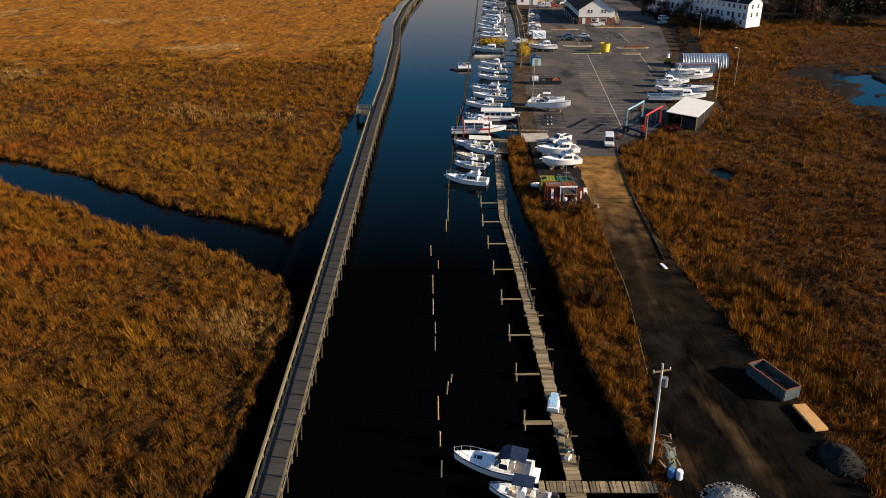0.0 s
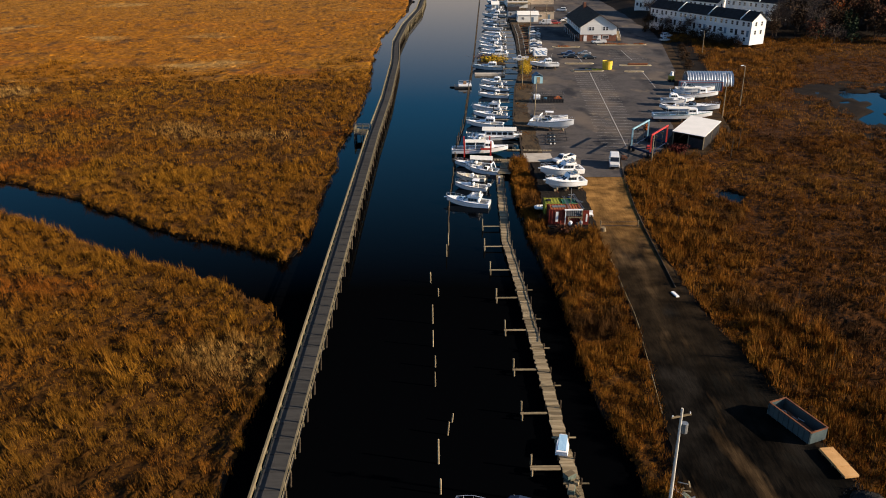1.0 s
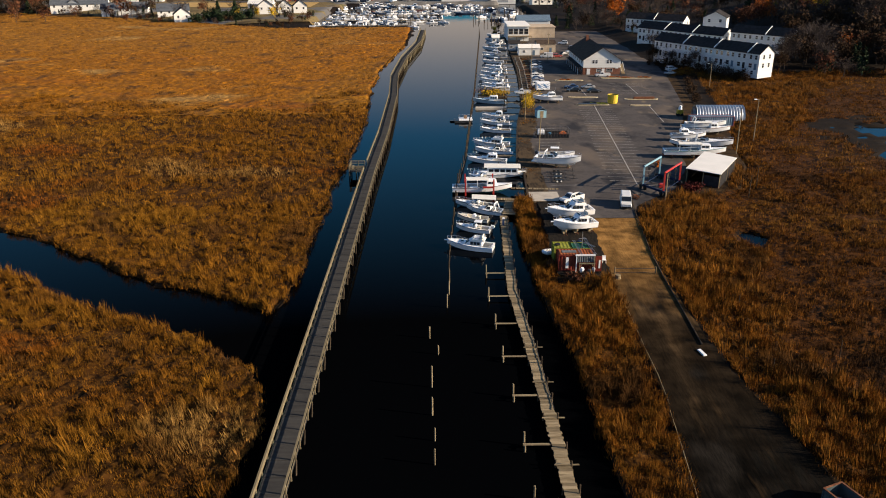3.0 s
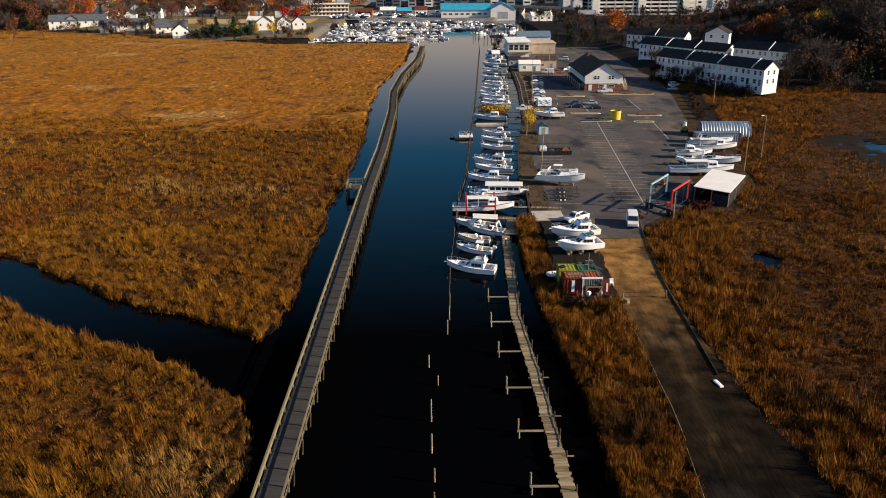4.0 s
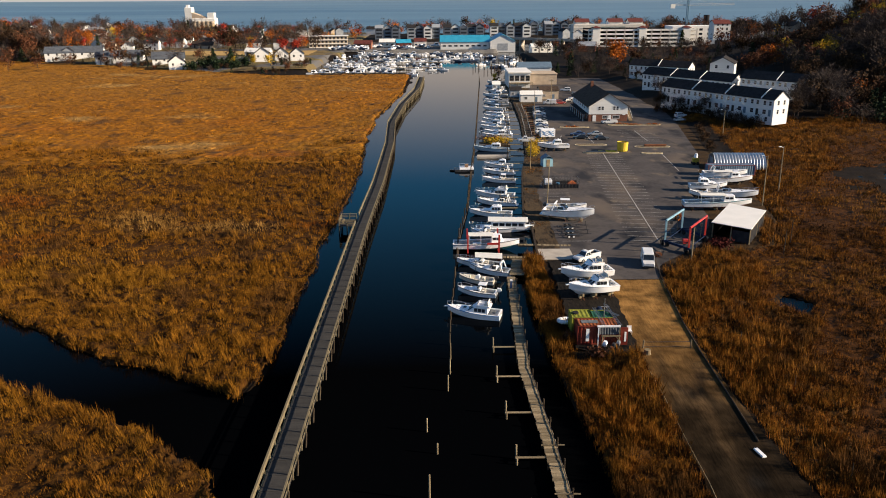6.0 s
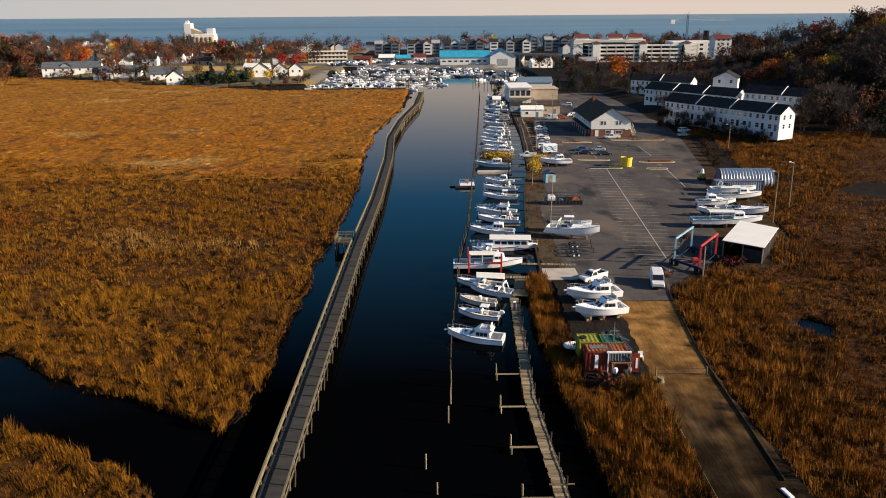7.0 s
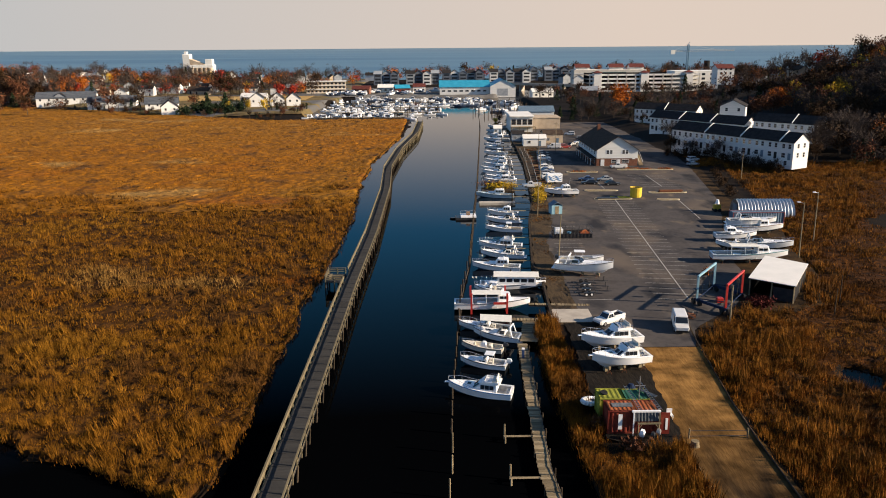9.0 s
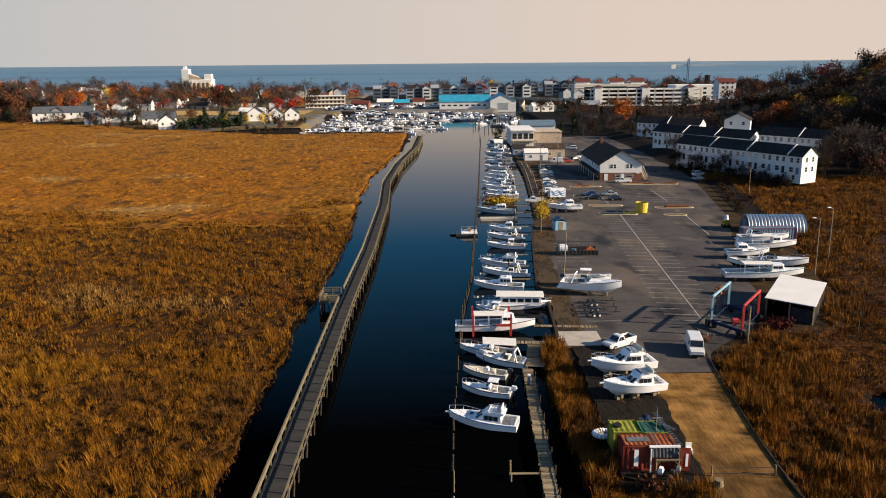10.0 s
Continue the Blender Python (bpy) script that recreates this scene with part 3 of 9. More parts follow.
for (xa, ya), (xb, yb) in zip(WALK, WALK[1:]):
    d = Vector((xb - xa, yb - ya))
    L = d.length
    d /= L
    nrm = Vector((d.y, -d.x))
    turn = math.degrees(math.atan2(-d.x, d.y))
    n = max(1, round(L / 2.4))
    for i in range(n):
        s = (i + 0.5) * L / n
        px, py = xa + d.x * s, ya + d.y * s
        if py < 20:
            continue
        part("panel", panel_mesh, DECK, boardwalk, m=pose(px, py, DECK_Z + random.uniform(-0.008, 0.008), 0, 0, turn) @ Matrix.Diagonal((1, L / n / 2.4, 1, 1)))
        for side in (-1, 1):
            qx, qy = xa + d.x * (i * L / n) + nrm.x * 1.30 * side, ya + d.y * (i * L / n) + nrm.y * 1.30 * side
            if side < 0 and 171.2 < qy < 176.6:
                continue
            if qy < 320:
                part("post", post_mesh, RAILWOOD, boardwalk, m=pose(qx, qy, DECK_Z, 0, 0, turn))
            else:
                far_posts.box(qx - 0.07, qx + 0.07, qy - 0.07, qy + 0.07, DECK_Z - 0.5, DECK_Z + 1.1)
            if i % 2 == 0 and qy < 320:
                # sunward piles take the lit colour, the far side a shaded dark one
                part("support_post", pile_mesh, LITWOOD if side > 0 else DARKWOOD, boardwalk,
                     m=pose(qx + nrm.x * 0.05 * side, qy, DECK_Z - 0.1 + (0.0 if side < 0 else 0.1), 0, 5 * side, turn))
            elif i % 2 == 0:
                far_posts.tube((qx, qy, -1.4), (qx, qy, DECK_Z - 0.1), 0.16)
    # rails, kerbs and bearers of this run
    def runs(y_from, y_to, side, o, w, z0, z1, name, material):
        m = pose(xa, ya, 0, 0, 0, turn)
        lo, hi = max(0.0, (y_from - ya) / d.y), min(L, (y_to - ya) / d.y)
        if hi - lo > 0.3:
            part(name, Shape().box(o * side - w / 2, o * side + w / 2, lo - 0.02, hi + 0.02, DECK_Z + z0, DECK_Z + z1, m, 0.012), material, boardwalk)
    for side in (-1, 1):
        spans = [(-20, 171.2), (176.6, 460)] if side < 0 else [(-20, 460)]
        for y0, y1 in spans:
            runs(y0, y1, side, 1.30, 0.20, 1.09, 1.14, "handrail", RAILWOOD)
            runs(y0, y1, side, 1.22, 0.04, 0.92, 1.07, "top_board", RAILWOOD)
            runs(y0, y1, side, 1.22, 0.04, 0.70, 0.85, "middle_rail", RAILWOOD)
            runs(y0, y1, side, 1.22, 0.05, 0.03, 0.13, "kerb_board", RAILWOOD)
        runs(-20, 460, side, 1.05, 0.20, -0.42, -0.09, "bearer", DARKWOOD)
part("far_posts", far_posts, RAILWOOD, boardwalk)["kind"] = "stuff"
# bay with a bench on the marsh side
bay = thing("viewing_bay", "square timber viewing bay joined to the boardwalk", "platform")
part("deck", Shape().box(-19.7, -16.62, 171.5, 176.3, DECK_Z - 0.12, DECK_Z - 0.004, c=0.02), DECK, bay)
for x, y in ((-19.6, 171.6), (-19.6, 174), (-19.6, 176.2), (-18.1, 171.6), (-18.1, 176.2), (-16.7, 171.6), (-16.7, 176.2)):
    part("post", post_mesh, RAILWOOD, bay, m=pose(x, y, DECK_Z))
    # dark wood carries the shade under the bay
    part("support_post", pile_mesh, DARKWOOD, bay, m=pose(x, y, DECK_Z - 0.1))
for z0, z1, w in ((1.06, 1.13, 0.2), (0.72, 0.86, 0.06), (0.40, 0.52, 0.06)):
    part("rail", Shape().box(-19.6 - w / 2, -19.6 + w / 2, 171.5, 176.3, DECK_Z + z0, DECK_Z + z1), RAILWOOD, bay)
    for y in (171.6, 176.2):
        part("rail", Shape().box(-19.5, -16.6, y - w / 2, y + w / 2, DECK_Z + z0, DECK_Z + z1), RAILWOOD, bay)
part("skirt_beam", Shape().box(-19.7, -19.5, 171.5, 176.3, DECK_Z - 0.5, DECK_Z - 0.13), DARKWOOD, bay)
bench = thing("bench", "plain weathered timber bench on the viewing bay", "bench", pose(-19.0, 174, DECK_Z))
part("seat", Shape().box(-0.2, 0.2, -0.9, 0.9, 0.40, 0.45, c=0.01), OLDWOOD, bench)
for y in (-0.75, 0.75):
    part("leg", Shape().box(-0.17, 0.17, y - 0.05, y + 0.05, 0, 0.40), OLDWOOD, bench)


# ---- old dock with fingers ----
def walkway(name, label, line, width, z, step, group="", wood=OLDWOOD, ragged=0.08, gap=0.035):
    """A plank walkway on piles along a line of (x, y)."""
    w = thing(name, label, "dock", group=group)
    plank = Shape().box(-width / 2, width / 2, -step / 2 + gap / 2, step / 2 - gap / 2, -0.06, 0, c=0.01).mesh("plank")
    for (xa, ya), (xb, yb) in zip(line, line[1:]):
        d = Vector((xb - xa, yb - ya))
        L = d.length
        d /= L
        turn = math.degrees(math.atan2(-d.x, d.y))
        n = max(1, round(L / step))
        for i in range(n):
            s = (i + 0.5) * L / n
            part("plank", plank, wood, w, m=pose(xa + d.x * s + random.uniform(-ragged, ragged), ya + d.y * s, z + random.uniform(-0.02, 0.02),
                 random.uniform(-1, 1), random.uniform(-1, 1), turn + random.uniform(-2.5, 2.5)))
        m = pose(xa, ya, 0, 0, 0, turn)
        for o in (-width * 0.36, width * 0.36):
            part("stringer", Shape().box(o - 0.07, o + 0.07, 0, L, z - 0.30, z - 0.085, m), DARKWOOD, w)
    return w


def piling(x, y, h, r=0.13, lean=(0, 0), label="weathered grey timber piling standing in the water", name="piling", wood=DARKWOOD, group="mooring pilings"):
    s = Shape()
    top = (lean[0] * h, lean[1] * h, h)
    s.tube((-lean[0] * 1.3, -lean[1] * 1.3, -1.3), top, r * 1.08, r, 8)
    s.tube(top, (top[0], top[1], h + 0.05), r, r * 0.55, 8)
    return solo(name, s, wood, label, "piling", m=pose(x, y, 0), group=group)


OLD_LINE = [(11.65, 53.4), (11.35, 66), (11.15, 76), (10.5, 99), (9.75, 114), (10.35, 130), (11.0, 146)]
dock = walkway("old_dock", "long crooked dock of weathered sun-bleached planks", OLD_LINE, 1.35, 0.62, 0.42)
for i in range(24):
    y = 55 + i * 3.85 + random.uniform(-0.7, 0.7)
    x = float(lerp(y, [(b, a) for a, b in OLD_LINE]))
    part("dock_post", Shape().tube((x + 0.72, y, -1.2), (x + 0.74, y, 1.25 + random.uniform(-0.15, 0.35)), 0.09, 0.08, 7), DARKWOOD, dock)
    if i % 3:
        part("dock_post", Shape().tube((x - 0.70, y + 0.5, -1.2), (x - 0.71, y + 0.5, 0.78 + random.uniform(-0.1, 0.2)), 0.09, 0.08, 7), DARKWOOD, dock)
    if y < 100 and i % 2:
        part("cross_arm", Shape().box(x - 0.9, x + 1.45, y - 0.07, y + 0.07, 0.66, 0.74), OLDWOOD, dock)
part("power_cable", Shape().path([(float(lerp(y, [(b, a) for a, b in OLD_LINE])) + 0.6, float(y), 0.72 + 0.03 * math.sin(y)) for y in np.arange(84, 145, 1.5)], 0.045), 
     mat("black_rubber", (0.02, 0.02, 0.022), None, 0.5, 0.6), dock)
for y, x0 in ((61.7, 7.9), (70.1, 7.8), (78.2, 7.7), (87.0, 7.4), (95.5, 6.9), (104.0, 6.6), (112.3, 6.2), (120.3, 6.3)):
    x1 = float(lerp(y, [(b, a) for a, b in OLD_LINE])) - 0.72
    wide = 0.62 if y < 66 else 0.34
    f = thing("finger_pier", "narrow weathered finger pier reaching off the dock", "dock", group="finger piers")
    for i in range(2 if wide < 0.5 else 4):
        o = (i + 0.5) / (2 if wide < 0.5 else 4) * wide - wide / 2
        part("plank", Shape().box(x0, x1, y + o - 0.075, y + o + 0.075, 0.50, 0.56, c=0.008), OLDWOOD, f)
    part("cross_beam", Shape().box(x0 + 0.1, x0 + 0.25, y - 0.45, y + 0.45, 0.36, 0.49), DARKWOOD, f)
    for o in (-0.5, 0.5):
        part("support_post", Shape().tube((x0 + 0.15, y + o, -1.2), (x0 + 0.12, y + o, 0.75 + 0.9 * (o > 0)), 0.11, 0.1, 7), OLDWOOD, f)
crossdock = walkway("cross_dock", "weathered plank gangway between the dock and the bank", [(8.4, 52.6), (20.0, 52.4)], 1.4, 0.66, 0.30)
walkway("landing_stage", "weathered plank landing where two docks meet", [(11.6, 49), (11.55, 53.2)], 1.8, 0.60, 0.30)
walkway("dock_landing", "weathered plank landing beside the reeds", [(12.0, 146.2), (13.1, 154)], 2.4, 0.80, 0.36)
walkway("lift_pier", "narrow timber pier beside the boat slip", [(10.4, 154.8), (16.6, 154.4)], 1.1, 0.9, 0.30)
walkway("lift_pier", "long narrow timber pier beside the boat slip", [(13.6, 161.2), (23.0, 160.4)], 0.9, 1.06, 0.30)
solo("slip_apron", Shape().box(16.4, 22.4, 152.9, 158.6, 0.2, 1.06, c=0.03), CONCRETE, "pale stained concrete apron at the head of the slip", "slab", "structure")
bulk = Shape()
for (ya, xa), (yb, xb) in zip(BANK_R, BANK_R[1:]):
    if ya >= 156:
        bulk.add([(xa - 0.25, ya, -1.4), (xa + 0.15, ya, -1.4), (xa + 0.15, ya, 1.12), (xa - 0.25, ya, 1.12),
                  (xb - 0.25, yb, -1.4), (xb + 0.15, yb, -1.4), (xb + 0.15, yb, 1.12), (xb - 0.25, yb, 1.12)],
                 [(0, 4, 7, 3), (1, 2, 6, 5), (3, 7, 6, 2), (0, 3, 2, 1), (4, 5, 6, 7)])
solo("bulkhead", bulk, DARKWOOD, "dark timber bulkhead along the boat slips", "wall", "structure")
for y in np.arange(178, 440, 9.0):
    x1 = float(lerp(y, BANK_R)) - 0.2
    f = thing("slip_finger", "short timber finger pier between moored boats", "dock", group="slip fingers")
    for o in (-0.22, 0.0, 0.22):
        part("plank", Shape().box(x1 - 5.0, x1, y + o - 0.1, y + o + 0.1, 0.72, 0.78), OLDWOOD, f)
    part("support_post", Shape().tube((x1 - 4.9, y, -1.2), (x1 - 4.9, y, 1.7), 0.13, 0.12, 7), DARKWOOD, f)

bank_x = lambda y: float(lerp(y, BANK_R))
walkway("slip_gangway", "long dark plank gangway behind the moored boats", [(bank_x(y) + 1.6, y) for y in (266, 292, 318, 346)], 1.5, 1.14, 0.8, wood=DARKWOOD)
for y in np.arange(268, 346, 6.5):
    for o in (0.7, 2.5):
        solo("rail_post", Shape().box(-0.07, 0.07, -0.07, 0.07, 0, 1.2, c=0.02), GELWOOD, "pale painted post beside the gangway", "post", m=pose(bank_x(y) + o, float(y), 1.0), group="gangway posts")
solo("garden_bed", strip([(y, bank_x(y) + 2.9) for y in (268, 300, 345)], [(y, bank_x(y) + 6.2) for y in (268, 300, 345)], 270, 342, 2.0, 1.03, 4), mat("rust_mulch", (0.085, 0.036, 0.020), (0.15, 0.075, 0.035), 1.5, 0.95, bump=0.5, bump_scale=0.3, fine=0.6), "rust-brown mulch bed beside the gangway", "ground", "structure")
for y in np.arange(273, 342, 7.0):
    solo("bed_timber", Shape().box(-1.6, 1.6, -0.12, 0.12, 0, 0.22, c=0.03), OLDWOOD, "pale timber laid across the mulch bed", "timber", m=pose(bank_x(y) + 4.5, float(y), 1.03), group="bed timbers")
reeds("bed_weeds", GRASS, "dry weeds in the mulch bed", 29, 40, 270, 342, 0.7, 14, 0.10, 0.6, lambda x, y: (x > lerp(y, BANK_R) + 3) & (x < lerp(y, BANK_R) + 6) & (fbm(x, y, 6.0, 33) > 0.1), 37, 0.4)

# mooring pilings in the channel, with lines and wales between the farther ones
for x, y, h, lx, ly in ((-0.3, 54.6, 1.9, 0.02, 0.0), (-0.4, 58.9, 1.7, 0, 0.02), (-0.6, 63.0, 2.8, 0.0, 0.01), (0.3, 67.3, 1.5, 0.10, 0.05), (0.75, 69.4, 1.0, 0.12, 0.02),
                       (-1.0, 75.8, 1.8, 0, 0), (-1.0, 79.6, 1.5, 0, 0.02), (-1.3, 84.1, 2.2, 0, 0), (-1.4, 89.6, 2.7, 0.0, 0), (-0.7, 97.0, 1.2, 0, 0),
                       (-1.8, 101.1, 1.6, 0, 0), (0.5, 109.8, 2.0, 0, 0), (0.8, 114, 2.0, 0, 0), (0.9, 118.0, 2.2, 0, 0)):
    piling(x, y, h, 0.085, (lx, ly), "pale weathered mooring piling standing alone in the channel", wood=OLDWOOD)
PIER_LINE = [(120, 0.8), (130, 1.1), (150, 2.2), (169, 3.3), (188, 5.4), (225, 7.8), (267, 10.7), (337, 14.8), (439, 20.7), (470, 22)]
ys = list(np.arange(122, 150, 4.2)) + list(np.arange(152, 460, 5.0))
for i, y in enumerate(ys):
    piling(float(lerp(y, PIER_LINE)), float(y), random.uniform(1.3, 2.0) if y < 150 else random.uniform(1.7, 2.4), 0.11, (random.uniform(-0.02, 0.02), 0))
for a, b in zip(ys, ys[1:]):
    if a > 150:
        xa, xb = float(lerp(a, PIER_LINE)), float(lerp(b, PIER_LINE))
        solo("wale", Shape().tube((xa + 0.2, a, 0.45), (xb + 0.2, b, 0.45), 0.09, n=6), DARKWOOD, "dark timber wale joining the mooring pilings", "beam", group="wales")

# ---- boats ----
GEL = mat("white_gelcoat", (0.80, 0.80, 0.80), (0.87, 0.87, 0.87), 1.5, 0.35, vary=0.06, fine=0.4)
CREAM = mat("cream_gelcoat", (0.62, 0.57, 0.47), (0.72, 0.67, 0.57), 1.2, 0.45, vary=0.06)
NONSKID = mat("grey_deck", (0.42, 0.42, 0.41), (0.52, 0.51, 0.49), 0.8, 0.8, bump=0.2, bump_scale=0.05)
GLASS = mat("tinted_glass", (0.012, 0.016, 0.022), (0.02, 0.026, 0.034), 2.0, 0.08, spec=0.6)
BLUEPAINT = mat("blue_bottom_paint", (0.03, 0.09, 0.16), (0.05, 0.13, 0.21), 0.8, 0.7, fine=0.5)
BLACKPAINT = mat("dark_bottom_paint", (0.02, 0.022, 0.026), (0.045, 0.04, 0.04), 0.8, 0.75)
REDPAINT = mat("red_bottom_paint", (0.16, 0.03, 0.02), (0.24, 0.06, 0.04), 0.8, 0.75)
TEALPAINT = mat("teal_bottom_paint", (0.04, 0.17, 0.18), (0.07, 0.24, 0.25), 0.8, 0.7)
CHROME = mat("stainless_rail", (0.62, 0.62, 0.62), (0.72, 0.72, 0.72), 0.5, 0.25, metal=0.9)
NAVY = mat("navy_canvas", (0.012, 0.022, 0.05), (0.022, 0.036, 0.075), 0.5, 0.9, bump=0.3, bump_scale=0.15)
BLUECANVAS = mat("blue_canvas", (0.05, 0.16, 0.36), (0.08, 0.22, 0.45), 0.5, 0.85, bump=0.3, bump_scale=0.2)
WHITECANVAS = mat("white_canvas", (0.68, 0.66, 0.60), (0.76, 0.74, 0.68), 0.7, 0.85, bump=0.2, bump_scale=0.2)
BLACKGEAR = mat("black_engine", (0.02, 0.02, 0.022), (0.035, 0.035, 0.036), 0.4, 0.35)
TEAK = mat("teak_trim", (0.20, 0.105, 0.05), (0.28, 0.16, 0.08), 0.4, 0.6)
CUSHION = mat("vinyl_cushion", (0.60, 0.55, 0.45), (0.68, 0.63, 0.54), 0.4, 0.6)


def hull_rows(L, B, H, n=16):
    rows = []
    for i in range(n + 1):
        s = i / n
        s = 1 - (1 - s) ** 1.25
        f = max(0.0, (s - 0.36) / 0.64)
        hb = B / 2 * (0.93 + 0.07 * min(1, s / 0.35)) * max(0.0, 1 - f ** 2.1) ** 0.8
        hb = max(hb, 0.03)
        sheer = H * (0.84 + 0.56 * s * s)
        chine = 0.06 + 0.55 * H * max(0, (s - 0.55) / 0.45) ** 2
        keel = -0.50 + (0.50 + H * 0.95) * max(0, (s - 0.72) / 0.28) ** 2
        cb = hb * (0.90 - 0.42 * f)
        rows.append((-L / 2 + L * s + 0.04 * L * f * f, hb, sheer, min(chine, sheer - 0.05), min(keel, chine), cb))
    return rows


def put_windows(parent, x0, x1, w0, w1, z0, z1, n, lean=0.0, gap=0.1, name="side_window"):
    """n panes a side along a cabin from x0 to x1 whose half-width goes from w0 to w1."""
    for side in (-1, 1):
        for i in range(n):
            a, b = (i + gap) / n, (i + 1 - gap) / n
            xa, xb = x0 + (x1 - x0) * a, x0 + (x1 - x0) * b
            wa, wb = w0 + (w1 - w0) * a, w0 + (w1 - w0) * b
            o = 0.012
            v = [(xa, side * (wa + o), z0), (xb, side * (wb + o), z0), (xb, side * (wb + o - lean), z1), (xa, side * (wa + o - lean), z1),
                 (xa, side * (wa - 0.02), z0), (xb, side * (wb - 0.02), z0), (xb, side * (wb - 0.02 - lean), z1), (xa, side * (wa - 0.02 - lean), z1)]
            part(name, Shape().add(v, [(0, 1, 2, 3), (7, 6, 5, 4), (0, 4, 5, 1), (1, 5, 6, 2), (2, 6, 7, 3), (3, 7, 4, 0)]), GLASS, parent)


def cabin_block(x0, x1, w0, w1, z0, z1, rake_f, rake_b=0.1, lean=0.1, nose=0.25):
    """A cabin with a raked, rounded front at x1 and rounded top edge."""
    def ring(z, t):
        a, b = x0 + rake_b * t, x1 - rake_f * t
        k = lean * t
        return [(a, -w0 + k, z), (b - nose, -w1 + k, z), (b, -w1 * 0.5 + k * 0.5, z), (b, w1 * 0.5 - k * 0.5, z), (b - nose, w1 - k, z), (a, w0 - k, z)]
    top = ring(z1, 1.0)
    cx = sum(p[0] for p in top) / 6
    cap = [(cx + (x - cx) * 0.93, y * 0.88, z1 + 0.07) for x, y, z in top]
    return Shape().loft([ring(z0, 0), ring(z0 + (z1 - z0) * 0.5, 0.5), top, cap])


def windshield(parent, x, w, z0, z1, rake, panes=3, name="windshield"):
    for i in range(panes):
        ya, yb = -w + 2 * w * (i + 0.05) / panes, -w + 2 * w * (i + 0.95) / panes
        ca, cb = 0.30 * (abs(ya) / w) ** 2, 0.30 * (abs(yb) / w) ** 2
        o = 0.025
        v = [(x + o - ca, ya, z0), (x + o - cb, yb, z0), (x + o - rake - cb, yb * 0.92, z1), (x + o - rake - ca, ya * 0.92, z1)]
        v += [(a - 0.03, b, c) for a, b, c in v]
        part(name, Shape().add(v, [(0, 1, 2, 3), (7, 6, 5, 4), (0, 4, 5, 1), (1, 5, 6, 2), (2, 6, 7, 3), (3, 7, 4, 0)]), GLASS, parent)


def outboard(parent, x, y, material, s=1.0):
    e = part("outboard", Shape().loft([[(x - 0.55 * s, y - 0.16 * s, 0.75), (x - 0.1, y - 0.2 * s, 0.75), (x - 0.1, y + 0.2 * s, 0.75), (x - 0.55 * s, y + 0.16 * s, 0.75)],
                                       [(x - 0.75 * s, y - 0.2 * s, 1.0), (x - 0.05, y - 0.24 * s, 1.0), (x - 0.05, y + 0.24 * s, 1.0), (x - 0.75 * s, y + 0.2 * s, 1.0)],
                                       [(x - 0.62 * s, y - 0.15 * s, 1.32), (x - 0.1, y - 0.18 * s, 1.36), (x - 0.1, y + 0.18 * s, 1.36), (x - 0.62 * s, y + 0.15 * s, 1.32)]]), material, parent)
    part("leg", Shape().box(x - 0.4 * s, x - 0.18, y - 0.07, y + 0.07, -0.35, 0.76), BLACKGEAR, e)


def bow_rail(parent, rows, s0=0.5, h=0.55, inset=0.08):
    L0, L1 = rows[0][0], rows[-1][0]
    pts = [(x, hb - inset if hb > 0.15 else 0.02, z) for x, hb, z, *_ in rows if x > L0 + (L1 - L0) * s0]
    for side in (-1, 1):
        s = Shape()
        line = [(x, side * max(y, 0.02), z + h * min(1, 0.25 + 1.6 * i / len(pts))) for i, (x, y, z) in enumerate(pts)]
        s.path(line, 0.022, 4)
        for (x, y, z), top in list(zip(pts, line))[::2]:
            s.tube((x, side * max(y, 0.02), z), top, 0.018, n=4)
        part("bow_rail", s, CHROME, parent)


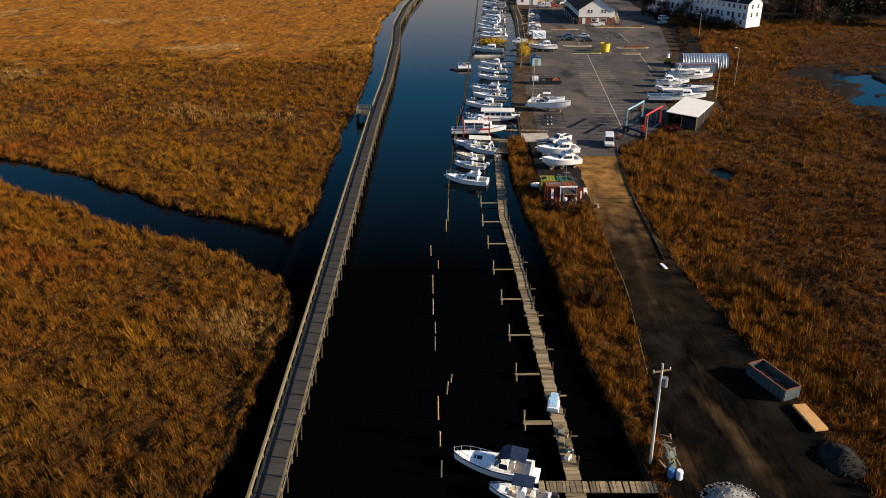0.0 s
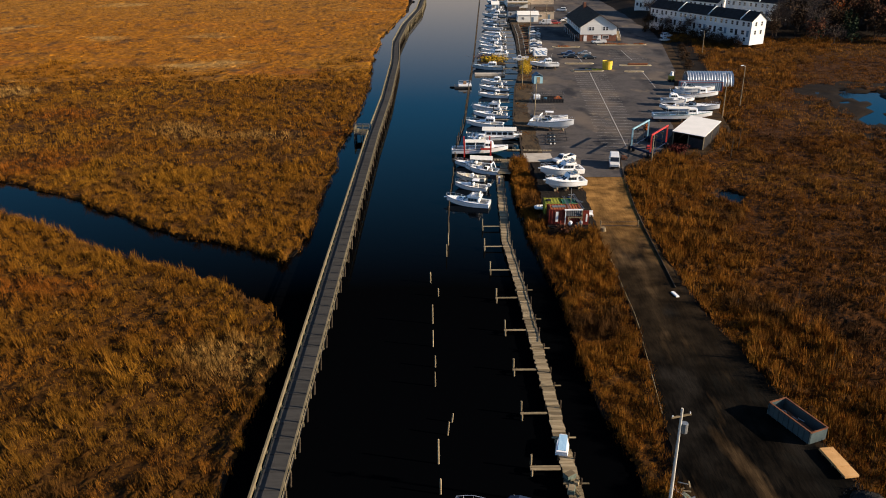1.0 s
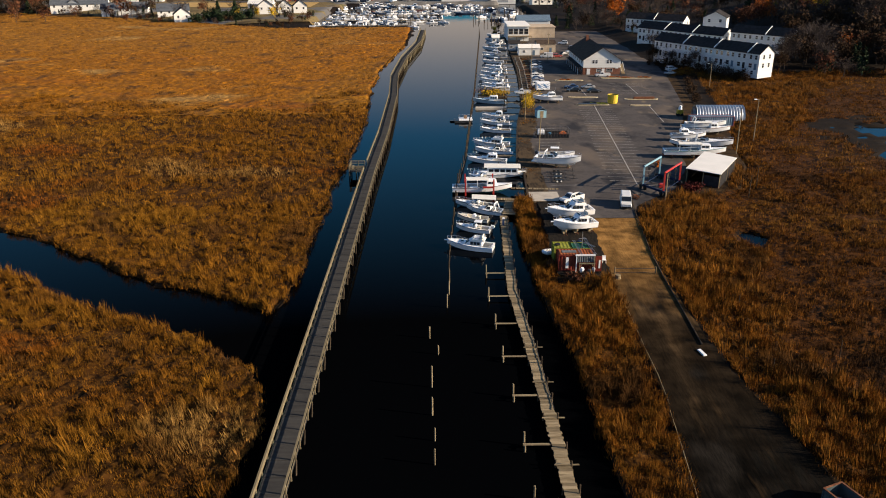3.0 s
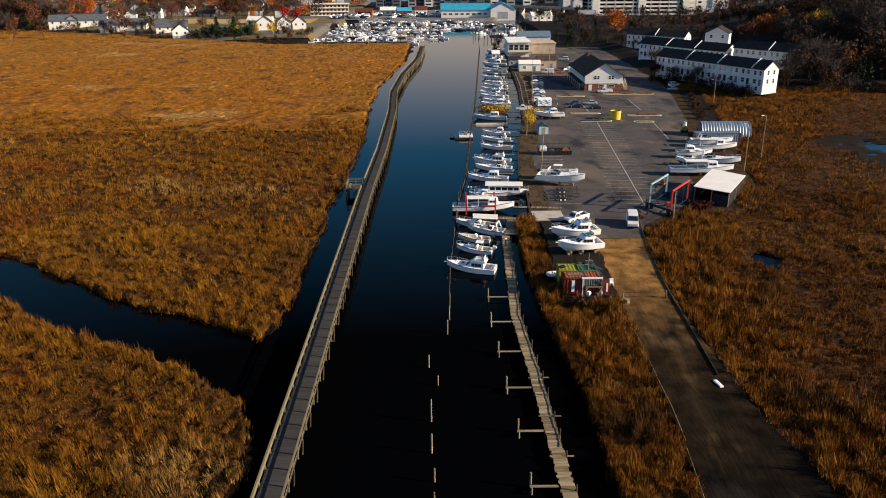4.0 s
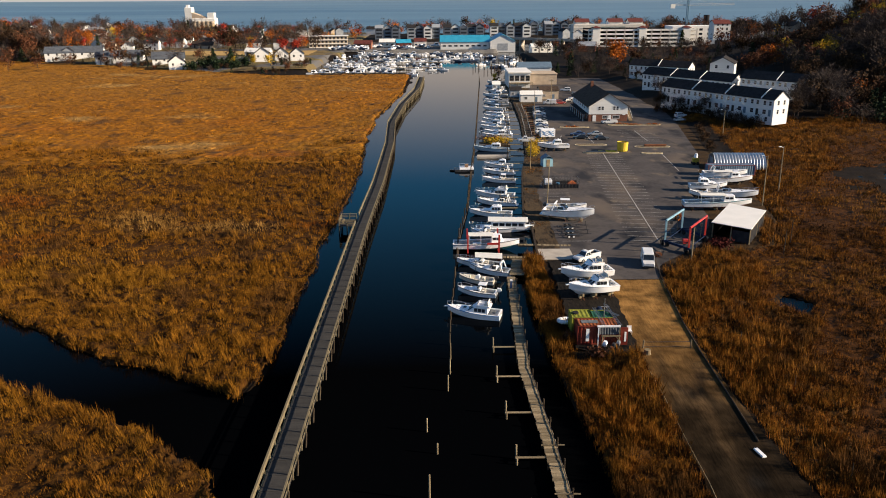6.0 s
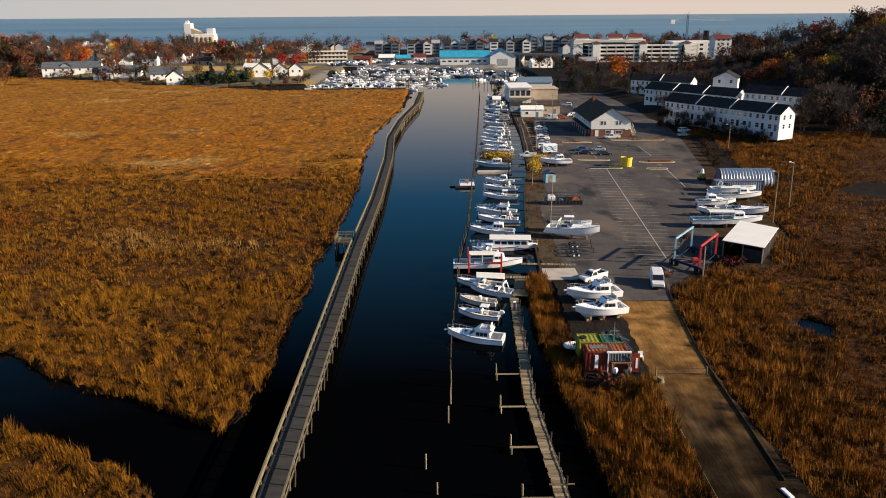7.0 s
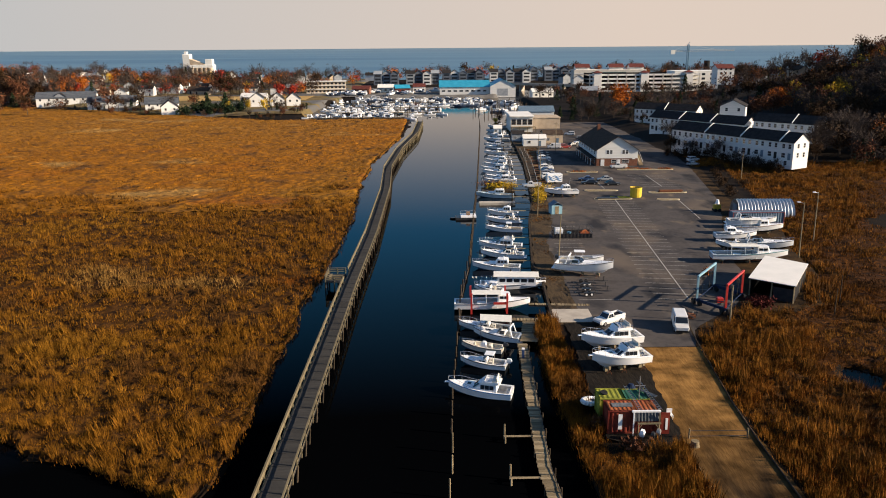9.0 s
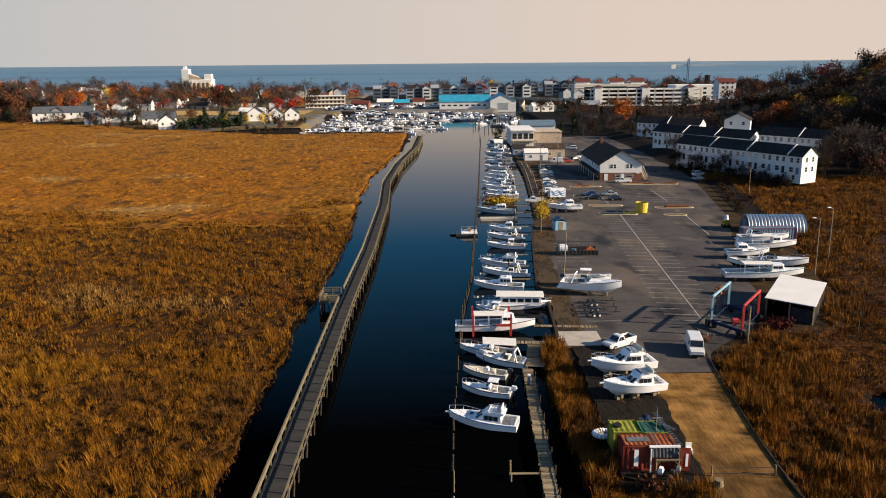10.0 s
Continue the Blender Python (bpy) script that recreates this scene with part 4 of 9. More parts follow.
def boat(kind, L, B, H, m, label, bottom=BLACKPAINT, hull=GEL, stripe=None, cover=None, motor=None, group="moored boats", name=None):
    names = {"fly": "sport_fishing_boat", "express": "cabin_cruiser", "console": "centre_console_boat", "cuddy": "cuddy_boat",
             "work": "work_boat", "house": "houseboat", "hardtop": "hardtop_cruiser"}
    b = thing(name or names[kind], label, "boat", m, group)
    rows = hull_rows(L, B, H)
    cock = {"fly": 0.25, "express": 0.32, "console": 0.72, "cuddy": 0.42, "work": 0.58, "house": 0.06, "hardtop": 0.36}[kind]
    side, bot, strp = Shape(), Shape(), Shape()
    for sg in (1, -1):
        side.loft([[(x, sg * cb, ch), (x, sg * (cb * 0.4 + hb * 0.6), ch + (sh - ch) * 0.55), (x, sg * hb, sh)] for x, hb, sh, ch, ke, cb in rows], False, False)
        bot.loft([[(x, 0, ke), (x, sg * cb, ch)] for x, hb, sh, ch, ke, cb in rows], False, False)
        strp.loft([[(x, sg * (hb + 0.035), sh - 0.10), (x, sg * (hb + 0.035), sh - 0.02), (x, sg * (hb - 0.02), sh)] for x, hb, sh, ch, ke, cb in rows], False, False)
    x, hb, sh, ch, ke, cb = rows[0]
    side.add([(x, -cb, ch), (x, cb, ch), (x, hb, sh), (x, -hb, sh)], [(0, 1, 2, 3)])
    bot.add([(x, -cb, ch), (x, 0, ke), (x, cb, ch)], [(0, 1, 2)])
    hull_ob = part("hull", side, hull, b, smooth=True)
    part("hull_bottom", bot, bottom, b)
    part("rub_rail", strp, stripe or BLACKGEAR, hull_ob)
    # foredeck and gunwales
    xc = -L / 2 + L * cock
    deck = Shape()
    fore = [r for r in rows if r[0] >= xc - 0.01]
    deck.loft([[(x, -hb, sh - 0.015), (x, -hb * 0.5, sh + 0.05), (x, 0, sh + 0.07), (x, hb * 0.5, sh + 0.05), (x, hb, sh - 0.015)] for x, hb, sh, *_ in fore], False, False)
    part("deck", deck, hull if kind != "work" else GEL, b)
    aft = [r for r in rows if r[0] <= fore[0][0] + 0.01]
    gw, well = Shape(), Shape()
    t, fl = 0.20, 0.16
    for sg in (1, -1):
        gw.loft([[(x, sg * hb, sh - 0.015), (x, sg * (hb - t), sh - 0.01), (x, sg * (hb - t), sh - 0.15)] for x, hb, sh, *_ in aft], False, False)
        well.loft([[(x, sg * (hb - t), sh - 0.15), (x, sg * (hb - t), fl), (x, 0, fl)] for x, hb, sh, *_ in aft], False, False)
    x, hb, sh = rows[0][:3]
    gw.box(x, x + 0.26, -hb + t, hb - t, fl, sh - 0.012)
    x, hb, sh = aft[-1][:3]
    well.add([(x, -hb + t, fl), (x, hb - t, fl), (x, hb - t, sh), (x, -hb + t, sh)], [(0, 1, 2, 3)])
    part("gunwale", gw, hull, b)
    part("cockpit", well, NONSKID if kind != "console" else CREAM, b)
    dz = float(np.interp(xc, [r[0] for r in rows], [r[2] for r in rows])) - 0.03
    hw = B / 2
    if kind in ("fly", "express", "cuddy", "hardtop", "house"):
        bow_rail(b, rows, 0.55 if kind != "house" else 0.8)
    if kind == "fly":
        x0, x1 = xc - 0.02 * L, xc + 0.43 * L
        kz = min(1.0, L / 8.8)
        part("cabin", cabin_block(x0, x1, hw - 0.30, hw - 0.55, dz, dz + 0.96 * kz, 1.25 * kz, 0.1, 0.12, 0.4), GEL, b)
        put_windows(b, x0 + 0.35, x1 - 1.35, hw - 0.33, hw - 0.46, dz + 0.28 * kz, dz + 0.86 * kz, 3, 0.05, 0.06)
        windshield(b, x1 - 0.28 * kz, hw - 0.62, dz + 0.30 * kz, dz + 0.92 * kz, 0.86 * kz)
        part("trunk_cabin", cabin_block(x1 - 0.9, min(x1 + 0.08 * L, L * 0.36), hw - 0.6, hw * 0.34, dz + 0.02, dz + 0.34, 0.5, 0.0, 0.1, 0.4), GEL, b)
        part("deck_hatch", Shape().box(x1 - 0.1, x1 + 0.35, -0.24, 0.24, dz + 0.40, dz + 0.46, c=0.02), GLASS, b)
        part("cockpit_seat", Shape().box(-L / 2 + 0.32, -L / 2 + 0.8, -hw + 0.5, hw - 0.5, 0.16, 0.6, c=0.05), NONSKID, b)
        tub = Shape()
        fx0, fx1, fw, fz = x0 - 0.35, x0 + 0.23 * L, hw - 0.46, dz + 1.03 * kz
        tub.box(fx0, fx1, -fw, fw, fz, fz + 0.06)
        for sg in (-1, 1):
            tub.box(fx0 + 0.2, fx1, sg * fw - 0.04, sg * fw + 0.04, fz, fz + 0.36 * kz)
        tub.loft([[(fx1 - 0.08, -fw, fz), (fx1 + 0.35, -fw * 0.75, fz), (fx1 + 0.35, fw * 0.75, fz), (fx1 - 0.08, fw, fz)],
                  [(fx1 - 0.35, -fw, fz + 0.46 * kz), (fx1 - 0.12, -fw * 0.75, fz + 0.46 * kz), (fx1 - 0.12, fw * 0.75, fz + 0.46 * kz), (fx1 - 0.35, fw, fz + 0.46 * kz)]])
        fb = part("flybridge", tub, GEL, b)
        part("screen", Shape().add([(fx1 - 0.12, -fw * 0.74, fz + 0.47 * kz), (fx1 - 0.12, fw * 0.74, fz + 0.47 * kz), (fx1 - 0.22, fw * 0.74, fz + 0.60 * kz), (fx1 - 0.22, -fw * 0.74, fz + 0.60 * kz),
                                    (fx1 - 0.15, -fw * 0.74, fz + 0.47 * kz), (fx1 - 0.15, fw * 0.74, fz + 0.47 * kz), (fx1 - 0.25, fw * 0.74, fz + 0.60 * kz), (fx1 - 0.25, -fw * 0.74, fz + 0.60 * kz)],
                                   [(0, 1, 2, 3), (7, 6, 5, 4), (0, 4, 5, 1), (1, 5, 6, 2), (2, 6, 7, 3), (3, 7, 4, 0)]), GLASS, fb, "smoked flybridge screen")
        part("seat", Shape().box(fx0 + 0.45, fx0 + 0.95, -fw + 0.15, fw - 0.15, fz + 0.06, fz + 0.42, c=0.05).box(fx0 + 0.35, fx0 + 0.5, -fw + 0.15, fw - 0.15, fz + 0.06, fz + 0.8, c=0.04), CUSHION, fb)
        rl = Shape()
        for sg in (-1, 1):
            rl.path([(fx1 - 0.5, sg * fw, fz + 0.42), (fx1 - 0.7, sg * fw, fz + 0.62 * kz), (fx0 + 0.15, sg * fw, fz + 0.62 * kz), (fx0 + 0.15, sg * fw, fz)], 0.022, 4)
        rl.tube((fx0 + 0.15, -fw, fz + 0.62 * kz), (fx0 + 0.15, fw, fz + 0.62 * kz), 0.022, n=4)
        part("rail", rl, CHROME, fb)
        part("pulpit", Shape().box(L / 2 - 0.1, L / 2 + 0.75, -0.18, 0.18, dz + 0.30 * H, dz + 0.30 * H + 0.07, c=0.02), GEL, b)
        part("anchor", Shape().box(L / 2 + 0.55, L / 2 + 0.85, -0.05, 0.05, dz + 0.30 * H - 0.15, dz + 0.30 * H), CHROME, b)
    if kind == "express":
        x0, x1 = xc, xc + 0.34 * L
        part("trunk_cabin", cabin_block(x0, x1 + 0.12 * L, hw - 0.42, hw * 0.42, dz, dz + 0.34, 0.9, 0.0, 0.12, 0.5), GEL, b)
        windshield(b, x0 + 0.20 * L, hw - 0.42, dz + 0.28, dz + 0.86, 0.62)
        put_windows(b, x0 - 0.02 * L, x0 + 0.12 * L, hw - 0.30, hw - 0.36, dz + 0.24, dz + 0.72, 1, 0.08)
        for px, py in ((L * 0.28, 0), (L * 0.20, 0)):
            part("deck_hatch", Shape().box(px - 0.25, px + 0.25, -0.25, 0.25, dz + 0.22, dz + 0.36, c=0.03), GLASS, b)
        if cover:
            part("bimini", Shape().loft([[(x0 - 1.7, y, dz + 1.35 + 0.18 * (1 - (y / (hw - 0.3)) ** 2)) for y in np.linspace(-hw + 0.3, hw - 0.3, 6)],
                                         [(x0 - 0.2, y, dz + 1.50 + 0.22 * (1 - (y / (hw - 0.3)) ** 2)) for y in np.linspace(-hw + 0.3, hw - 0.3, 6)],
                                         [(x0 + 0.6, y, dz + 1.30 + 0.18 * (1 - (y / (hw - 0.3)) ** 2)) for y in np.linspace(-hw + 0.35, hw - 0.35, 6)],
                                         [(x0 + 0.95, y, dz + 0.85) for y in np.linspace(-hw + 0.4, hw - 0.4, 6)]], False, False), cover, b, "canvas top")
            fr = Shape()
            for sg in (-1, 1):
                fr.path([(x0 - 1.6, sg * (hw - 0.3), dz + 1.35), (x0 - 0.6, sg * (hw - 0.2), dz), (x0 + 0.3, sg * (hw - 0.3), dz + 1.45)], 0.02, 4)
            part("top_frame", fr, CHROME, b)
        else:
            arch = Shape()
            for sg in (-1, 1):
                arch.path([(x0 - 1.2, sg * (hw - 0.12), dz - 0.1), (x0 - 0.75, sg * (hw - 0.35), dz + 1.25)], 0.11, 6)
            arch.tube((x0 - 0.75, -hw + 0.35, dz + 1.25), (x0 - 0.75, hw - 0.35, dz + 1.25), 0.12, n=6)
            part("radar_arch", arch, GEL, b)
        part("helm_seat", Shape().box(x0 - 0.5, x0 + 0.1, -hw + 0.45, -0.15, 0.16, 0.75, c=0.05).box(x0 - 0.55, x0 - 0.4, -hw + 0.45, -0.15, 0.7, 1.1, c=0.03), CUSHION, b)
        part("bench_seat", Shape().box(-L / 2 + 0.3, -L / 2 + 0.9, -hw + 0.35, hw - 0.35, 0.16, 0.6, c=0.06), CUSHION, b)
        part("swim_platform", Shape().box(-L / 2 - 0.6, -L / 2, -hw * 0.8, hw * 0.8, 0.12, 0.2, c=0.03), GEL, b)
    if kind == "console":
        part("console", Shape().loft([[(-0.5, -0.4, 0.16), (0.45, -0.4, 0.16), (0.45, 0.4, 0.16), (-0.5, 0.4, 0.16)],
                                      [(-0.45, -0.36, 1.0), (0.25, -0.36, 1.0), (0.25, 0.36, 1.0), (-0.45, 0.36, 1.0)],
                                      [(-0.35, -0.33, 1.25), (0.05, -0.33, 1.25), (0.05, 0.33, 1.25), (-0.35, 0.33, 1.25)]]), GEL, b)
        windshield(b, 0.28, 0.33, 1.15, 1.5, 0.2, 1)
        part("leaning_post", Shape().box(-1.25, -0.85, -0.45, 0.45, 0.16, 0.95, c=0.06), CUSHION, b)
        part("bow_seat", Shape().box(0.8, 1.7, -0.45, 0.45, 0.16, 0.5, c=0.05), CREAM, b)
        if cover:
            tt = Shape()
            for px in (-0.9, 0.45):
                for sg in (-1, 1):
                    tt.tube((px, sg * 0.5, 0.16), (px * 0.9, sg * 0.55, 2.15), 0.03, n=5)
            part("top_frame", tt, CHROME, b)
            part("t_top", Shape().box(-1.15, 0.75, -0.75, 0.75, 2.14, 2.22, c=0.04), cover, b, "flat T-top")
        bow_rail(b, rows, 0.62, 0.25)
    if kind == "cuddy":
        x0, x1 = xc, xc + 0.32 * L
        part("trunk_cabin", cabin_block(x0, x1, hw - 0.42, hw * 0.5, dz, dz + 0.36, 0.55, 0.0, 0.1, 0.35), GEL, b)
        put_windows(b, x0 + 0.2, x1 - 0.8, hw - 0.44, hw * 0.62, dz + 0.1, dz + 0.26, 2, 0.03)
        windshield(b, x0 + 0.12 * L, hw - 0.5, dz + 0.32, dz + 0.86, 0.42)
        part("hardtop", Shape().box(x0 - 0.9, x0 + 0.35, -hw + 0.45, hw - 0.45, dz + 1.06, dz + 1.14, c=0.04), GEL, b)
        fr = Shape()
        for px in (x0 - 0.75, x0 + 0.2):
            for sg in (-1, 1):
                fr.tube((px, sg * (hw - 0.4), dz), (px, sg * (hw - 0.5), dz + 1.06), 0.025, n=5)
        part("top_frame", fr, CHROME, b)
        part("helm_seat", Shape().box(x0 - 0.7, x0 - 0.25, -hw + 0.5, -0.2, 0.16, 0.95, c=0.05), CUSHION, b)
        part("helm_seat", Shape().box(x0 - 0.7, x0 - 0.25, 0.2, hw - 0.5, 0.16, 0.95, c=0.05), CUSHION, b)
    if kind == "hardtop":
        x0, x1 = xc, xc + 0.30 * L
        part("cabin", cabin_block(x0, x1 + 0.1 * L, hw - 0.36, hw * 0.55, dz, dz + 0.5, 0.6), GEL, b)
        part("pilot_house", cabin_block(x0 - 0.1 * L, x0 + 0.2 * L, hw - 0.42, hw - 0.52, dz + 0.4, dz + 1.25, 0.55), GEL, b)
        put_windows(b, x0 - 0.08 * L, x0 + 0.13 * L, hw - 0.43, hw - 0.48, dz + 0.62, dz + 1.08, 3, 0.05)
        put_windows(b, x0 + 0.15 * L, x0 + 0.28 * L, hw - 0.43, hw * 0.62, dz + 0.16, dz + 0.36, 2, 0.03)
        windshield(b, x0 + 0.185 * L - 0.12, hw - 0.6, dz + 0.62, dz + 1.16, 0.30)
        part("radar", Shape().tube((x0, 0, dz + 1.3), (x0, 0, dz + 1.55), 0.25, 0.22, 10), GEL, b)
        ant = Shape().tube((x0 - 0.4, 0.5, dz + 1.3), (x0 - 0.9, 0.6, dz + 3.0), 0.018, 0.01, 4)
        part("antenna", ant, GEL, b)
    if kind == "work":
        x0, x1 = xc + 0.02 * L, xc + 0.20 * L
        part("wheelhouse", cabin_block(x0, x1, hw - 0.5, hw - 0.65, dz, dz + 1.15, 0.2, 0.05, 0.06), GEL, b)
        put_windows(b, x0 + 0.15, x1 - 0.5, hw - 0.53, hw - 0.6, dz + 0.55, dz + 0.95, 2, 0.02)
        windshield(b, x1 - 0.08, hw - 0.75, dz + 0.55, dz + 0.98, 0.1)
        roof = Shape()
        ra, rb = x0 - 0.36 * L, x0 + 0.35
        for y0, y1, z0, z1 in ((-hw + 0.45, 0, 1.32, 1.42), (0, hw - 0.45, 1.42, 1.32)):
            roof.add([(ra, y0, dz + z0), (rb, y0, dz + z0), (rb, y1, dz + z1), (ra, y1, dz + z1), (ra, y0, dz + z0 - 0.06), (rb, y0, dz + z0 - 0.06), (rb, y1, dz + z1 - 0.06), (ra, y1, dz + z1 - 0.06)],
                     [(0, 1, 2, 3), (7, 6, 5, 4), (0, 4, 5, 1), (1, 5, 6, 2), (2, 6, 7, 3), (3, 7, 4, 0)])
        part("roof", roof, WHITECANVAS, b, "long cream roof")
        ps = Shape()
        for px in (ra + 0.1, (ra + rb) / 2):
            for sg in (-1, 1):
                ps.tube((px, sg * (hw - 0.5), 0.16), (px, sg * (hw - 0.5), dz + 1.32), 0.035, n=5)
        part("roof_post", ps, GEL, b)
        part("engine_box", Shape().box(ra + 0.8, ra + 2.2, -0.55, 0.55, 0.16, 0.8, c=0.05), GEL, b)
        part("fish_box", Shape().box(-L / 2 + 0.4, -L / 2 + 1.1, -0.8, 0.8, 0.16, 0.62, c=0.04), CREAM, b)
    if kind == "house":
        x0, x1 = -L / 2 + 0.28 * L, L / 2 - 0.12 * L
        part("cabin", Shape().box(x0, x1, -hw + 0.35, hw - 0.35, dz, dz + 1.55, c=0.05), GEL, b)
        put_windows(b, x0 + 0.2, x1 - 0.2, hw - 0.35, hw - 0.35, dz + 0.6, dz + 1.2, 5)
        part("roof", Shape().box(x0 - 0.7, x1 + 0.5, -hw + 0.1, hw - 0.1, dz + 1.56, dz + 1.66, c=0.04), WHITECANVAS, b, "flat cream roof")
        rl = Shape()
        for sg in (-1, 1):
            for px in np.linspace(-L / 2 + 0.2, x0 - 0.1, 4):
                rl.tube((px, sg * (hw - 0.2), dz - 0.1), (px, sg * (hw - 0.2), dz + 0.8), 0.025, n=4)
            for zz in (0.4, 0.8):
                rl.tube((-L / 2 + 0.2, sg * (hw - 0.2), dz + zz), (x0, sg * (hw - 0.2), dz + zz), 0.022, n=4)
        part("rail", rl, CHROME, b)
    if motor is not None:
        outboard(b, -L / 2, 0 if motor[1] == 1 else 0.32, motor[0])
        if motor[1] == 2:
            outboard(b, -L / 2, -0.32, motor[0])
    return b


def between(bow, stern, z=0.0):
    """A boat's pose from where its bow and stern lie."""
    (xb, yb), (xs, ys_) = bow, stern
    return pose((xb + xs) / 2, (yb + ys_) / 2, z, 0, 0, math.degrees(math.atan2(yb - ys_, xb - xs))), math.hypot(xb - xs, yb - ys_)


WENG = mat("white_engine", (0.62, 0.63, 0.64), (0.7, 0.71, 0.72), 0.4, 0.3)
m, L = between((1.2, 56.4), (8.1, 54.6))
boat("express", L, 2.6, 1.0, m, "white cabin cruiser with a navy canvas top, moored", BLUEPAINT, cover=NAVY)
m, L = between((4.2, 52.4), (9.2, 51.0))
boat("console", L, 2.1, 0.75, m, "small white centre console boat with a dark T-top", cover=NAVY, motor=(BLACKGEAR, 1))
m, L = between((1.0, 132.5), (8.2, 130.7))
boat("fly", L, 2.9, 1.0, m, "white flybridge fishing boat with a bow pulpit, moored", BLUEPAINT, stripe=BLUECANVAS)
m, L = between((2.6, 140.5), (8.2, 139.0))
boat("cuddy", L, 2.3, 0.85, m, "small white walkaround boat with a white outboard", BLUEPAINT, motor=(WENG, 1))
m, L = between((2.9, 145.9), (8.2, 144.4))
con = boat("console", L, 2.2, 0.8, m, "white open boat with a cream cockpit, moored", BLUEPAINT, CREAM, motor=(BLACKGEAR, 1))
m, L = between((4.8, 150.6), (11.0, 148.3))
boat("express", L, 2.6, 0.95, m, "white express cruiser with a swept windshield", BLUEPAINT)
m, L = between((2.8, 153.6), (10.0, 151.6))
boat("cuddy", L, 2.4, 0.9, m, "white cuddy boat moored under a cream awning", BLUEPAINT)
m, L = between((13.4, 161.6), (2.0, 161.8), 0.45)
boat("work", L, 3.2, 1.1, m, "long white work boat with cream roof on a lift", TEALPAINT)
m, L = between((17.4, 172.6), (6.6, 173.4))
boat("house", L, 3.4, 0.9, m, "white houseboat with a long flat cream roof", BLACKPAINT)
m, L = between((5.8, 171.6), (10.3, 169.8))
boat("cuddy", L, 2.0, 0.75, m, "small grey-white cuddy boat beside the houseboat", BLUEPAINT)
m, L = between((6.2, 184.6), (14.6, 183.2))
ht = boat("hardtop", L, 2.9, 1.0, m, "white hardtop cruiser with dark cabin windows", BLUEPAINT)
m, L = between((8.2, 193.4), (16.2, 192.0))
boat("express", L, 2.9, 1.0, m, "white express cruiser with a radar arch", BLUEPAINT)
m, L = between((8.2, 200.0), (16.6, 198.6))
fl = boat("fly", L, 3.0, 1.05, m, "white flybridge cruiser moored in its slip", BLUEPAINT)
m, L = between((10.4, 214.5), (18.2, 213.4))
cu = boat("cuddy", L, 2.7, 0.95, m, "white cuddy boat moored stern to the bulkhead", BLUEPAINT)
m, L = between((11.0, 223.8), (18.6, 222.6))
ex = boat("express", L, 2.7, 0.95, m, "white express cruiser moored stern to the bulkhead", BLACKPAINT)
m, L = between((11.8, 231.5), (19.0, 230.2))
boat("hardtop", L, 2.6, 0.95, m, "white cruiser with an orange canvas cover", BLUEPAINT)
m, L = between((10.2, 254.0), (20.0, 252.6))
boat("hardtop", L, 3.0, 1.1, m, "pale blue-hulled cruiser moored by the yellow shrubs", BLUEPAINT, mat("pale_blue_hull", (0.36, 0.46, 0.52), (0.42, 0.52, 0.58), 1, 0.4))
protos = [(ht, "hardtop"), (fl, "fly"), (cu, "cuddy"), (ex, "express")]
for i, (x0, y) in enumerate(((12.2, 276), (13.0, 283), (13.4, 291), (14.0, 299), (14.6, 307), (15.4, 316), (15.8, 325), (16.4, 338), (17.2, 352), (18.6, 364), (19.0, 380), (20.2, 396), (21.0, 414), (22.4, 432))):
    src, kd = protos[(i * 3 + i // 4) % 4]
    s = random.uniform(0.82, 1.28)
    copy_thing(src, pose(x0 + 4.8 * s + random.uniform(-0.6, 1.4), y + random.uniform(-1, 1), 0, 0, 0, 171 + random.uniform(-8, 8)) @ Matrix.Diagonal((s, s, s, 1)))

# long cream awning over the slip
aw = thing("awning", "long cream canvas awning on thin posts over a slip", "awning")
part("canvas", Shape().add([(5.4, 149.6, 2.65), (9.8, 148.8, 2.65), (9.9, 150.3, 2.95), (5.45, 151.0, 2.95), (10.0, 151.6, 2.65), (5.5, 152.3, 2.65)],
                           [(0, 1, 2, 3), (3, 2, 4, 5)]), WHITECANVAS, aw)
for x, y in ((5.5, 149.7), (9.7, 148.9), (5.6, 152.2), (9.9, 151.5)):
    part("post", Shape().tube((x, y, -1.2), (x, y, 2.66), 0.05, n=6), CHROME, aw)

# red boat lift
REDSTEEL = mat("red_steel", (0.36, 0.018, 0.014), (0.46, 0.035, 0.025), 1.0, 0.45, bump=0.1, bump_scale=0.1)
lift = thing("boat_lift", "red steel four-post boat lift standing in the slip", "boat lift")
for x in (4.6, 10.1):
    for y in (159.7, 163.7):
        part("post", Shape().box(x - 0.14, x + 0.14, y - 0.14, y + 0.14, -1.3, 3.3, c=0.03), REDSTEEL, lift)
    part("cradle_beam", Shape().box(x - 0.12, x + 0.12, 159.7, 163.7, -0.1, 0.12), REDSTEEL, lift)
part("brace", Shape().box(8.0, 10.0, 159.6, 159.8, 1.5, 1.85), REDSTEEL, lift)

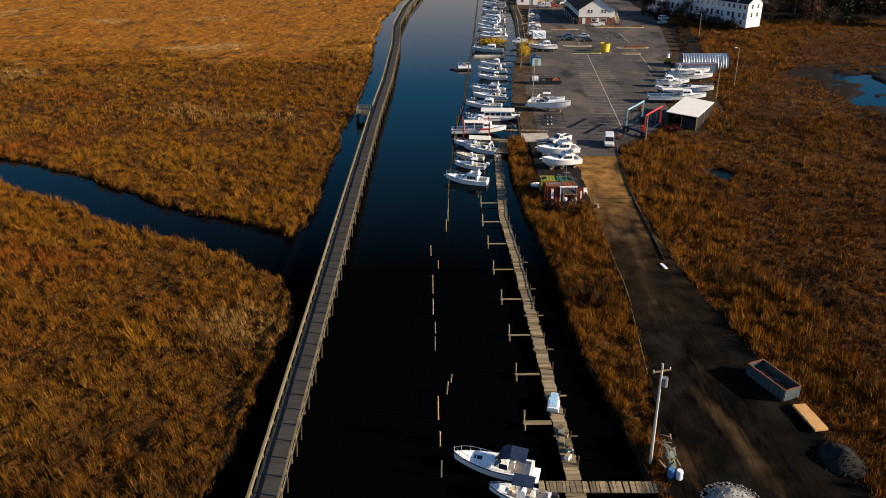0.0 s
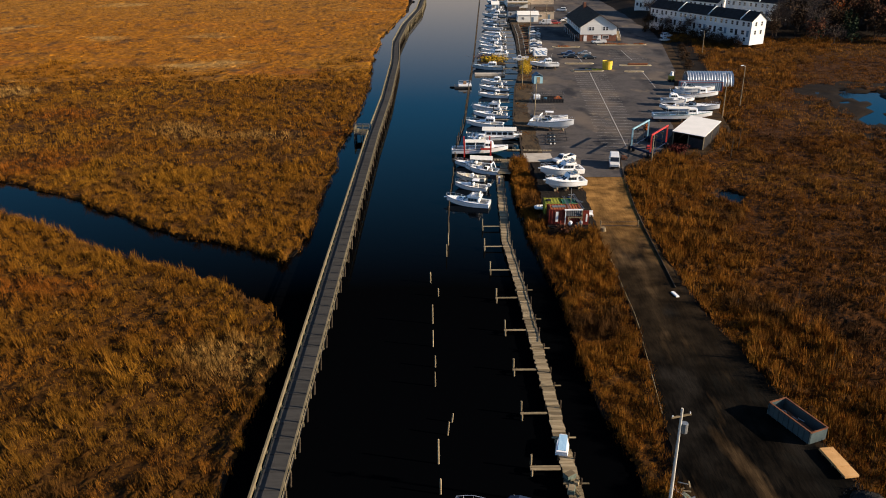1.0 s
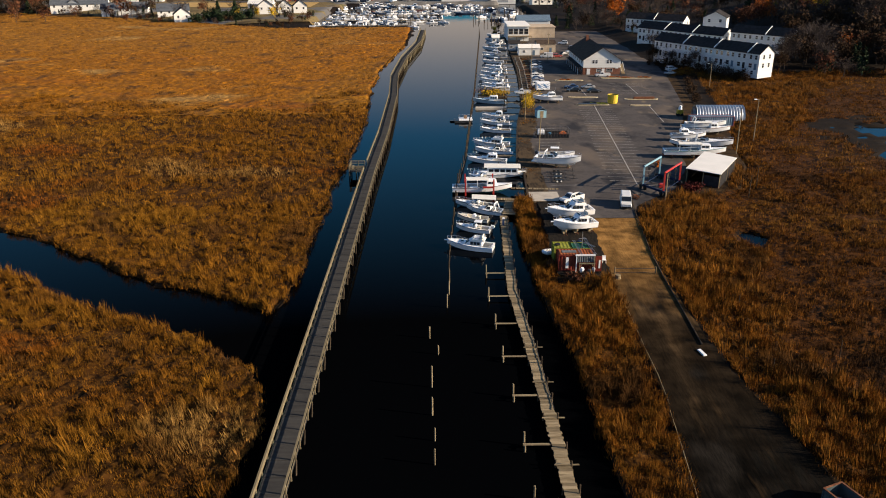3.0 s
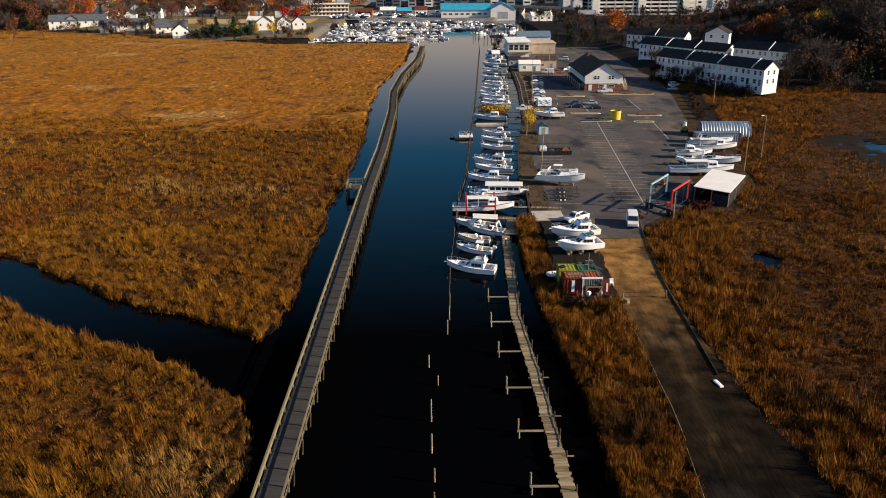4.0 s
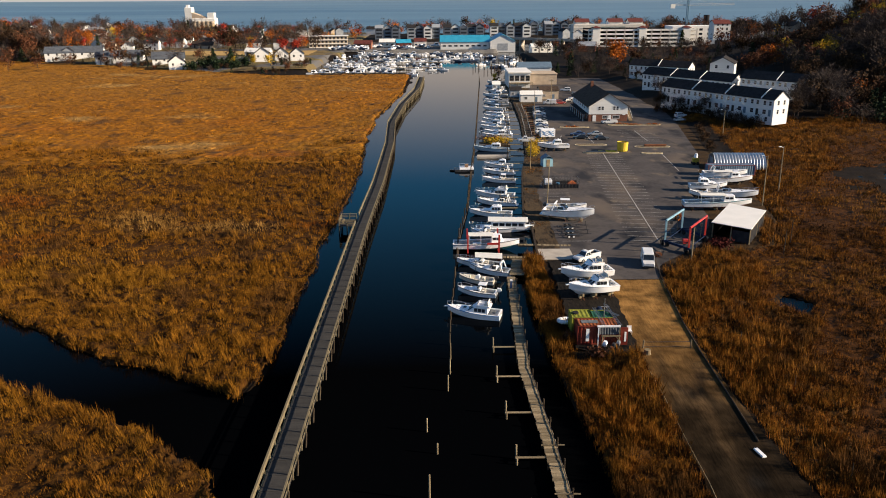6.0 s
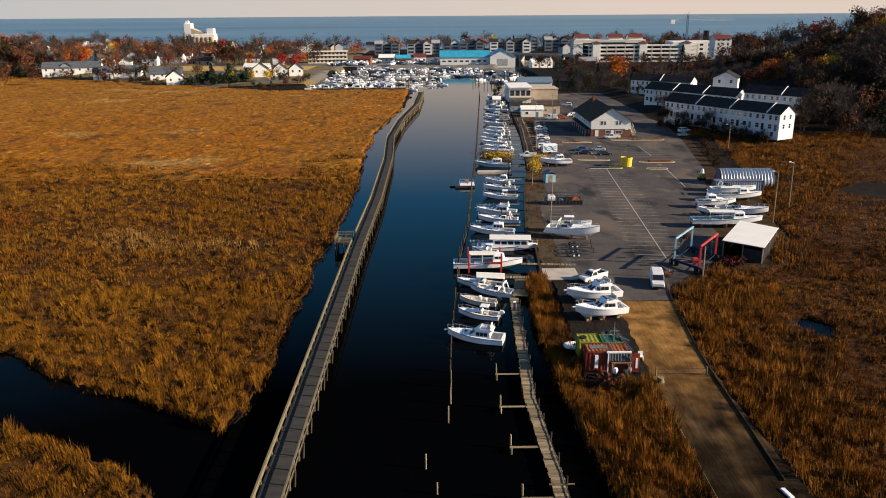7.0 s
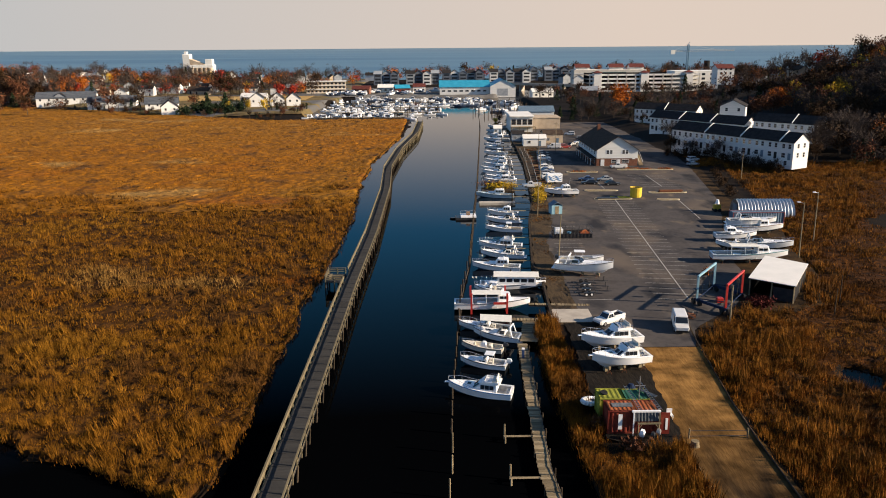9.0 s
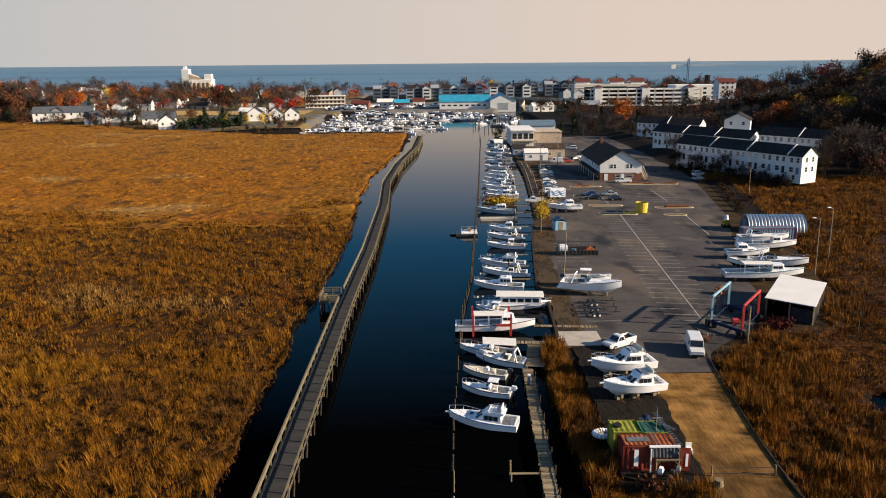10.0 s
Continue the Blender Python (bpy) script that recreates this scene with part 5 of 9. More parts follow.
# barge on the outer pilings
pb = thing("pontoon_barge", "small work barge with a pale deck and dark float", "barge", pose(6.2, 227, 0, 0, 0, 2))
part("float", Shape().box(-2.6, 2.3, -1.6, 1.6, -0.3, 0.55, c=0.1), BLACKGEAR, pb)
part("deck", Shape().box(-1.4, 2.3, -1.6, 1.6, 0.56, 0.95, c=0.05), GEL, pb)
part("rail", Shape().path([(-1.3, -1.5, 1.6), (2.2, -1.5, 1.6), (2.2, 1.5, 1.6), (-1.3, 1.5, 1.6), (-1.3, -1.5, 1.6)], 0.04).path([(2.2, -1.5, 0.9), (2.2, -1.5, 1.6)], 0.04).path([(-1.3, 1.5, 0.9), (-1.3, 1.5, 1.6)], 0.04).path([(2.2, 1.5, 0.9), (2.2, 1.5, 1.6)], 0.04), CHROME, pb)
part("winch", Shape().box(0.0, 0.9, -0.4, 0.5, 0.95, 1.7, c=0.08), TEAK, pb)
part("dinghy", Shape().loft([[(-3.9, -0.1, 0.3), (-3.9, 0, 0.0), (-3.9, 0.1, 0.3)], [(-3.4, -0.5, 0.35), (-3.4, 0, -0.1), (-3.4, 0.5, 0.35)], [(-2.65, -0.55, 0.35), (-2.65, 0, -0.1), (-2.65, 0.55, 0.35)]]), BLACKGEAR, pb)
# long float with a grey boat
solo("float_dock", Shape().box(10.2, 19.5, 242.4, 245.0, -0.2, 0.6, c=0.05), CONCRETE, "long pale floating dock between the boats", "dock")
# skiff lying on the old dock
sk = thing("skiff", "small upturned white and blue skiff lying on the dock", "boat", pose(11.3, 64.6, 0.66, 0, 0, 78))
part("hull", Shape().loft([[(-1.4, -0.6, 0), (-1.4, -0.5, 0.45), (-1.4, 0.5, 0.45), (-1.4, 0.6, 0)], [(0.3, -0.62, 0), (0.3, -0.5, 0.48), (0.3, 0.5, 0.48), (0.3, 0.62, 0)], [(1.4, -0.4, 0), (1.4, -0.3, 0.4), (1.4, 0.3, 0.4), (1.4, 0.4, 0)]]), GEL, sk)
part("tarp", Shape().box(-1.2, 1.2, -0.4, 0.4, 0.47, 0.50, c=0.02), mat("pale_blue_tarp", (0.28, 0.48, 0.66), (0.35, 0.55, 0.72), 0.5, 0.6, bump=0.4, bump_scale=0.2), sk)

# ---- car park markings and kerbs ----
def centre_x(y):
    return float(lerp(y, [(160, 39.0), (177.4, 40.0), (203.4, 42.2), (219.8, 43.5), (244.2, 45.6)]))


def stripe(a, b, w=0.12, z=1.024):
    a, b = Vector(a), Vector(b)
    d = (b - a).normalized() * (w / 2)
    n = Vector((-d.y, d.x))
    me = Shape().add([(a.x + n.x, a.y + n.y, z), (b.x + n.x, b.y + n.y, z), (b.x - n.x, b.y - n.y, z), (a.x - n.x, a.y - n.y, z)], [(3, 2, 1, 0)])
    return solo("painted_line", me, LINE, "worn white painted parking line on the asphalt", "painted line", "structure")


for a, b in (((39.2, 163), (45.6, 244)), ((61.7, 242.6), (60.0, 220.2)), ((63.3, 280.6), (62.9, 261.7)), ((46.2, 271), (46.0, 259))):
    stripe(a, b, 0.2)
for i in range(29):
    y = 162.5 + i * 2.8
    cx = centre_x(y)
    stripe((cx - 5.0, y + 0.7), (cx - 0.15, y + 0.1), 0.11)
    stripe((cx + 0.15, y), (cx + 4.7, y - 0.6), 0.11)
for i in range(9):
    stripe((22.6 + i * 0.15, 189.5 + i * 3.0), (28.2 + i * 0.2, 189.3 + i * 3.0), 0.11)
for y in (262, 265, 268, 275, 278, 281):
    stripe((57.5, y), (62.8, y - 0.4), 0.11)
    stripe((63.2, y), (68.5, y - 0.4), 0.11)
stripe((21.8, 163.0), (28.2, 163.0), 0.12)
KERB = mat("kerb_yellow", (0.52, 0.42, 0.24), (0.62, 0.54, 0.38), 1.0, 0.85)
SOIL = mat("island_soil", (0.09, 0.06, 0.035), (0.15, 0.10, 0.055), 1.5, 0.95, bump=0.4, bump_scale=0.2)
for x0, x1, y in ((40.2, 50.2, 244.4), (39.8, 49.2, 256.2), (56.6, 67.0, 252.6), (56.2, 62.2, 242.8), (57.0, 75.0, 292.0), (40.0, 50.0, 288)):
    isl = thing("kerb_island", "long kerbed traffic island with bare soil", "kerb island", group="car park islands", m=pose((x0 + x1) / 2, y, 1.02))
    h, w = (x1 - x0) / 2, 0.9
    ring = lambda r, k=6: ([(h - w + r * math.sin(a), -r * math.cos(a)) for a in np.linspace(0, math.pi, k)] +
                           [(-h + w - r * math.sin(a), r * math.cos(a)) for a in np.linspace(0, math.pi, k)])
    o, inn = ring(w), ring(w - 0.22)
    n = len(o)
    part("kerb", Shape().loft([[(x, y_, -0.05) for x, y_ in o], [(x, y_, 0.16) for x, y_ in o], [(x, y_, 0.16) for x, y_ in inn], [(x, y_, 0.05) for x, y_ in inn]], caps=False), KERB, isl)
    part("soil", Shape().add([(x, y_, 0.11) for x, y_ in inn], [tuple(range(n))]), SOIL, isl)

# ---- vehicles ----
TYRE = mat("tyre", (0.016, 0.016, 0.017), (0.03, 0.03, 0.03), 0.4, 0.85)
RIM = mat("rim", (0.35, 0.35, 0.36), (0.45, 0.45, 0.46), 0.4, 0.35, metal=0.7)
TAIL = mat("tail_light", (0.30, 0.015, 0.012), None, 0.4, 0.3)
LAMP = mat("head_light", (0.6, 0.6, 0.58), None, 0.4, 0.15)


def paint(name, c):
    return mat(name, c, tuple(v * 0.88 for v in c), 1.5, 0.28, fine=0.3)


P_WHITE, P_SILVER, P_BLACK = paint("white_paint", (0.72, 0.71, 0.69)), paint("silver_paint", (0.36, 0.36, 0.36)), paint("black_paint", (0.014, 0.015, 0.018))
P_BLUE, P_RED, P_GREY = paint("blue_paint", (0.03, 0.06, 0.15)), paint("red_paint", (0.17, 0.02, 0.02)), paint("grey_paint", (0.09, 0.09, 0.10))


def vehicle(kind, colour, m, label, group="parked vehicles"):
    L, W, HH = {"sedan": (4.6, 1.8, 1.45), "suv": (4.7, 1.9, 1.75), "pickup": (5.4, 1.95, 1.8), "van": (5.3, 2.0, 2.15)}[kind]
    v = thing({"sedan": "car", "suv": "car", "pickup": "pickup_truck", "van": "van"}[kind], label, {"pickup": "truck", "van": "van"}.get(kind, "car"), m, group)
    h, w = L / 2, W / 2
    belt = HH * (0.58 if kind != "van" else 0.55)
    def ring(x, wd, z0, z1):
        return [(x, -wd * 0.94, z0), (x, -wd, z0 + (z1 - z0) * 0.45), (x, -wd * 0.95, z1), (x, wd * 0.95, z1), (x, wd, z0 + (z1 - z0) * 0.45), (x, wd * 0.94, z0)]
    nose = {"sedan": 0.80, "suv": 0.92, "pickup": 0.95, "van": 0.95}[kind] * belt
    body = Shape().loft([ring(-h, w * 0.9, 0.38, belt * 0.92), ring(-h + 0.12, w, 0.28, belt * 0.98), ring(-h * 0.3, w, 0.25, belt), ring(h * 0.35, w, 0.25, belt),
                         ring(h - 0.35, w * 0.97, 0.28, nose), ring(h, w * 0.86, 0.38, nose * 0.86)])
    part("body", body, colour, v)
    a, b = {"sedan": (-h * 0.78, h * 0.42), "suv": (-h * 0.96, h * 0.42), "pickup": (-h * 0.12, h * 0.48), "van": (-h * 0.97, h * 0.62)}[kind]
    ra = {"sedan": 0.75, "suv": 0.28, "pickup": 0.12, "van": 0.06}[kind]
    rb = {"sedan": 0.85, "suv": 0.75, "pickup": 0.6, "van": 0.65}[kind]
    cw, tw = w * 0.93, w * (0.74 if kind != "van" else 0.86)
    cab = Shape().loft([[(a, -cw, belt - 0.02), (b, -cw, belt - 0.02), (b, cw, belt - 0.02), (a, cw, belt - 0.02)],
                        [(a + ra, -tw, HH - 0.06), (b - rb, -tw, HH - 0.06), (b - rb, tw, HH - 0.06), (a + ra, tw, HH - 0.06)],
                        [(a + ra + 0.1, -tw * 0.88, HH), (b - rb - 0.1, -tw * 0.88, HH), (b - rb - 0.1, tw * 0.88, HH), (a + ra + 0.1, tw * 0.88, HH)]])
    part("cab", cab, colour, v)
    def glass(name, pts):
        q = [Vector(p) for p in pts]
        nrm = (q[1] - q[0]).cross(q[3] - q[0]).normalized() * 0.012
        part(name, Shape().add([p + nrm for p in q] + [p - nrm for p in q], [(0, 1, 2, 3), (7, 6, 5, 4), (0, 4, 5, 1), (1, 5, 6, 2), (2, 6, 7, 3), (3, 7, 4, 0)]), GLASS, v)
    lo, hi = 0.10, 0.88
    mix = lambda p, q, t: tuple(p[i] + (q[i] - p[i]) * t for i in range(3))
    f0, f1 = (b, cw, belt), (b - rb, tw, HH - 0.06)
    flip = lambda p: (p[0], -p[1], p[2])
    g0, g1 = mix(f0, f1, lo), mix(f0, f1, hi)
    sc = lambda p, k: (p[0] + 0.01, p[1] * k, p[2])
    glass("windscreen", [sc(flip(g0), 0.92), sc(g0, 0.92), sc(g1, 0.92), sc(flip(g1), 0.92)])
    r0, r1 = mix((a, cw, belt), (a + ra, tw, HH - 0.06), lo), mix((a, cw, belt), (a + ra, tw, HH - 0.06), hi)
    glass("rear_window", [(r0[0] - 0.01, r0[1] * 0.9, r0[2]), (r0[0] - 0.01, -r0[1] * 0.9, r0[2]), (r1[0] - 0.01, -r1[1] * 0.9, r1[2]), (r1[0] - 0.01, r1[1] * 0.9, r1[2])])
    cells = {"sedan": 2, "suv": 3, "pickup": 2, "van": 1}[kind]
    s0, s1 = (a, b) if kind != "van" else (b - 1.5, b)
    for sg in (-1, 1):
        for i in range(cells):
            ta, tb = (i + 0.06) / cells, (i + 0.94) / cells
            bl = lambda t, z: ((s0 + 0.15 + (s1 - s0 - 0.3) * t) * (1 - z) + (s0 + (ra if kind != "van" else 0.1) + 0.1 + (s1 - s0 - (ra if kind != "van" else 0.1) - rb - 0.2) * t) * z,
                               sg * (cw + (tw - cw) * z + 0.008), belt + (HH - 0.06 - belt) * z)
            q = [bl(ta, 0.12), bl(tb, 0.12), bl(tb, 0.85), bl(ta, 0.85)]
            glass("side_window", q if sg < 0 else q[::-1])
    if kind == "pickup":
        part("bed_liner", Shape().box(-h + 0.15, a - 0.05, -w + 0.2, w - 0.2, belt - 0.01, belt + 0.015), TYRE, v)
        for sg in (-1, 1):
            part("bed_side", Shape().box(-h + 0.05, a, sg * (w - 0.1) - 0.07, sg * (w - 0.1) + 0.07, belt - 0.05, belt + 0.28, c=0.02), colour, v)
        part("tailgate", Shape().box(-h + 0.02, -h + 0.14, -w + 0.1, w - 0.1, belt - 0.05, belt + 0.28, c=0.02), colour, v)
    for px in (-h * 0.62, h * 0.62):
        for sg in (-1, 1):
            wl = part("wheel", Shape().tube((px, sg * (w - 0.2), 0.34), (px, sg * (w + 0.01), 0.34), 0.34, n=14), TYRE, v)
            part("rim", Shape().tube((px, sg * (w - 0.02), 0.34), (px, sg * (w + 0.025), 0.34), 0.2, n=10), RIM, wl)
    for sg in (-1, 1):
        part("headlight", Shape().box(h - 0.16, h - 0.02, sg * w * 0.68 - 0.16, sg * w * 0.68 + 0.16, nose * 0.66, nose * 0.84), LAMP, v)
        part("tail_light", Shape().box(-h - 0.015, -h + 0.1, sg * w * 0.74 - 0.1, sg * w * 0.74 + 0.1, belt * 0.62, belt * 0.9), TAIL, v)
    part("bumper", Shape().box(h - 0.12, h + 0.06, -w * 0.84, w * 0.84, 0.36, 0.56, c=0.03), TYRE, v)
    return v


vehicle("pickup", P_WHITE, pose(24.3, 152.6, 1.02, 0, 0, 212) @ Matrix.Diagonal((0.92, 0.92, 0.95, 1)), "white crew-cab pickup truck behind the stored boats")
vehicle("van", P_WHITE, pose(33.9, 150.2, 1.02, 0, 0, -100), "white panel van parked on the asphalt")
cars = [vehicle("sedan", P_BLACK, pose(32.6, 273, 1.02, 0, 0, 8), "black saloon car in a parked row", "row of parked cars"),
        vehicle("suv", P_WHITE, pose(32.9, 277.2, 1.02, 0, 0, 8), "white estate car in a parked row", "row of parked cars"),
        vehicle("suv", P_GREY, pose(33.3, 281.4, 1.02, 0, 0, 8), "dark grey car in a parked row", "row of parked cars"),
        vehicle("sedan", P_SILVER, pose(33.7, 285.6, 1.02, 0, 0, 8), "silver saloon car in a parked row", "row of parked cars"),
        vehicle("sedan", P_BLUE, pose(34.1, 289.8, 1.02, 0, 0, 8), "dark blue saloon car in a parked row", "row of parked cars"),
        vehicle("pickup", P_WHITE, pose(58.2, 295.4, 1.02, 0, 0, 180), "white pickup truck parked before the marina house"),
        vehicle("suv", P_RED, pose(48.8, 346, 1.02, 0, 0, 20), "dark red car parked beyond the marina house")]
for i in range(9):
    copy_thing(cars[(i * 2 + 1) % 5], pose(34.5 + i * 0.42, 294 + i * 4.2, 1.02, 0, 0, 8 + random.uniform(-3, 3)))
for j, (x, y, r) in enumerate(((43.4, 272.5, 175), (48.8, 272.0, 178), (43.2, 266.5, 176), (49.4, 264.6, 4), (84, 300, 20), (87, 309, 20), (90, 318, 22), (95, 335, 20), (53, 352, 30), (57, 360, 200), (60, 372, 10), (52, 386, 0), (58, 390, 170))):
    copy_thing(cars[(4, 3, 0, 0, 3, 1, 3, 2, 0, 1, 2, 3, 1)[j]], pose(x, y, 1.02, 0, 0, r))
copy_thing(cars[5], pose(26.0, 262, 1.02, 0, 0, 178))
vehicle("van", P_WHITE, pose(44.5, 345, 1.02, 0, 0, 175), "white van parked by the far sheds")
vehicle("pickup", P_SILVER, pose(25.5, 352, 1.02, 0, 0, 175), "pale pickup truck on the bulkhead")

# ---- boats ashore on stands ----
STEEL = mat("galvanised_steel", (0.30, 0.30, 0.30), (0.40, 0.40, 0.40), 0.6, 0.45, metal=0.7)
RUST = mat("rusty_steel", (0.12, 0.05, 0.028), (0.20, 0.085, 0.045), 0.5, 0.8, bump=0.3, bump_scale=0.08)


def stands(m, L, B, lift):
    """Jack stands and keel blocks under a boat ashore."""
    for px in (-L * 0.36, 0, L * 0.28):
        kb = solo("keel_block", Shape().box(-0.22, 0.22, -0.3, 0.3, 0, lift - 0.42, c=0.02), OLDWOOD, "stacked timber keel blocks under a stored boat", "block",
                  m=m @ pose(px, 0, -lift), group="keel blocks")
        for sg in (-1, 1):
            st = thing("jack_stand", "steel tripod jack stand holding up a stored boat", "boat stand", m @ pose(px, sg * B * 0.36, -lift), group="jack stands")
            for k in range(3):
                part("leg", Shape().tube((0.35 * math.cos(k * 2.1), 0.35 * math.sin(k * 2.1), 0), (0, 0, lift * 0.6), 0.03, n=5), RUST, st)
            part("pad", Shape().box(-0.14, 0.14, -0.05, 0.05, lift * 0.6, lift + 0.05), OLDWOOD, st)


def ashore(kind, bow, stern, B, H, lift, label, **kw):
    m, L = between(bow, stern, 1.02 + lift)
    b = boat(kind, L, B, H, m, label, group="boats ashore", **kw)
    stands(m, L, B, lift)
    return b


ashore("fly", (18.7, 135.3), (25.7, 137.0), 3.0, 1.15, 0.95, "white flybridge cruiser stored ashore on stands", bottom=GEL, stripe=GEL)
ashore("fly", (18.6, 142.0), (26.4, 143.6), 3.1, 1.15, 0.95, "white flybridge cruiser with green-tinted windows ashore", bottom=GEL, stripe=GEL)
ashore("express", (29.4, 175.0), (20.4, 178.4), 3.3, 1.4, 0.9, "large white express cruiser with a radar arch ashore", bottom=GEL)
ashore("console", (29.0, 180.6), (21.4, 181.8), 2.5, 1.0, 0.9, "white T-top fishing boat ashore with twin engines", bottom=BLACKPAINT, cover=GEL, motor=(BLACKGEAR, 2))
ashore("work", (63.2, 183.2), (50.0, 184.2), 3.3, 1.15, 0.8, "long white lobster boat with a pale teal stripe ashore", bottom=REDPAINT, stripe=TEALPAINT)
ashore("express", (67.2, 189.6), (57.6, 192.6), 3.1, 1.2, 0.9, "white express cruiser with a grey stripe ashore", bottom=BLACKPAINT)
ashore("console", (54.0, 192.6), (60.0, 190.6), 2.2, 0.9, 0.8, "small open white boat ashore among cruisers", bottom=BLACKPAINT)
ashore("hardtop", (64.0, 199.0), (56.0, 199.6), 2.7, 1.0, 0.8, "plain white cabin boat ashore", bottom=BLACKPAINT)
ashore("work", (71.8, 204.8), (60.5, 205.8), 2.9, 1.1, 0.8, "cream and white work boat ashore by the hut", bottom=BLACKPAINT, stripe=TEAK)
ashore("express", (72.8, 210.4), (63.0, 211.4), 3.0, 1.15, 0.9, "white cruiser ashore beside a blue container", bottom=BLACKPAINT)
ashore("hardtop", (28.0, 247.6), (36.6, 248.0), 2.9, 1.15, 0.9, "white hulled boat with a covered cockpit ashore", bottom=BLACKPAINT)


def trailer(m):
    t = thing("boat_trailer", "empty dark steel boat trailer with two axles", "trailer", m, "boat trailers")
    for sg in (-1, 1):
        part("rail", Shape().path([(-3, sg * 0.55, 0.5), (0.8, sg * 0.55, 0.5), (3.2, 0, 0.5)], 0.06), BLACKGEAR, t)
        for px in (-1.2, -0.35):
            w = part("wheel", Shape().tube((px, sg * 0.78, 0.32), (px, sg * 1.0, 0.32), 0.32, n=12), TYRE, t)
            part("rim", Shape().tube((px, sg * 0.9, 0.32), (px, sg * 1.02, 0.32), 0.19, n=10), P_WHITE, w)
        part("fender", Shape().box(-1.65, 0.1, sg * 0.92 - 0.16, sg * 0.92 + 0.16, 0.68, 0.73), BLACKGEAR, t)
    for px in (-2.8, -0.8, 0.8):
        part("cross_member", Shape().box(px - 0.05, px + 0.05, -0.55, 0.55, 0.44, 0.52), BLACKGEAR, t)
    part("winch_post", Shape().box(2.4, 2.5, -0.06, 0.06, 0.5, 1.3), BLACKGEAR, t)
    return t


tr = trailer(pose(24.4, 165.6, 1.02, 0, 0, 5))
for x, y, r in ((24.6, 168.2, 3), (25.0, 171.0, 8)):
    copy_thing(tr, pose(x, y, 1.02, 0, 0, r))

# ---- travel lift ----
BLUESTEEL = mat("blue_steel", (0.16, 0.30, 0.38), (0.24, 0.40, 0.48), 1.0, 0.5, bump=0.1, bump_scale=0.1)
tl = thing("travel_lift", "tall boat hoist with one blue and one red gantry", "boat hoist")
for (xa, ya), (xb, yb), colr in (((39.5, 160.1), (44.6, 167.2), BLUESTEEL), ((42.3, 155.6), (47.4, 162.7), REDSTEEL)):
    for x, y in ((xa, ya), (xb, yb)):
        part("leg", Shape().box(x - 0.15, x + 0.15, y - 0.15, y + 0.15, 1.9, 6.7, c=0.04), colr, tl)
        for o in (-0.5, 0.5):
            part("wheel", Shape().tube((x + o * 0.6 - 0.2, y - o, 1.62), (x + o * 0.6 + 0.2, y - o, 1.62), 0.6, n=14), TYRE, tl)
    d = Vector((xb - xa, yb - ya))
    mm = pose(xa, ya, 0, 0, 0, math.degrees(math.atan2(d.y, d.x)))
    part("top_beam", Shape().box(-0.2, d.length + 0.2, -0.15, 0.15, 6.55, 6.9, mm, 0.05), colr, tl)
    part("sling", Shape().tube((xa + d.x * 0.3, ya + d.y * 0.3, 2.6), (xa + d.x * 0.3, ya + d.y * 0.3, 6.4), 0.05, n=4).tube((xa + d.x * 0.7, ya + d.y * 0.7, 2.6), (xa + d.x * 0.7, ya + d.y * 0.7, 6.4), 0.05, n=4), BLACKGEAR, tl)
for (xa, ya), (xb, yb) in (((39.5, 160.1), (42.3, 155.6)), ((44.6, 167.2), (47.4, 162.7))):
    d = Vector((xb - xa, yb - ya))
    part("side_beam", Shape().box(-0.3, d.length + 0.3, -0.2, 0.2, 1.8, 2.3, pose(xa, ya, 0, 0, 0, math.degrees(math.atan2(d.y, d.x))), 0.05), NAVY, tl)
part("engine_box", Shape().box(43.0, 44.0, 160.8, 161.6, 1.05, 2.0, c=0.1), REDSTEEL, tl)
part("ladder", Shape().path([(39.1, 159.4, 1.1), (39.1, 159.4, 4.4)], 0.04).path([(38.6, 159.2, 1.1), (38.6, 159.2, 4.4)], 0.04).path([(39.1, 159.4, 4.4), (38.6, 159.2, 4.4)], 0.04).path([(39.1, 159.4, 2.8), (38.6, 159.2, 2.8)], 0.04), BLACKGEAR, tl)

for (xa, ya), (xb, yb), za, zb in (((39.5, 160.1), (44.6, 167.2), 2.1, 2.1), ((42.3, 155.6), (47.4, 162.7), 2.1, 2.1), ((39.5, 160.1), (42.3, 155.6), 2.3, 3.4), ((44.6, 167.2), (47.4, 162.7), 2.3, 3.4)):
    part("strut", Shape().tube((xa, ya, za), (xb, yb, zb), 0.09, n=6), NAVY, tl)
for (xa, ya), (xb, yb) in (((39.5, 160.1), (44.6, 167.2)), ((42.3, 155.6), (47.4, 162.7))):
    for t_ in (0.3, 0.7):
        q = (xa + (xb - xa) * t_, ya + (yb - ya) * t_)
        part("hoist_block", Shape().box(q[0] - 0.22, q[0] + 0.22, q[1] - 0.22, q[1] + 0.22, 5.2, 5.9, c=0.06), BLACKGEAR, tl)
tl.matrix_basis = pose(0, 0, 1.0) @ Matrix.Diagonal((1, 1, 0.81, 1)) @ pose(0, 0, -1.0)

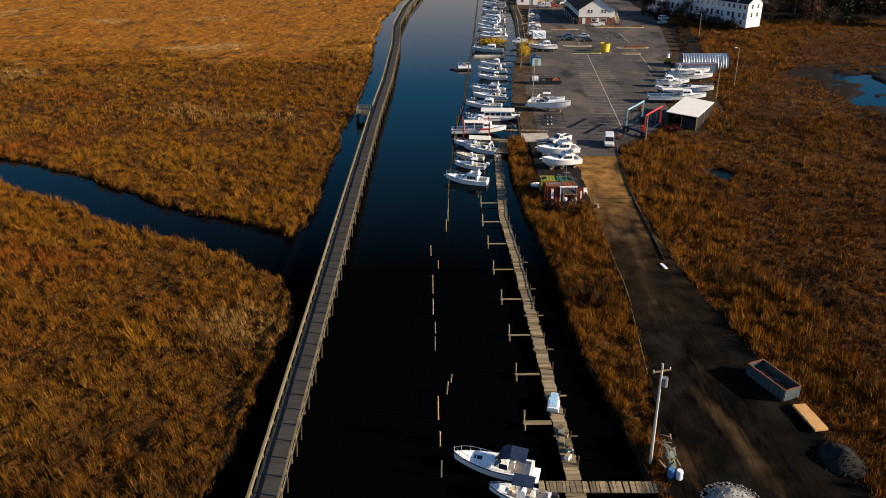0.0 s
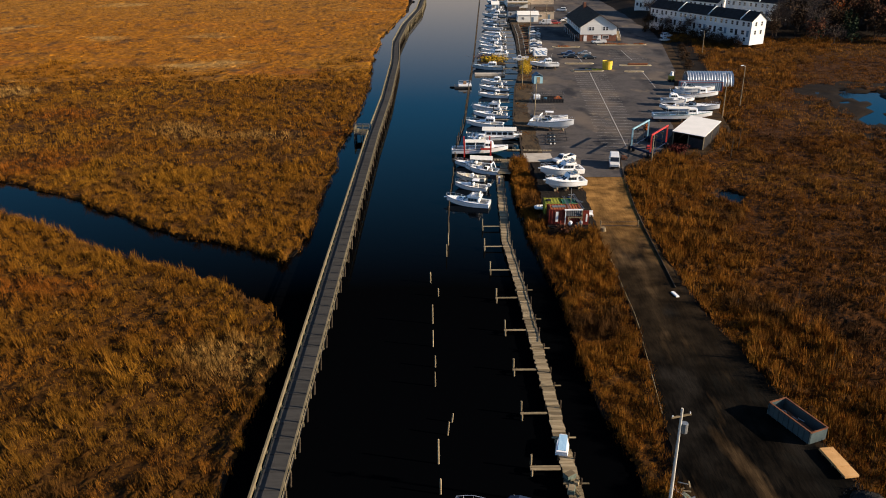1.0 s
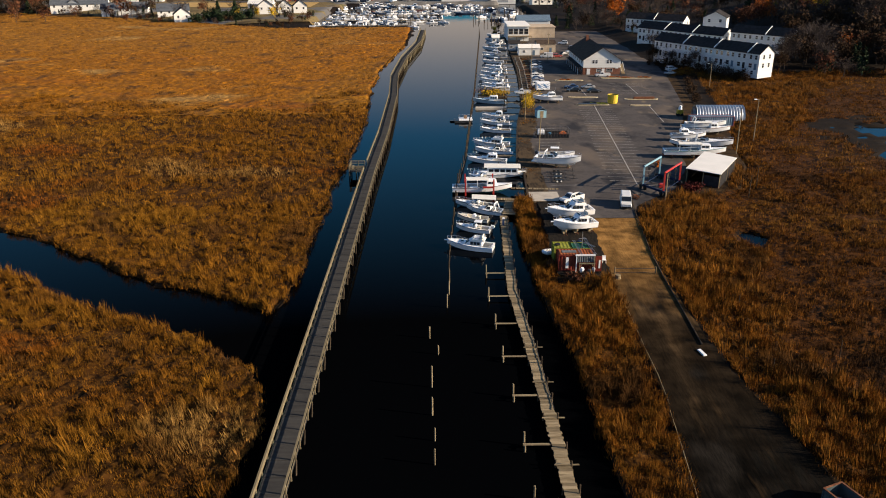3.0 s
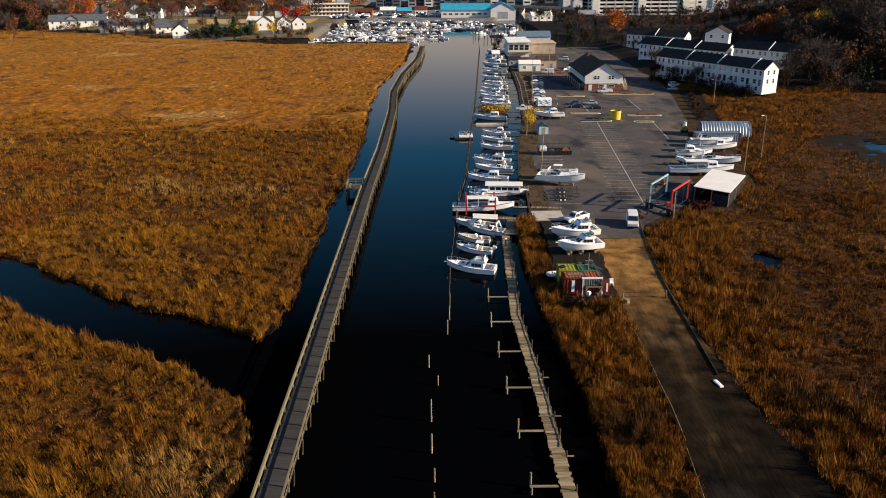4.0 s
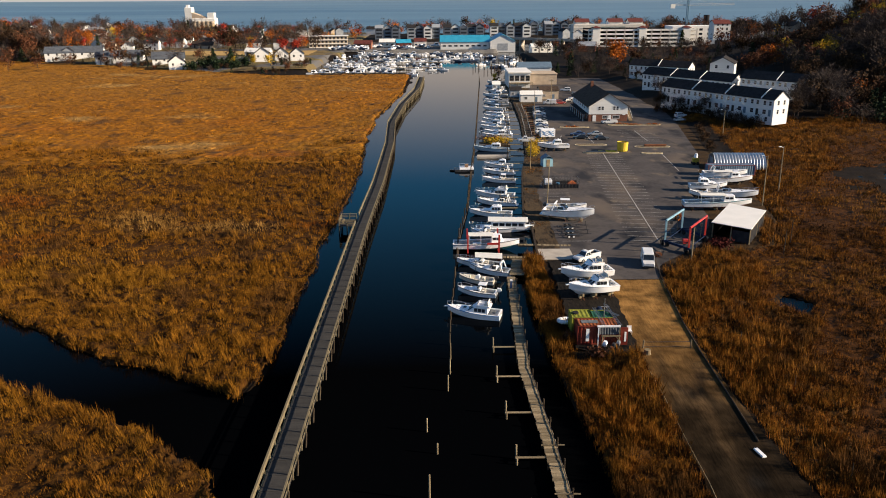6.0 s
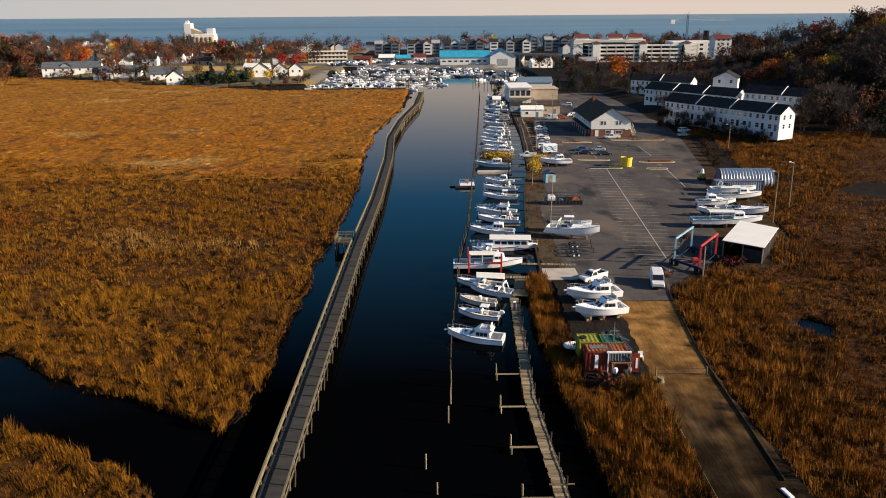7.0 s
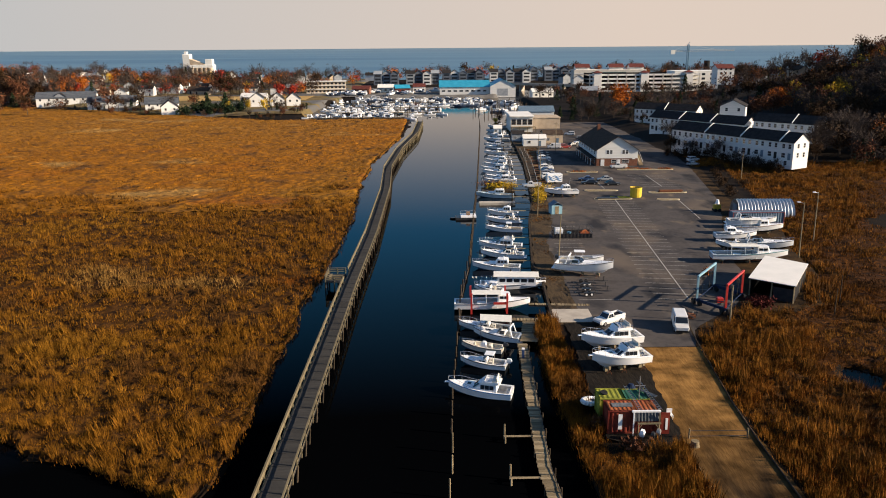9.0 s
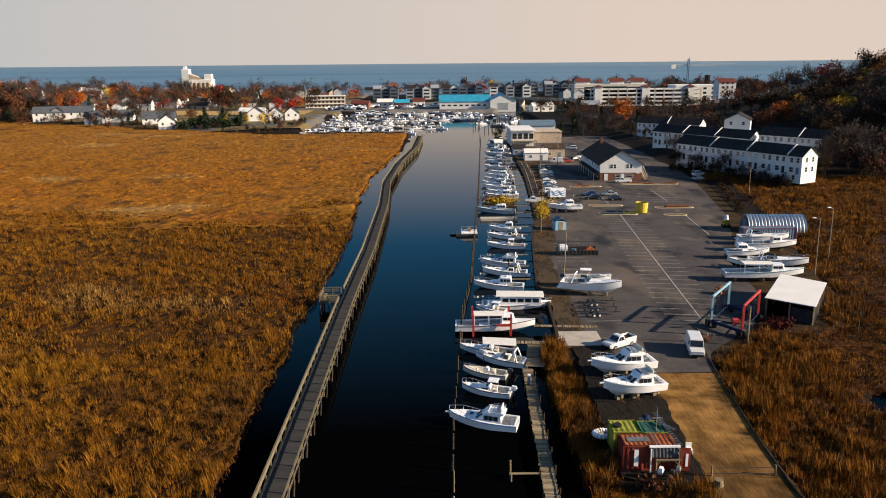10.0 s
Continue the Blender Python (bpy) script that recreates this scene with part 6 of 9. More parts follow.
# ---- sheds, containers ----
ROOFWHITE = mat("white_sheet_roof", (0.76, 0.74, 0.68), (0.84, 0.81, 0.75), 2.5, 0.6, fine=0.3)
SHEDDARK = mat("dark_cladding", (0.014, 0.014, 0.016), (0.030, 0.028, 0.028), 1.0, 0.8, bump=0.2, bump_scale=0.1)
can = thing("open_shed", "open dark-sided shed under a flat cream roof", "shed")
A, Bc, C, D = (49.0, 164.4), (54.5, 159.7), (61.6, 170.9), (56.6, 176.4)
part("roof", Shape().add([(*A, 4.0), (*Bc, 4.0), (*C, 4.3), (*D, 4.3), (*A, 3.82), (*Bc, 3.82), (*C, 4.12), (*D, 4.12)],
                         [(0, 1, 2, 3), (7, 6, 5, 4), (0, 4, 5, 1), (1, 5, 6, 2), (2, 6, 7, 3), (3, 7, 4, 0)]), ROOFWHITE, can)
inner = lambda p: (p[0] + (55.4 - p[0]) * 0.07, p[1] + (167.8 - p[1]) * 0.07)
qs = [inner(p) for p in (A, Bc, C, D)]
for x, y in qs + [((qs[0][0] + qs[1][0]) / 2, (qs[0][1] + qs[1][1]) / 2), ((qs[1][0] + qs[2][0]) / 2, (qs[1][1] + qs[2][1]) / 2)]:
    part("post", Shape().box(x - 0.09, x + 0.09, y - 0.09, y + 0.09, 1.0, 3.84), OLDWOOD, can)
for (xa, ya), (xb, yb), z1 in ((qs[2], qs[3], 3.9), (qs[3], qs[0], 3.8), (qs[1], qs[2], 3.85)):
    d = Vector((xb - xa, yb - ya))
    part("wall", Shape().box(0.12, d.length - 0.12, -0.05, 0.05, 1.0, z1, pose(xa, ya, 0, 0, 0, math.degrees(math.atan2(d.y, d.x)))), SHEDDARK, can)
part("gate", Shape().box(0.15, 3.1, -0.04, 0.04, 1.05, 3.2, pose(*qs[1], 0, 0, 0, math.degrees(math.atan2(qs[0][1] - qs[1][1], qs[0][0] - qs[1][0])))), BLACKPAINT, can)
part("gutter", Shape().path([(*A, 3.86), (*Bc, 3.86), (*C, 4.16)], 0.06), DARKWOOD, can)


def container(x0, x1, y0, y1, h, material, label, frame_m=None, doors=None):
    """A corrugated steel container."""
    c = thing("shipping_container", label, "container")
    z0, z1 = 1.05, 1.0 + h
    for (xa, ya, xb, yb) in ((x0, y0, x1, y0), (x1, y1, x0, y1), (x0, y1, x0, y0), (x1, y0, x1, y1)):
        d = Vector((xb - xa, yb - ya))
        n = int(d.length / 0.14)
        t = d.normalized()
        out = Vector((t.y, -t.x))
        line = []
        for i in range(n + 1):
            o = 0.05 if i % 4 in (1, 2) else 0.0
            line.append((xa + d.x * i / n - out.x * o, ya + d.y * i / n - out.y * o))
        part("side_panel", Shape().loft([[(x, y, z0) for x, y in line], [(x, y, z1) for x, y in line]], False, False), material, c)
    n = int((x1 - x0) / 0.16)
    prof = [(x0 + (x1 - x0) * i / n, z1 - 0.04 - (0.04 if i % 4 in (1, 2) else 0)) for i in range(n + 1)]
    part("roof_panel", Shape().loft([[(x, y0 + 0.06, z) for x, z in prof], [(x, y1 - 0.06, z) for x, z in prof]], False, False), material, c)
    fr = frame_m or material
    for x in (x0, x1):
        for y in (y0, y1):
            part("corner_post", Shape().box(x - 0.08, x + 0.08, y - 0.08, y + 0.08, 1.0, z1 + 0.02), fr, c)
    for y in (y0, y1):
        part("top_rail", Shape().box(x0, x1, y - 0.06, y + 0.06, z1 - 0.1, z1 + 0.015), fr, c)
        part("bottom_rail", Shape().box(x0, x1, y - 0.06, y + 0.06, 1.0, 1.16), fr, c)
    return c


RUSTRED = mat("rusty_red_container", (0.14, 0.022, 0.016), (0.22, 0.05, 0.03), 1.2, 0.7, bump=0.2, bump_scale=0.15, fine=0.5)
ORANGETOP = mat("rusted_orange_roof", (0.20, 0.055, 0.022), (0.36, 0.115, 0.045), 0.9, 0.8, fine=0.6)
OLIVE = mat("olive_yellow_paint", (0.17, 0.18, 0.025), (0.30, 0.30, 0.05), 1.2, 0.7, fine=0.5)
GREENPAINT = mat("dark_green_paint", (0.02, 0.09, 0.06), (0.04, 0.13, 0.085), 1.0, 0.7, fine=0.5)
BLUEGREY = mat("blue_grey_container", (0.09, 0.14, 0.19), (0.13, 0.19, 0.25), 1.4, 0.65, fine=0.5)
rc = container(17.1, 23.5, 119.8, 122.2, 2.55, RUSTRED, "rusty dark red shipping container with an orange roof")
part("roof_sheet", Shape().loft([[(17.25 + 6.1 * i / 44, 119.95, 3.56 + (0.04 if i % 4 in (1, 2) else 0)) for i in range(45)], [(17.25 + 6.1 * i / 44, 122.05, 3.56 + (0.04 if i % 4 in (1, 2) else 0)) for i in range(45)]], False, False), ORANGETOP, rc, "rusted orange roof ribs")
part("tarp", Shape().box(17.8, 20.4, 120.6, 121.5, 3.62, 3.65), mat("grey_tarp", (0.10, 0.11, 0.12), (0.16, 0.17, 0.18), 0.6, 0.8, bump=0.4, bump_scale=0.2), rc)
part("white_patch", Shape().box(18.35, 18.85, 119.70, 119.76, 1.5, 3.2), GEL, rc)
part("open_door", Shape().box(23.6, 24.75, 119.4, 119.5, 1.1, 3.5, c=0.01), RUSTRED, rc)
part("door_patch", Shape().box(24.2, 24.5, 119.36, 119.40, 1.6, 2.9), GEL, rc)
lean = thing("lean_to", "dark corrugated lean-to front with pale trim", "shed")
GREYSHEET = mat("grey_sheet_metal", (0.035, 0.040, 0.048), (0.075, 0.08, 0.09), 0.8, 0.55, metal=0.3)
part("sheet", Shape().loft([[(20.2 + 3.3 * i / 32, 119.35 - (0.06 if i % 4 in (1, 2) else 0), 2.6) for i in range(33)], [(20.2 + 3.3 * i / 32, 119.62 - (0.06 if i % 4 in (1, 2) else 0), 3.5) for i in range(33)]], False, False), GREYSHEET, lean)
part("ridge_trim", Shape().box(20.0, 23.6, 119.5, 119.75, 3.5, 3.68, c=0.03), GEL, lean)
for x in (20.15, 23.4):
    part("post", Shape().box(x - 0.07, x + 0.07, 119.2, 119.35, 1.0, 3.5), GEL if x < 21 else OLDWOOD, lean)
part("lintel", Shape().box(20.6, 23.5, 118.9, 119.05, 2.45, 2.6), OLDWOOD, lean)
for x in (20.7, 23.3):
    part("prop", Shape().tube((x, 118.98, 1.0), (x, 118.98, 2.5), 0.06, n=5), OLDWOOD, lean)
    part("brace", Shape().tube((x, 118.98, 1.9), (x + (0.5 if x < 22 else -0.5), 118.98, 2.48), 0.04, n=5), OLDWOOD, lean)
gc = container(16.8, 20.0, 122.8, 125.3, 2.5, OLIVE, "olive yellow steel container with a ribbed roof")
gg = container(20.2, 23.2, 122.8, 125.3, 2.4, GREENPAINT, "dark green steel container beside a yellow one", OLIVE)
part("tyre", Shape().tube((17.6, 124.2, 3.50), (17.6, 124.2, 3.62), 0.5, n=14), TYRE, gc)
lad = thing("ladder", "long pale aluminium ladders leaning over the containers", "ladder")
for a, b in (((20.6, 125.5, 3.7), (20.9, 119.8, 3.72)), ((22.6, 126.3, 3.9), (23.4, 119.7, 3.7))):
    for o in (0, 0.42):
        part("rail", Shape().tube((a[0] + o, a[1], a[2]), (b[0] + o, b[1], b[2]), 0.04, n=5), STEEL, lad)
    for i in range(14):
        t = (i + 0.5) / 14
        q = [a[j] + (b[j] - a[j]) * t for j in range(3)]
        part("rung", Shape().tube((q[0], q[1], q[2]), (q[0] + 0.42, q[1], q[2]), 0.022, n=4), STEEL, lad)
mast = solo("mast", Shape().tube((20.9, 122.5, 1.0), (20.9, 122.5, 6.2), 0.06, 0.04).tube((20.4, 122.5, 5.1), (21.5, 122.5, 5.1), 0.04), STEEL, "pale mast with a crossarm standing by the containers", "mast")
solo("broken_board", Shape().box(-0.25, 0.25, -1.2, 1.2, 3.55, 3.6, pose(22.2, 124.0, 0, 0, 0, 35)), GREYSHEET, "grey board lying on the green container", "board")
ch = thing("chair", "pale plastic patio chair beside the containers", "chair", pose(24.5, 123.0, 1.02))
part("seat", Shape().box(-0.3, 0.3, -0.3, 0.3, 0.42, 0.47), GEL, ch)
part("backrest", Shape().box(-0.3, 0.3, 0.26, 0.32, 0.47, 1.0), GEL, ch)
for x in (-0.26, 0.26):
    for y in (-0.26, 0.26):
        part("leg", Shape().tube((x, y, 0), (x, y, 0.42), 0.03, n=4), GEL, ch)
for t_ in (rc, lean, gc, gg, lad):
    t_.matrix_basis = pose(17.1, 0, 0) @ Matrix.Diagonal((0.82, 1, 1, 1)) @ pose(-17.1, 0, 0)
# engines, drums and scrap around the containers
for x, y, s, mt, lb in ((21.3, 118.3, 0.8, GEL, "old white outboard engine standing on the ground"), (22.3, 118.0, 0.7, BLACKGEAR, "old black engine on the ground"),
                        (23.0, 118.5, 0.75, RIM, "old grey engine block on the ground"), (21.9, 117.2, 0.6, RUST, "rusty engine part on the ground")):
    e = thing("scrap_engine", lb, "engine", pose(x - 1.0, y, 1.0, 0, 0, random.uniform(0, 90)), group="scrap engines")
    part("cowl", Shape().loft([[(-0.3 * s, -0.25 * s, 0.5), (0.3 * s, -0.25 * s, 0.5), (0.3 * s, 0.25 * s, 0.5), (-0.3 * s, 0.25 * s, 0.5)],
                               [(-0.42 * s, -0.3 * s, 0.8), (0.42 * s, -0.3 * s, 0.8), (0.42 * s, 0.3 * s, 0.8), (-0.42 * s, 0.3 * s, 0.8)],
                               [(-0.3 * s, -0.2 * s, 1.2 * s + 0.2), (0.3 * s, -0.2 * s, 1.2 * s + 0.2), (0.3 * s, 0.2 * s, 1.2 * s + 0.2), (-0.3 * s, 0.2 * s, 1.2 * s + 0.2)]]), mt, e)
    part("leg", Shape().box(-0.1, 0.1, -0.08, 0.08, 0, 0.52), BLACKGEAR, e)
skf = thing("tender", "small round white inflatable tender lying ashore", "boat", pose(16.6, 126.6, 1.0, 0, 12, 60))
ringp = [(1.0 * math.cos(a) * 1.4, 0.85 * math.sin(a), 0.35) for a in np.linspace(0, math.tau, 19)]
part("tube", Shape().path(ringp, 0.26, 8), GEL, skf, smooth=True)
part("floor", Shape().box(-0.9, 0.9, -0.55, 0.55, 0.15, 0.25), NONSKID, skf)
cl = thing("tarped_engine", "outboard engine wrapped in a dark tarpaulin ashore", "engine", pose(21.6, 128.6, 1.0))
part("tarp", Shape().loft([[(0.75 * math.cos(a), 0.6 * math.sin(a), 0) for a in np.linspace(0, math.tau, 10)[:-1]], [(0.6 * math.cos(a), 0.55 * math.sin(a), 0.9) for a in np.linspace(0, math.tau, 10)[:-1]],
                           [(0.25 * math.cos(a), 0.2 * math.sin(a), 1.5) for a in np.linspace(0, math.tau, 10)[:-1]]]), NAVY, cl)
# Quonset hut and blue container
ZINC = mat("corrugated_zinc", (0.42, 0.46, 0.50), (0.55, 0.58, 0.60), 1.0, 0.4, metal=0.55, fine=0.4)
qh = thing("quonset_hut", "ribbed grey metal Quonset hut", "hut", pose(76.0, 224.6, 1.0, 0, 0, -3) @ Matrix.Diagonal((1, 1, 0.84, 1)))
arc = []
for i in range(137):
    r = 3.35 + 0.17 * math.cos(i * math.tau / 8)
    arc.append([(-6.4 + 12.8 * i / 136, -r * math.cos(a), r * math.sin(a) * 1.25) for a in np.linspace(0, math.pi, 15)])
part("shell", Shape().loft(arc, False, False), ZINC, qh, smooth=True)
for px in (-6.35, 6.35):
    part("end_wall", Shape().add([(px, -3.25 * math.cos(a), 3.25 * math.sin(a) * 1.25) for a in np.linspace(0, math.pi, 15)], [tuple(range(15))]), GREYSHEET, qh)
part("door", Shape().box(-6.46, -6.38, -1.4, 1.4, 0, 3.0), BLUEGREY, qh)
bc = container(65.4, 76.8, 214.6, 217.2, 2.6, BLUEGREY, "long blue-grey shipping container with red top rail", mat("red_rail", (0.24, 0.05, 0.05), None, 1, 0.6))
sl = thing("satellite_dish", "yellow and white machine beside the hut", "machine", pose(66.5, 228.0, 1.0))
part("body", Shape().box(-0.8, 0.8, -0.6, 0.6, 0.4, 1.8, c=0.15), mat("yellow_machine", (0.55, 0.35, 0.03), None, 1, 0.5), sl)
part("hood", Shape().tube((0, 0, 1.8), (0.1, 0, 2.9), 0.55, 0.3, 10), GEL, sl)
for px in (-0.5, 0.5):
    part("wheel", Shape().tube((px, -0.75, 0.4), (px, 0.75, 0.4), 0.4, n=12), TYRE, sl)
# fenced refuse cage, hut, yellow skip, box trailer
cage = thing("refuse_cage", "black mesh cage filled with rusty drums and leaves", "cage", pose(27.6, 204.2, 1.02))
for x in np.linspace(-4.1, 4.1, 12):
    for y in (-1.5, 1.5):
        part("bar", Shape().tube((x, y, 0), (x, y, 2.2), 0.03, n=4), BLACKGEAR, cage)
for y in (-1.5, 1.5):
    for z in (0.1, 1.1, 2.2):
        part("rail", Shape().box(-4.1, 4.1, y - 0.025, y + 0.025, z - 0.03, z + 0.03), BLACKGEAR, cage)
for x in (-4.1, 4.1):
    for z in (0.1, 1.1, 2.2):
        part("rail", Shape().box(x - 0.025, x + 0.025, -1.5, 1.5, z - 0.03, z + 0.03), BLACKGEAR, cage)
part("side_panel", Shape().box(-4.0, 4.0, 1.36, 1.42, 0.05, 1.2), BLACKPAINT, cage)
part("side_panel", Shape().box(-4.0, 4.0, -1.42, -1.36, 0.05, 0.95), BLACKPAINT, cage)
solo("white_bin", Shape().box(24.0, 25.6, 203.3, 205.0, 1.02, 2.9, c=0.1), GEL, "white plastic bin in the refuse cage", "bin")
solo("rust_heap", Shape().loft([[(28.9, 203.2, 1.02), (31.4, 203.2, 1.02), (31.4, 205.3, 1.02), (28.9, 205.3, 1.02)], [(29.2, 203.4, 1.9), (31.2, 203.3, 2.1), (31.1, 205.0, 1.9), (29.4, 205.0, 2.1)], [(29.8, 203.9, 2.5), (30.6, 203.8, 2.4), (30.5, 204.5, 2.5), (30.0, 204.6, 2.3)]]), ORANGETOP, "heap of rust-orange scrap in the cage", "scrap")
solo("blue_drum", Shape().tube((27.0, 204.2, 1.02), (27.0, 204.2, 2.1), 0.45, n=12), BLUEPAINT, "dark blue drum in the refuse cage", "drum")
hut = thing("tool_hut", "small pale blue tool hut with a gabled roof", "hut", pose(27.6, 227.6, 1.02, 0, 0, 10))
part("wall", Shape().loft([[(-1.3, -1.2, 0), (1.3, -1.2, 0), (1.3, 1.2, 0), (-1.3, 1.2, 0)], [(-1.3, -1.2, 2.1), (1.3, -1.2, 2.1), (1.3, 1.2, 2.1), (-1.3, 1.2, 2.1)]]), mat("pale_blue_boards", (0.20, 0.36, 0.44), (0.26, 0.42, 0.5), 1.0, 0.7), hut)
part("roof", Shape().loft([[(-1.5, -1.4, 2.05), (0, -1.4, 3.0), (1.5, -1.4, 2.05), (0, -1.4, 2.85)], [(-1.5, 1.4, 2.05), (0, 1.4, 3.0), (1.5, 1.4, 2.05), (0, 1.4, 2.85)]]), BLUEGREY, hut)
part("door", Shape().box(-0.45, 0.45, -1.26, -1.2, 0.05, 1.9), OLDWOOD, hut)
YELLOW = mat("yellow_bin", (0.62, 0.42, 0.02), (0.72, 0.50, 0.04), 0.8, 0.6)
sk2 = thing("yellow_skip", "tall yellow waste bin on a kerb island", "bin", pose(51.6, 246.4, 1.12))
part("bin", Shape().loft([[(1.45 * math.cos(a), 1.2 * math.sin(a), 0) for a in np.linspace(0, math.tau, 17)[:-1]], [(1.6 * math.cos(a), 1.35 * math.sin(a), 2.6) for a in np.linspace(0, math.tau, 17)[:-1]]], caps=False), YELLOW, sk2)
for z in (0.5, 1.3, 2.1):
    part("band", Shape().loft([[((1.5 + z * 0.06) * math.cos(a), (1.25 + z * 0.06) * math.sin(a), z + dz_) for a in np.linspace(0, math.tau, 17)[:-1]] for dz_ in (-0.06, 0.06)], caps=False), YELLOW, sk2)
part("waste", Shape().add([(1.5 * math.cos(a), 1.25 * math.sin(a), 2.3) for a in np.linspace(0, math.tau, 17)[:-1]], [tuple(range(16))]), SOIL, sk2)
for x in (44.4, 46.4, 47.8):
    pl = solo("yellow_ramp", Shape().add([(x, 245.6, 1.14), (x + 1.5, 244.0, 1.14), (x + 1.9, 244.3, 1.5), (x + 0.4, 245.9, 1.5)], [(0, 1, 2, 3), (3, 2, 1, 0)]), YELLOW, "yellow steel plate leaning on the island", "plate")
solo("scrap_pile", Shape().box(41.0, 46.5, 243.7, 244.9, 1.12, 1.5, c=0.12), BLACKGEAR, "dark heap of pipes on a kerb island", "scrap")
logs = thing("log_stack", "stack of brown logs on a kerb island", "logs", pose(62.5, 252.6, 1.13))
for i in range(7):
    part("log", Shape().tube((-3.0 + random.uniform(-0.3, 0.3), -0.5 + 0.33 * (i % 4), 0.18 + 0.3 * (i // 4)), (3.0 + random.uniform(-0.4, 0.4), -0.5 + 0.33 * (i % 4), 0.18 + 0.3 * (i // 4)), 0.18, n=7), RUST, logs)
bx = thing("box_trailer", "white box trailer with blue wave stripes", "trailer", pose(33.2, 268.2, 1.02, 0, 0, 6))
part("box", Shape().box(-2.2, 2.2, -1.1, 1.1, 0.55, 2.9, c=0.05), GEL, bx)
for i in range(3):
    part("wave_stripe", Shape().path([(-1.9 + 0.35 * k, -1.12, 1.2 + 0.5 * i + 0.22 * math.sin(k * 1.1 + i)) for k in range(12)], 0.09, 4), BLUECANVAS, bx)
for sg in (-1, 1):
    part("wheel", Shape().tube((0, sg * 0.95, 0.35), (0, sg * 1.15, 0.35), 0.35, n=12), TYRE, bx)
engp = thing("engine_stand", "black engine hoist parts beside the travel lift", "machine", pose(36.8, 154.2, 1.02))
for k in range(5):
    part("frame_bar", Shape().tube((random.uniform(-1, 1), random.uniform(-0.8, 0.8), 0.1), (random.uniform(-1, 1), random.uniform(-0.8, 0.8), 0.9), 0.09, n=5), BLACKGEAR, engp)
part("block", Shape().box(-0.6, 0.5, -0.5, 0.5, 0, 0.7, c=0.1), RUST, engp)


# ---- poles ----
def pole(x, y, h, label, arm=True, lamp=False, z=1.0, r=0.13, material=OLDWOOD, drum=False):
    p = thing("utility_pole", label, "pole", pose(x, y, z, random.uniform(-1, 1), random.uniform(-1, 1), random.uniform(-20, 20)), group="poles")
    part("shaft", Shape().tube((0, 0, -0.3), (0, 0, h), r, r * 0.65, 8), material, p)
    if arm:
        part("cross_arm", Shape().box(-0.9, 0.9, -0.06, 0.06, h - 0.8, h - 0.66), OLDWOOD, p)
        for px in (-0.8, 0.0, 0.8):
            part("insulator", Shape().tube((px, 0, h - 0.66), (px, 0, h - 0.5), 0.05, n=6), GEL, p)
    if lamp:
        part("lamp_arm", Shape().tube((0, 0, h - 0.3), (-0.8, 0, h), 0.04, n=5), STEEL, p)
        part("lamp_head", Shape().box(-1.3, -0.7, -0.14, 0.14, h - 0.06, h + 0.08, c=0.03), GEL, p)
    if drum:
        part("transformer", Shape().tube((0.42, 0, h - 2.4), (0.42, 0, h - 1.5), 0.28, n=10), STEEL, p)
    return p


pole(22.3, 187.5, 8.4, "weathered timber utility pole beside the bulkhead", arm=False)
pole(22.9, 224.2, 8.1, "weathered timber utility pole beside the boat slips", arm=False)
pole(30.2, 276, 8.0, "timber utility pole near the parked cars", arm=False)
pole(35.6, 322, 8.5, "timber utility pole near the parked cars", arm=False)
pole(44.0, 338, 11.0, "tall timber utility pole with a crossarm")
pole(67.5, 186.6, 10.6, "lamp pole behind the stored boats", arm=False, lamp=True)
pole(76.5, 199.8, 10.0, "lamp pole behind the stored boats", arm=False, lamp=True)
pole(88.9, 271, 8.5, "lamp pole among the reeds", arm=False, lamp=True, z=0.5)
pole(95.5, 324, 9.0, "lamp pole at the edge of the car park", arm=False, lamp=True)
pole(41.8, 152.2, 5.6, "plain timber pole beside the travel lift", arm=False)
pole(59.2, 156.5, 4.2, "short dark post in the reeds", arm=False, z=0.5, r=0.1, material=DARKWOOD)
pole(62.5, 161.5, 4.6, "short dark post in the reeds", arm=False, z=0.5, r=0.1, material=DARKWOOD)
pole(19.0, 55.5, 10.5, "pale utility pole with a transformer beside the track", arm=True, drum=True, material=mat("bleached_pole", (0.44, 0.41, 0.36), (0.54, 0.5, 0.44), 1, 0.8), r=0.15)
for x, y in ((37.4, 91), (44.0, 79), (39.6, 108), (47.0, 95), (38.0, 120)):
    pole(x, y, 2.2, "thin dark fence post standing in the marsh grass", arm=False, z=0.4, r=0.06, material=DARKWOOD)

# ---- along the track ----
dm = pose(34.6, 66.9, 1.02, 0, 0, 22) @ Matrix.Diagonal((0.92, 0.78, 0.95, 1))
dump = thing("roll_off_dumpster", "open dark teal-grey roll-off dumpster with rusty rim", "dumpster", dm)
TEALSTEEL = mat("teal_grey_steel", (0.030, 0.050, 0.056), (0.055, 0.080, 0.084), 1.2, 0.65, bump=0.2, bump_scale=0.1, fine=0.5)
for sg in (-1, 1):
    part("side_wall", Shape().box(sg * 1.12 - 0.05, sg * 1.12 + 0.05, -3.4, 3.4, 0.15, 1.5), TEALSTEEL, dump)
    for i in range(9):
        part("rib", Shape().box(sg * 1.21 - 0.04, sg * 1.21 + 0.04, -3.3 + i * 0.82, -3.18 + i * 0.82, 0.15, 1.45), TEALSTEEL, dump)
    part("top_rail", Shape().box(sg * 1.12 - 0.09, sg * 1.12 + 0.09, -3.45, 3.45, 1.5, 1.6), RUST, dump)
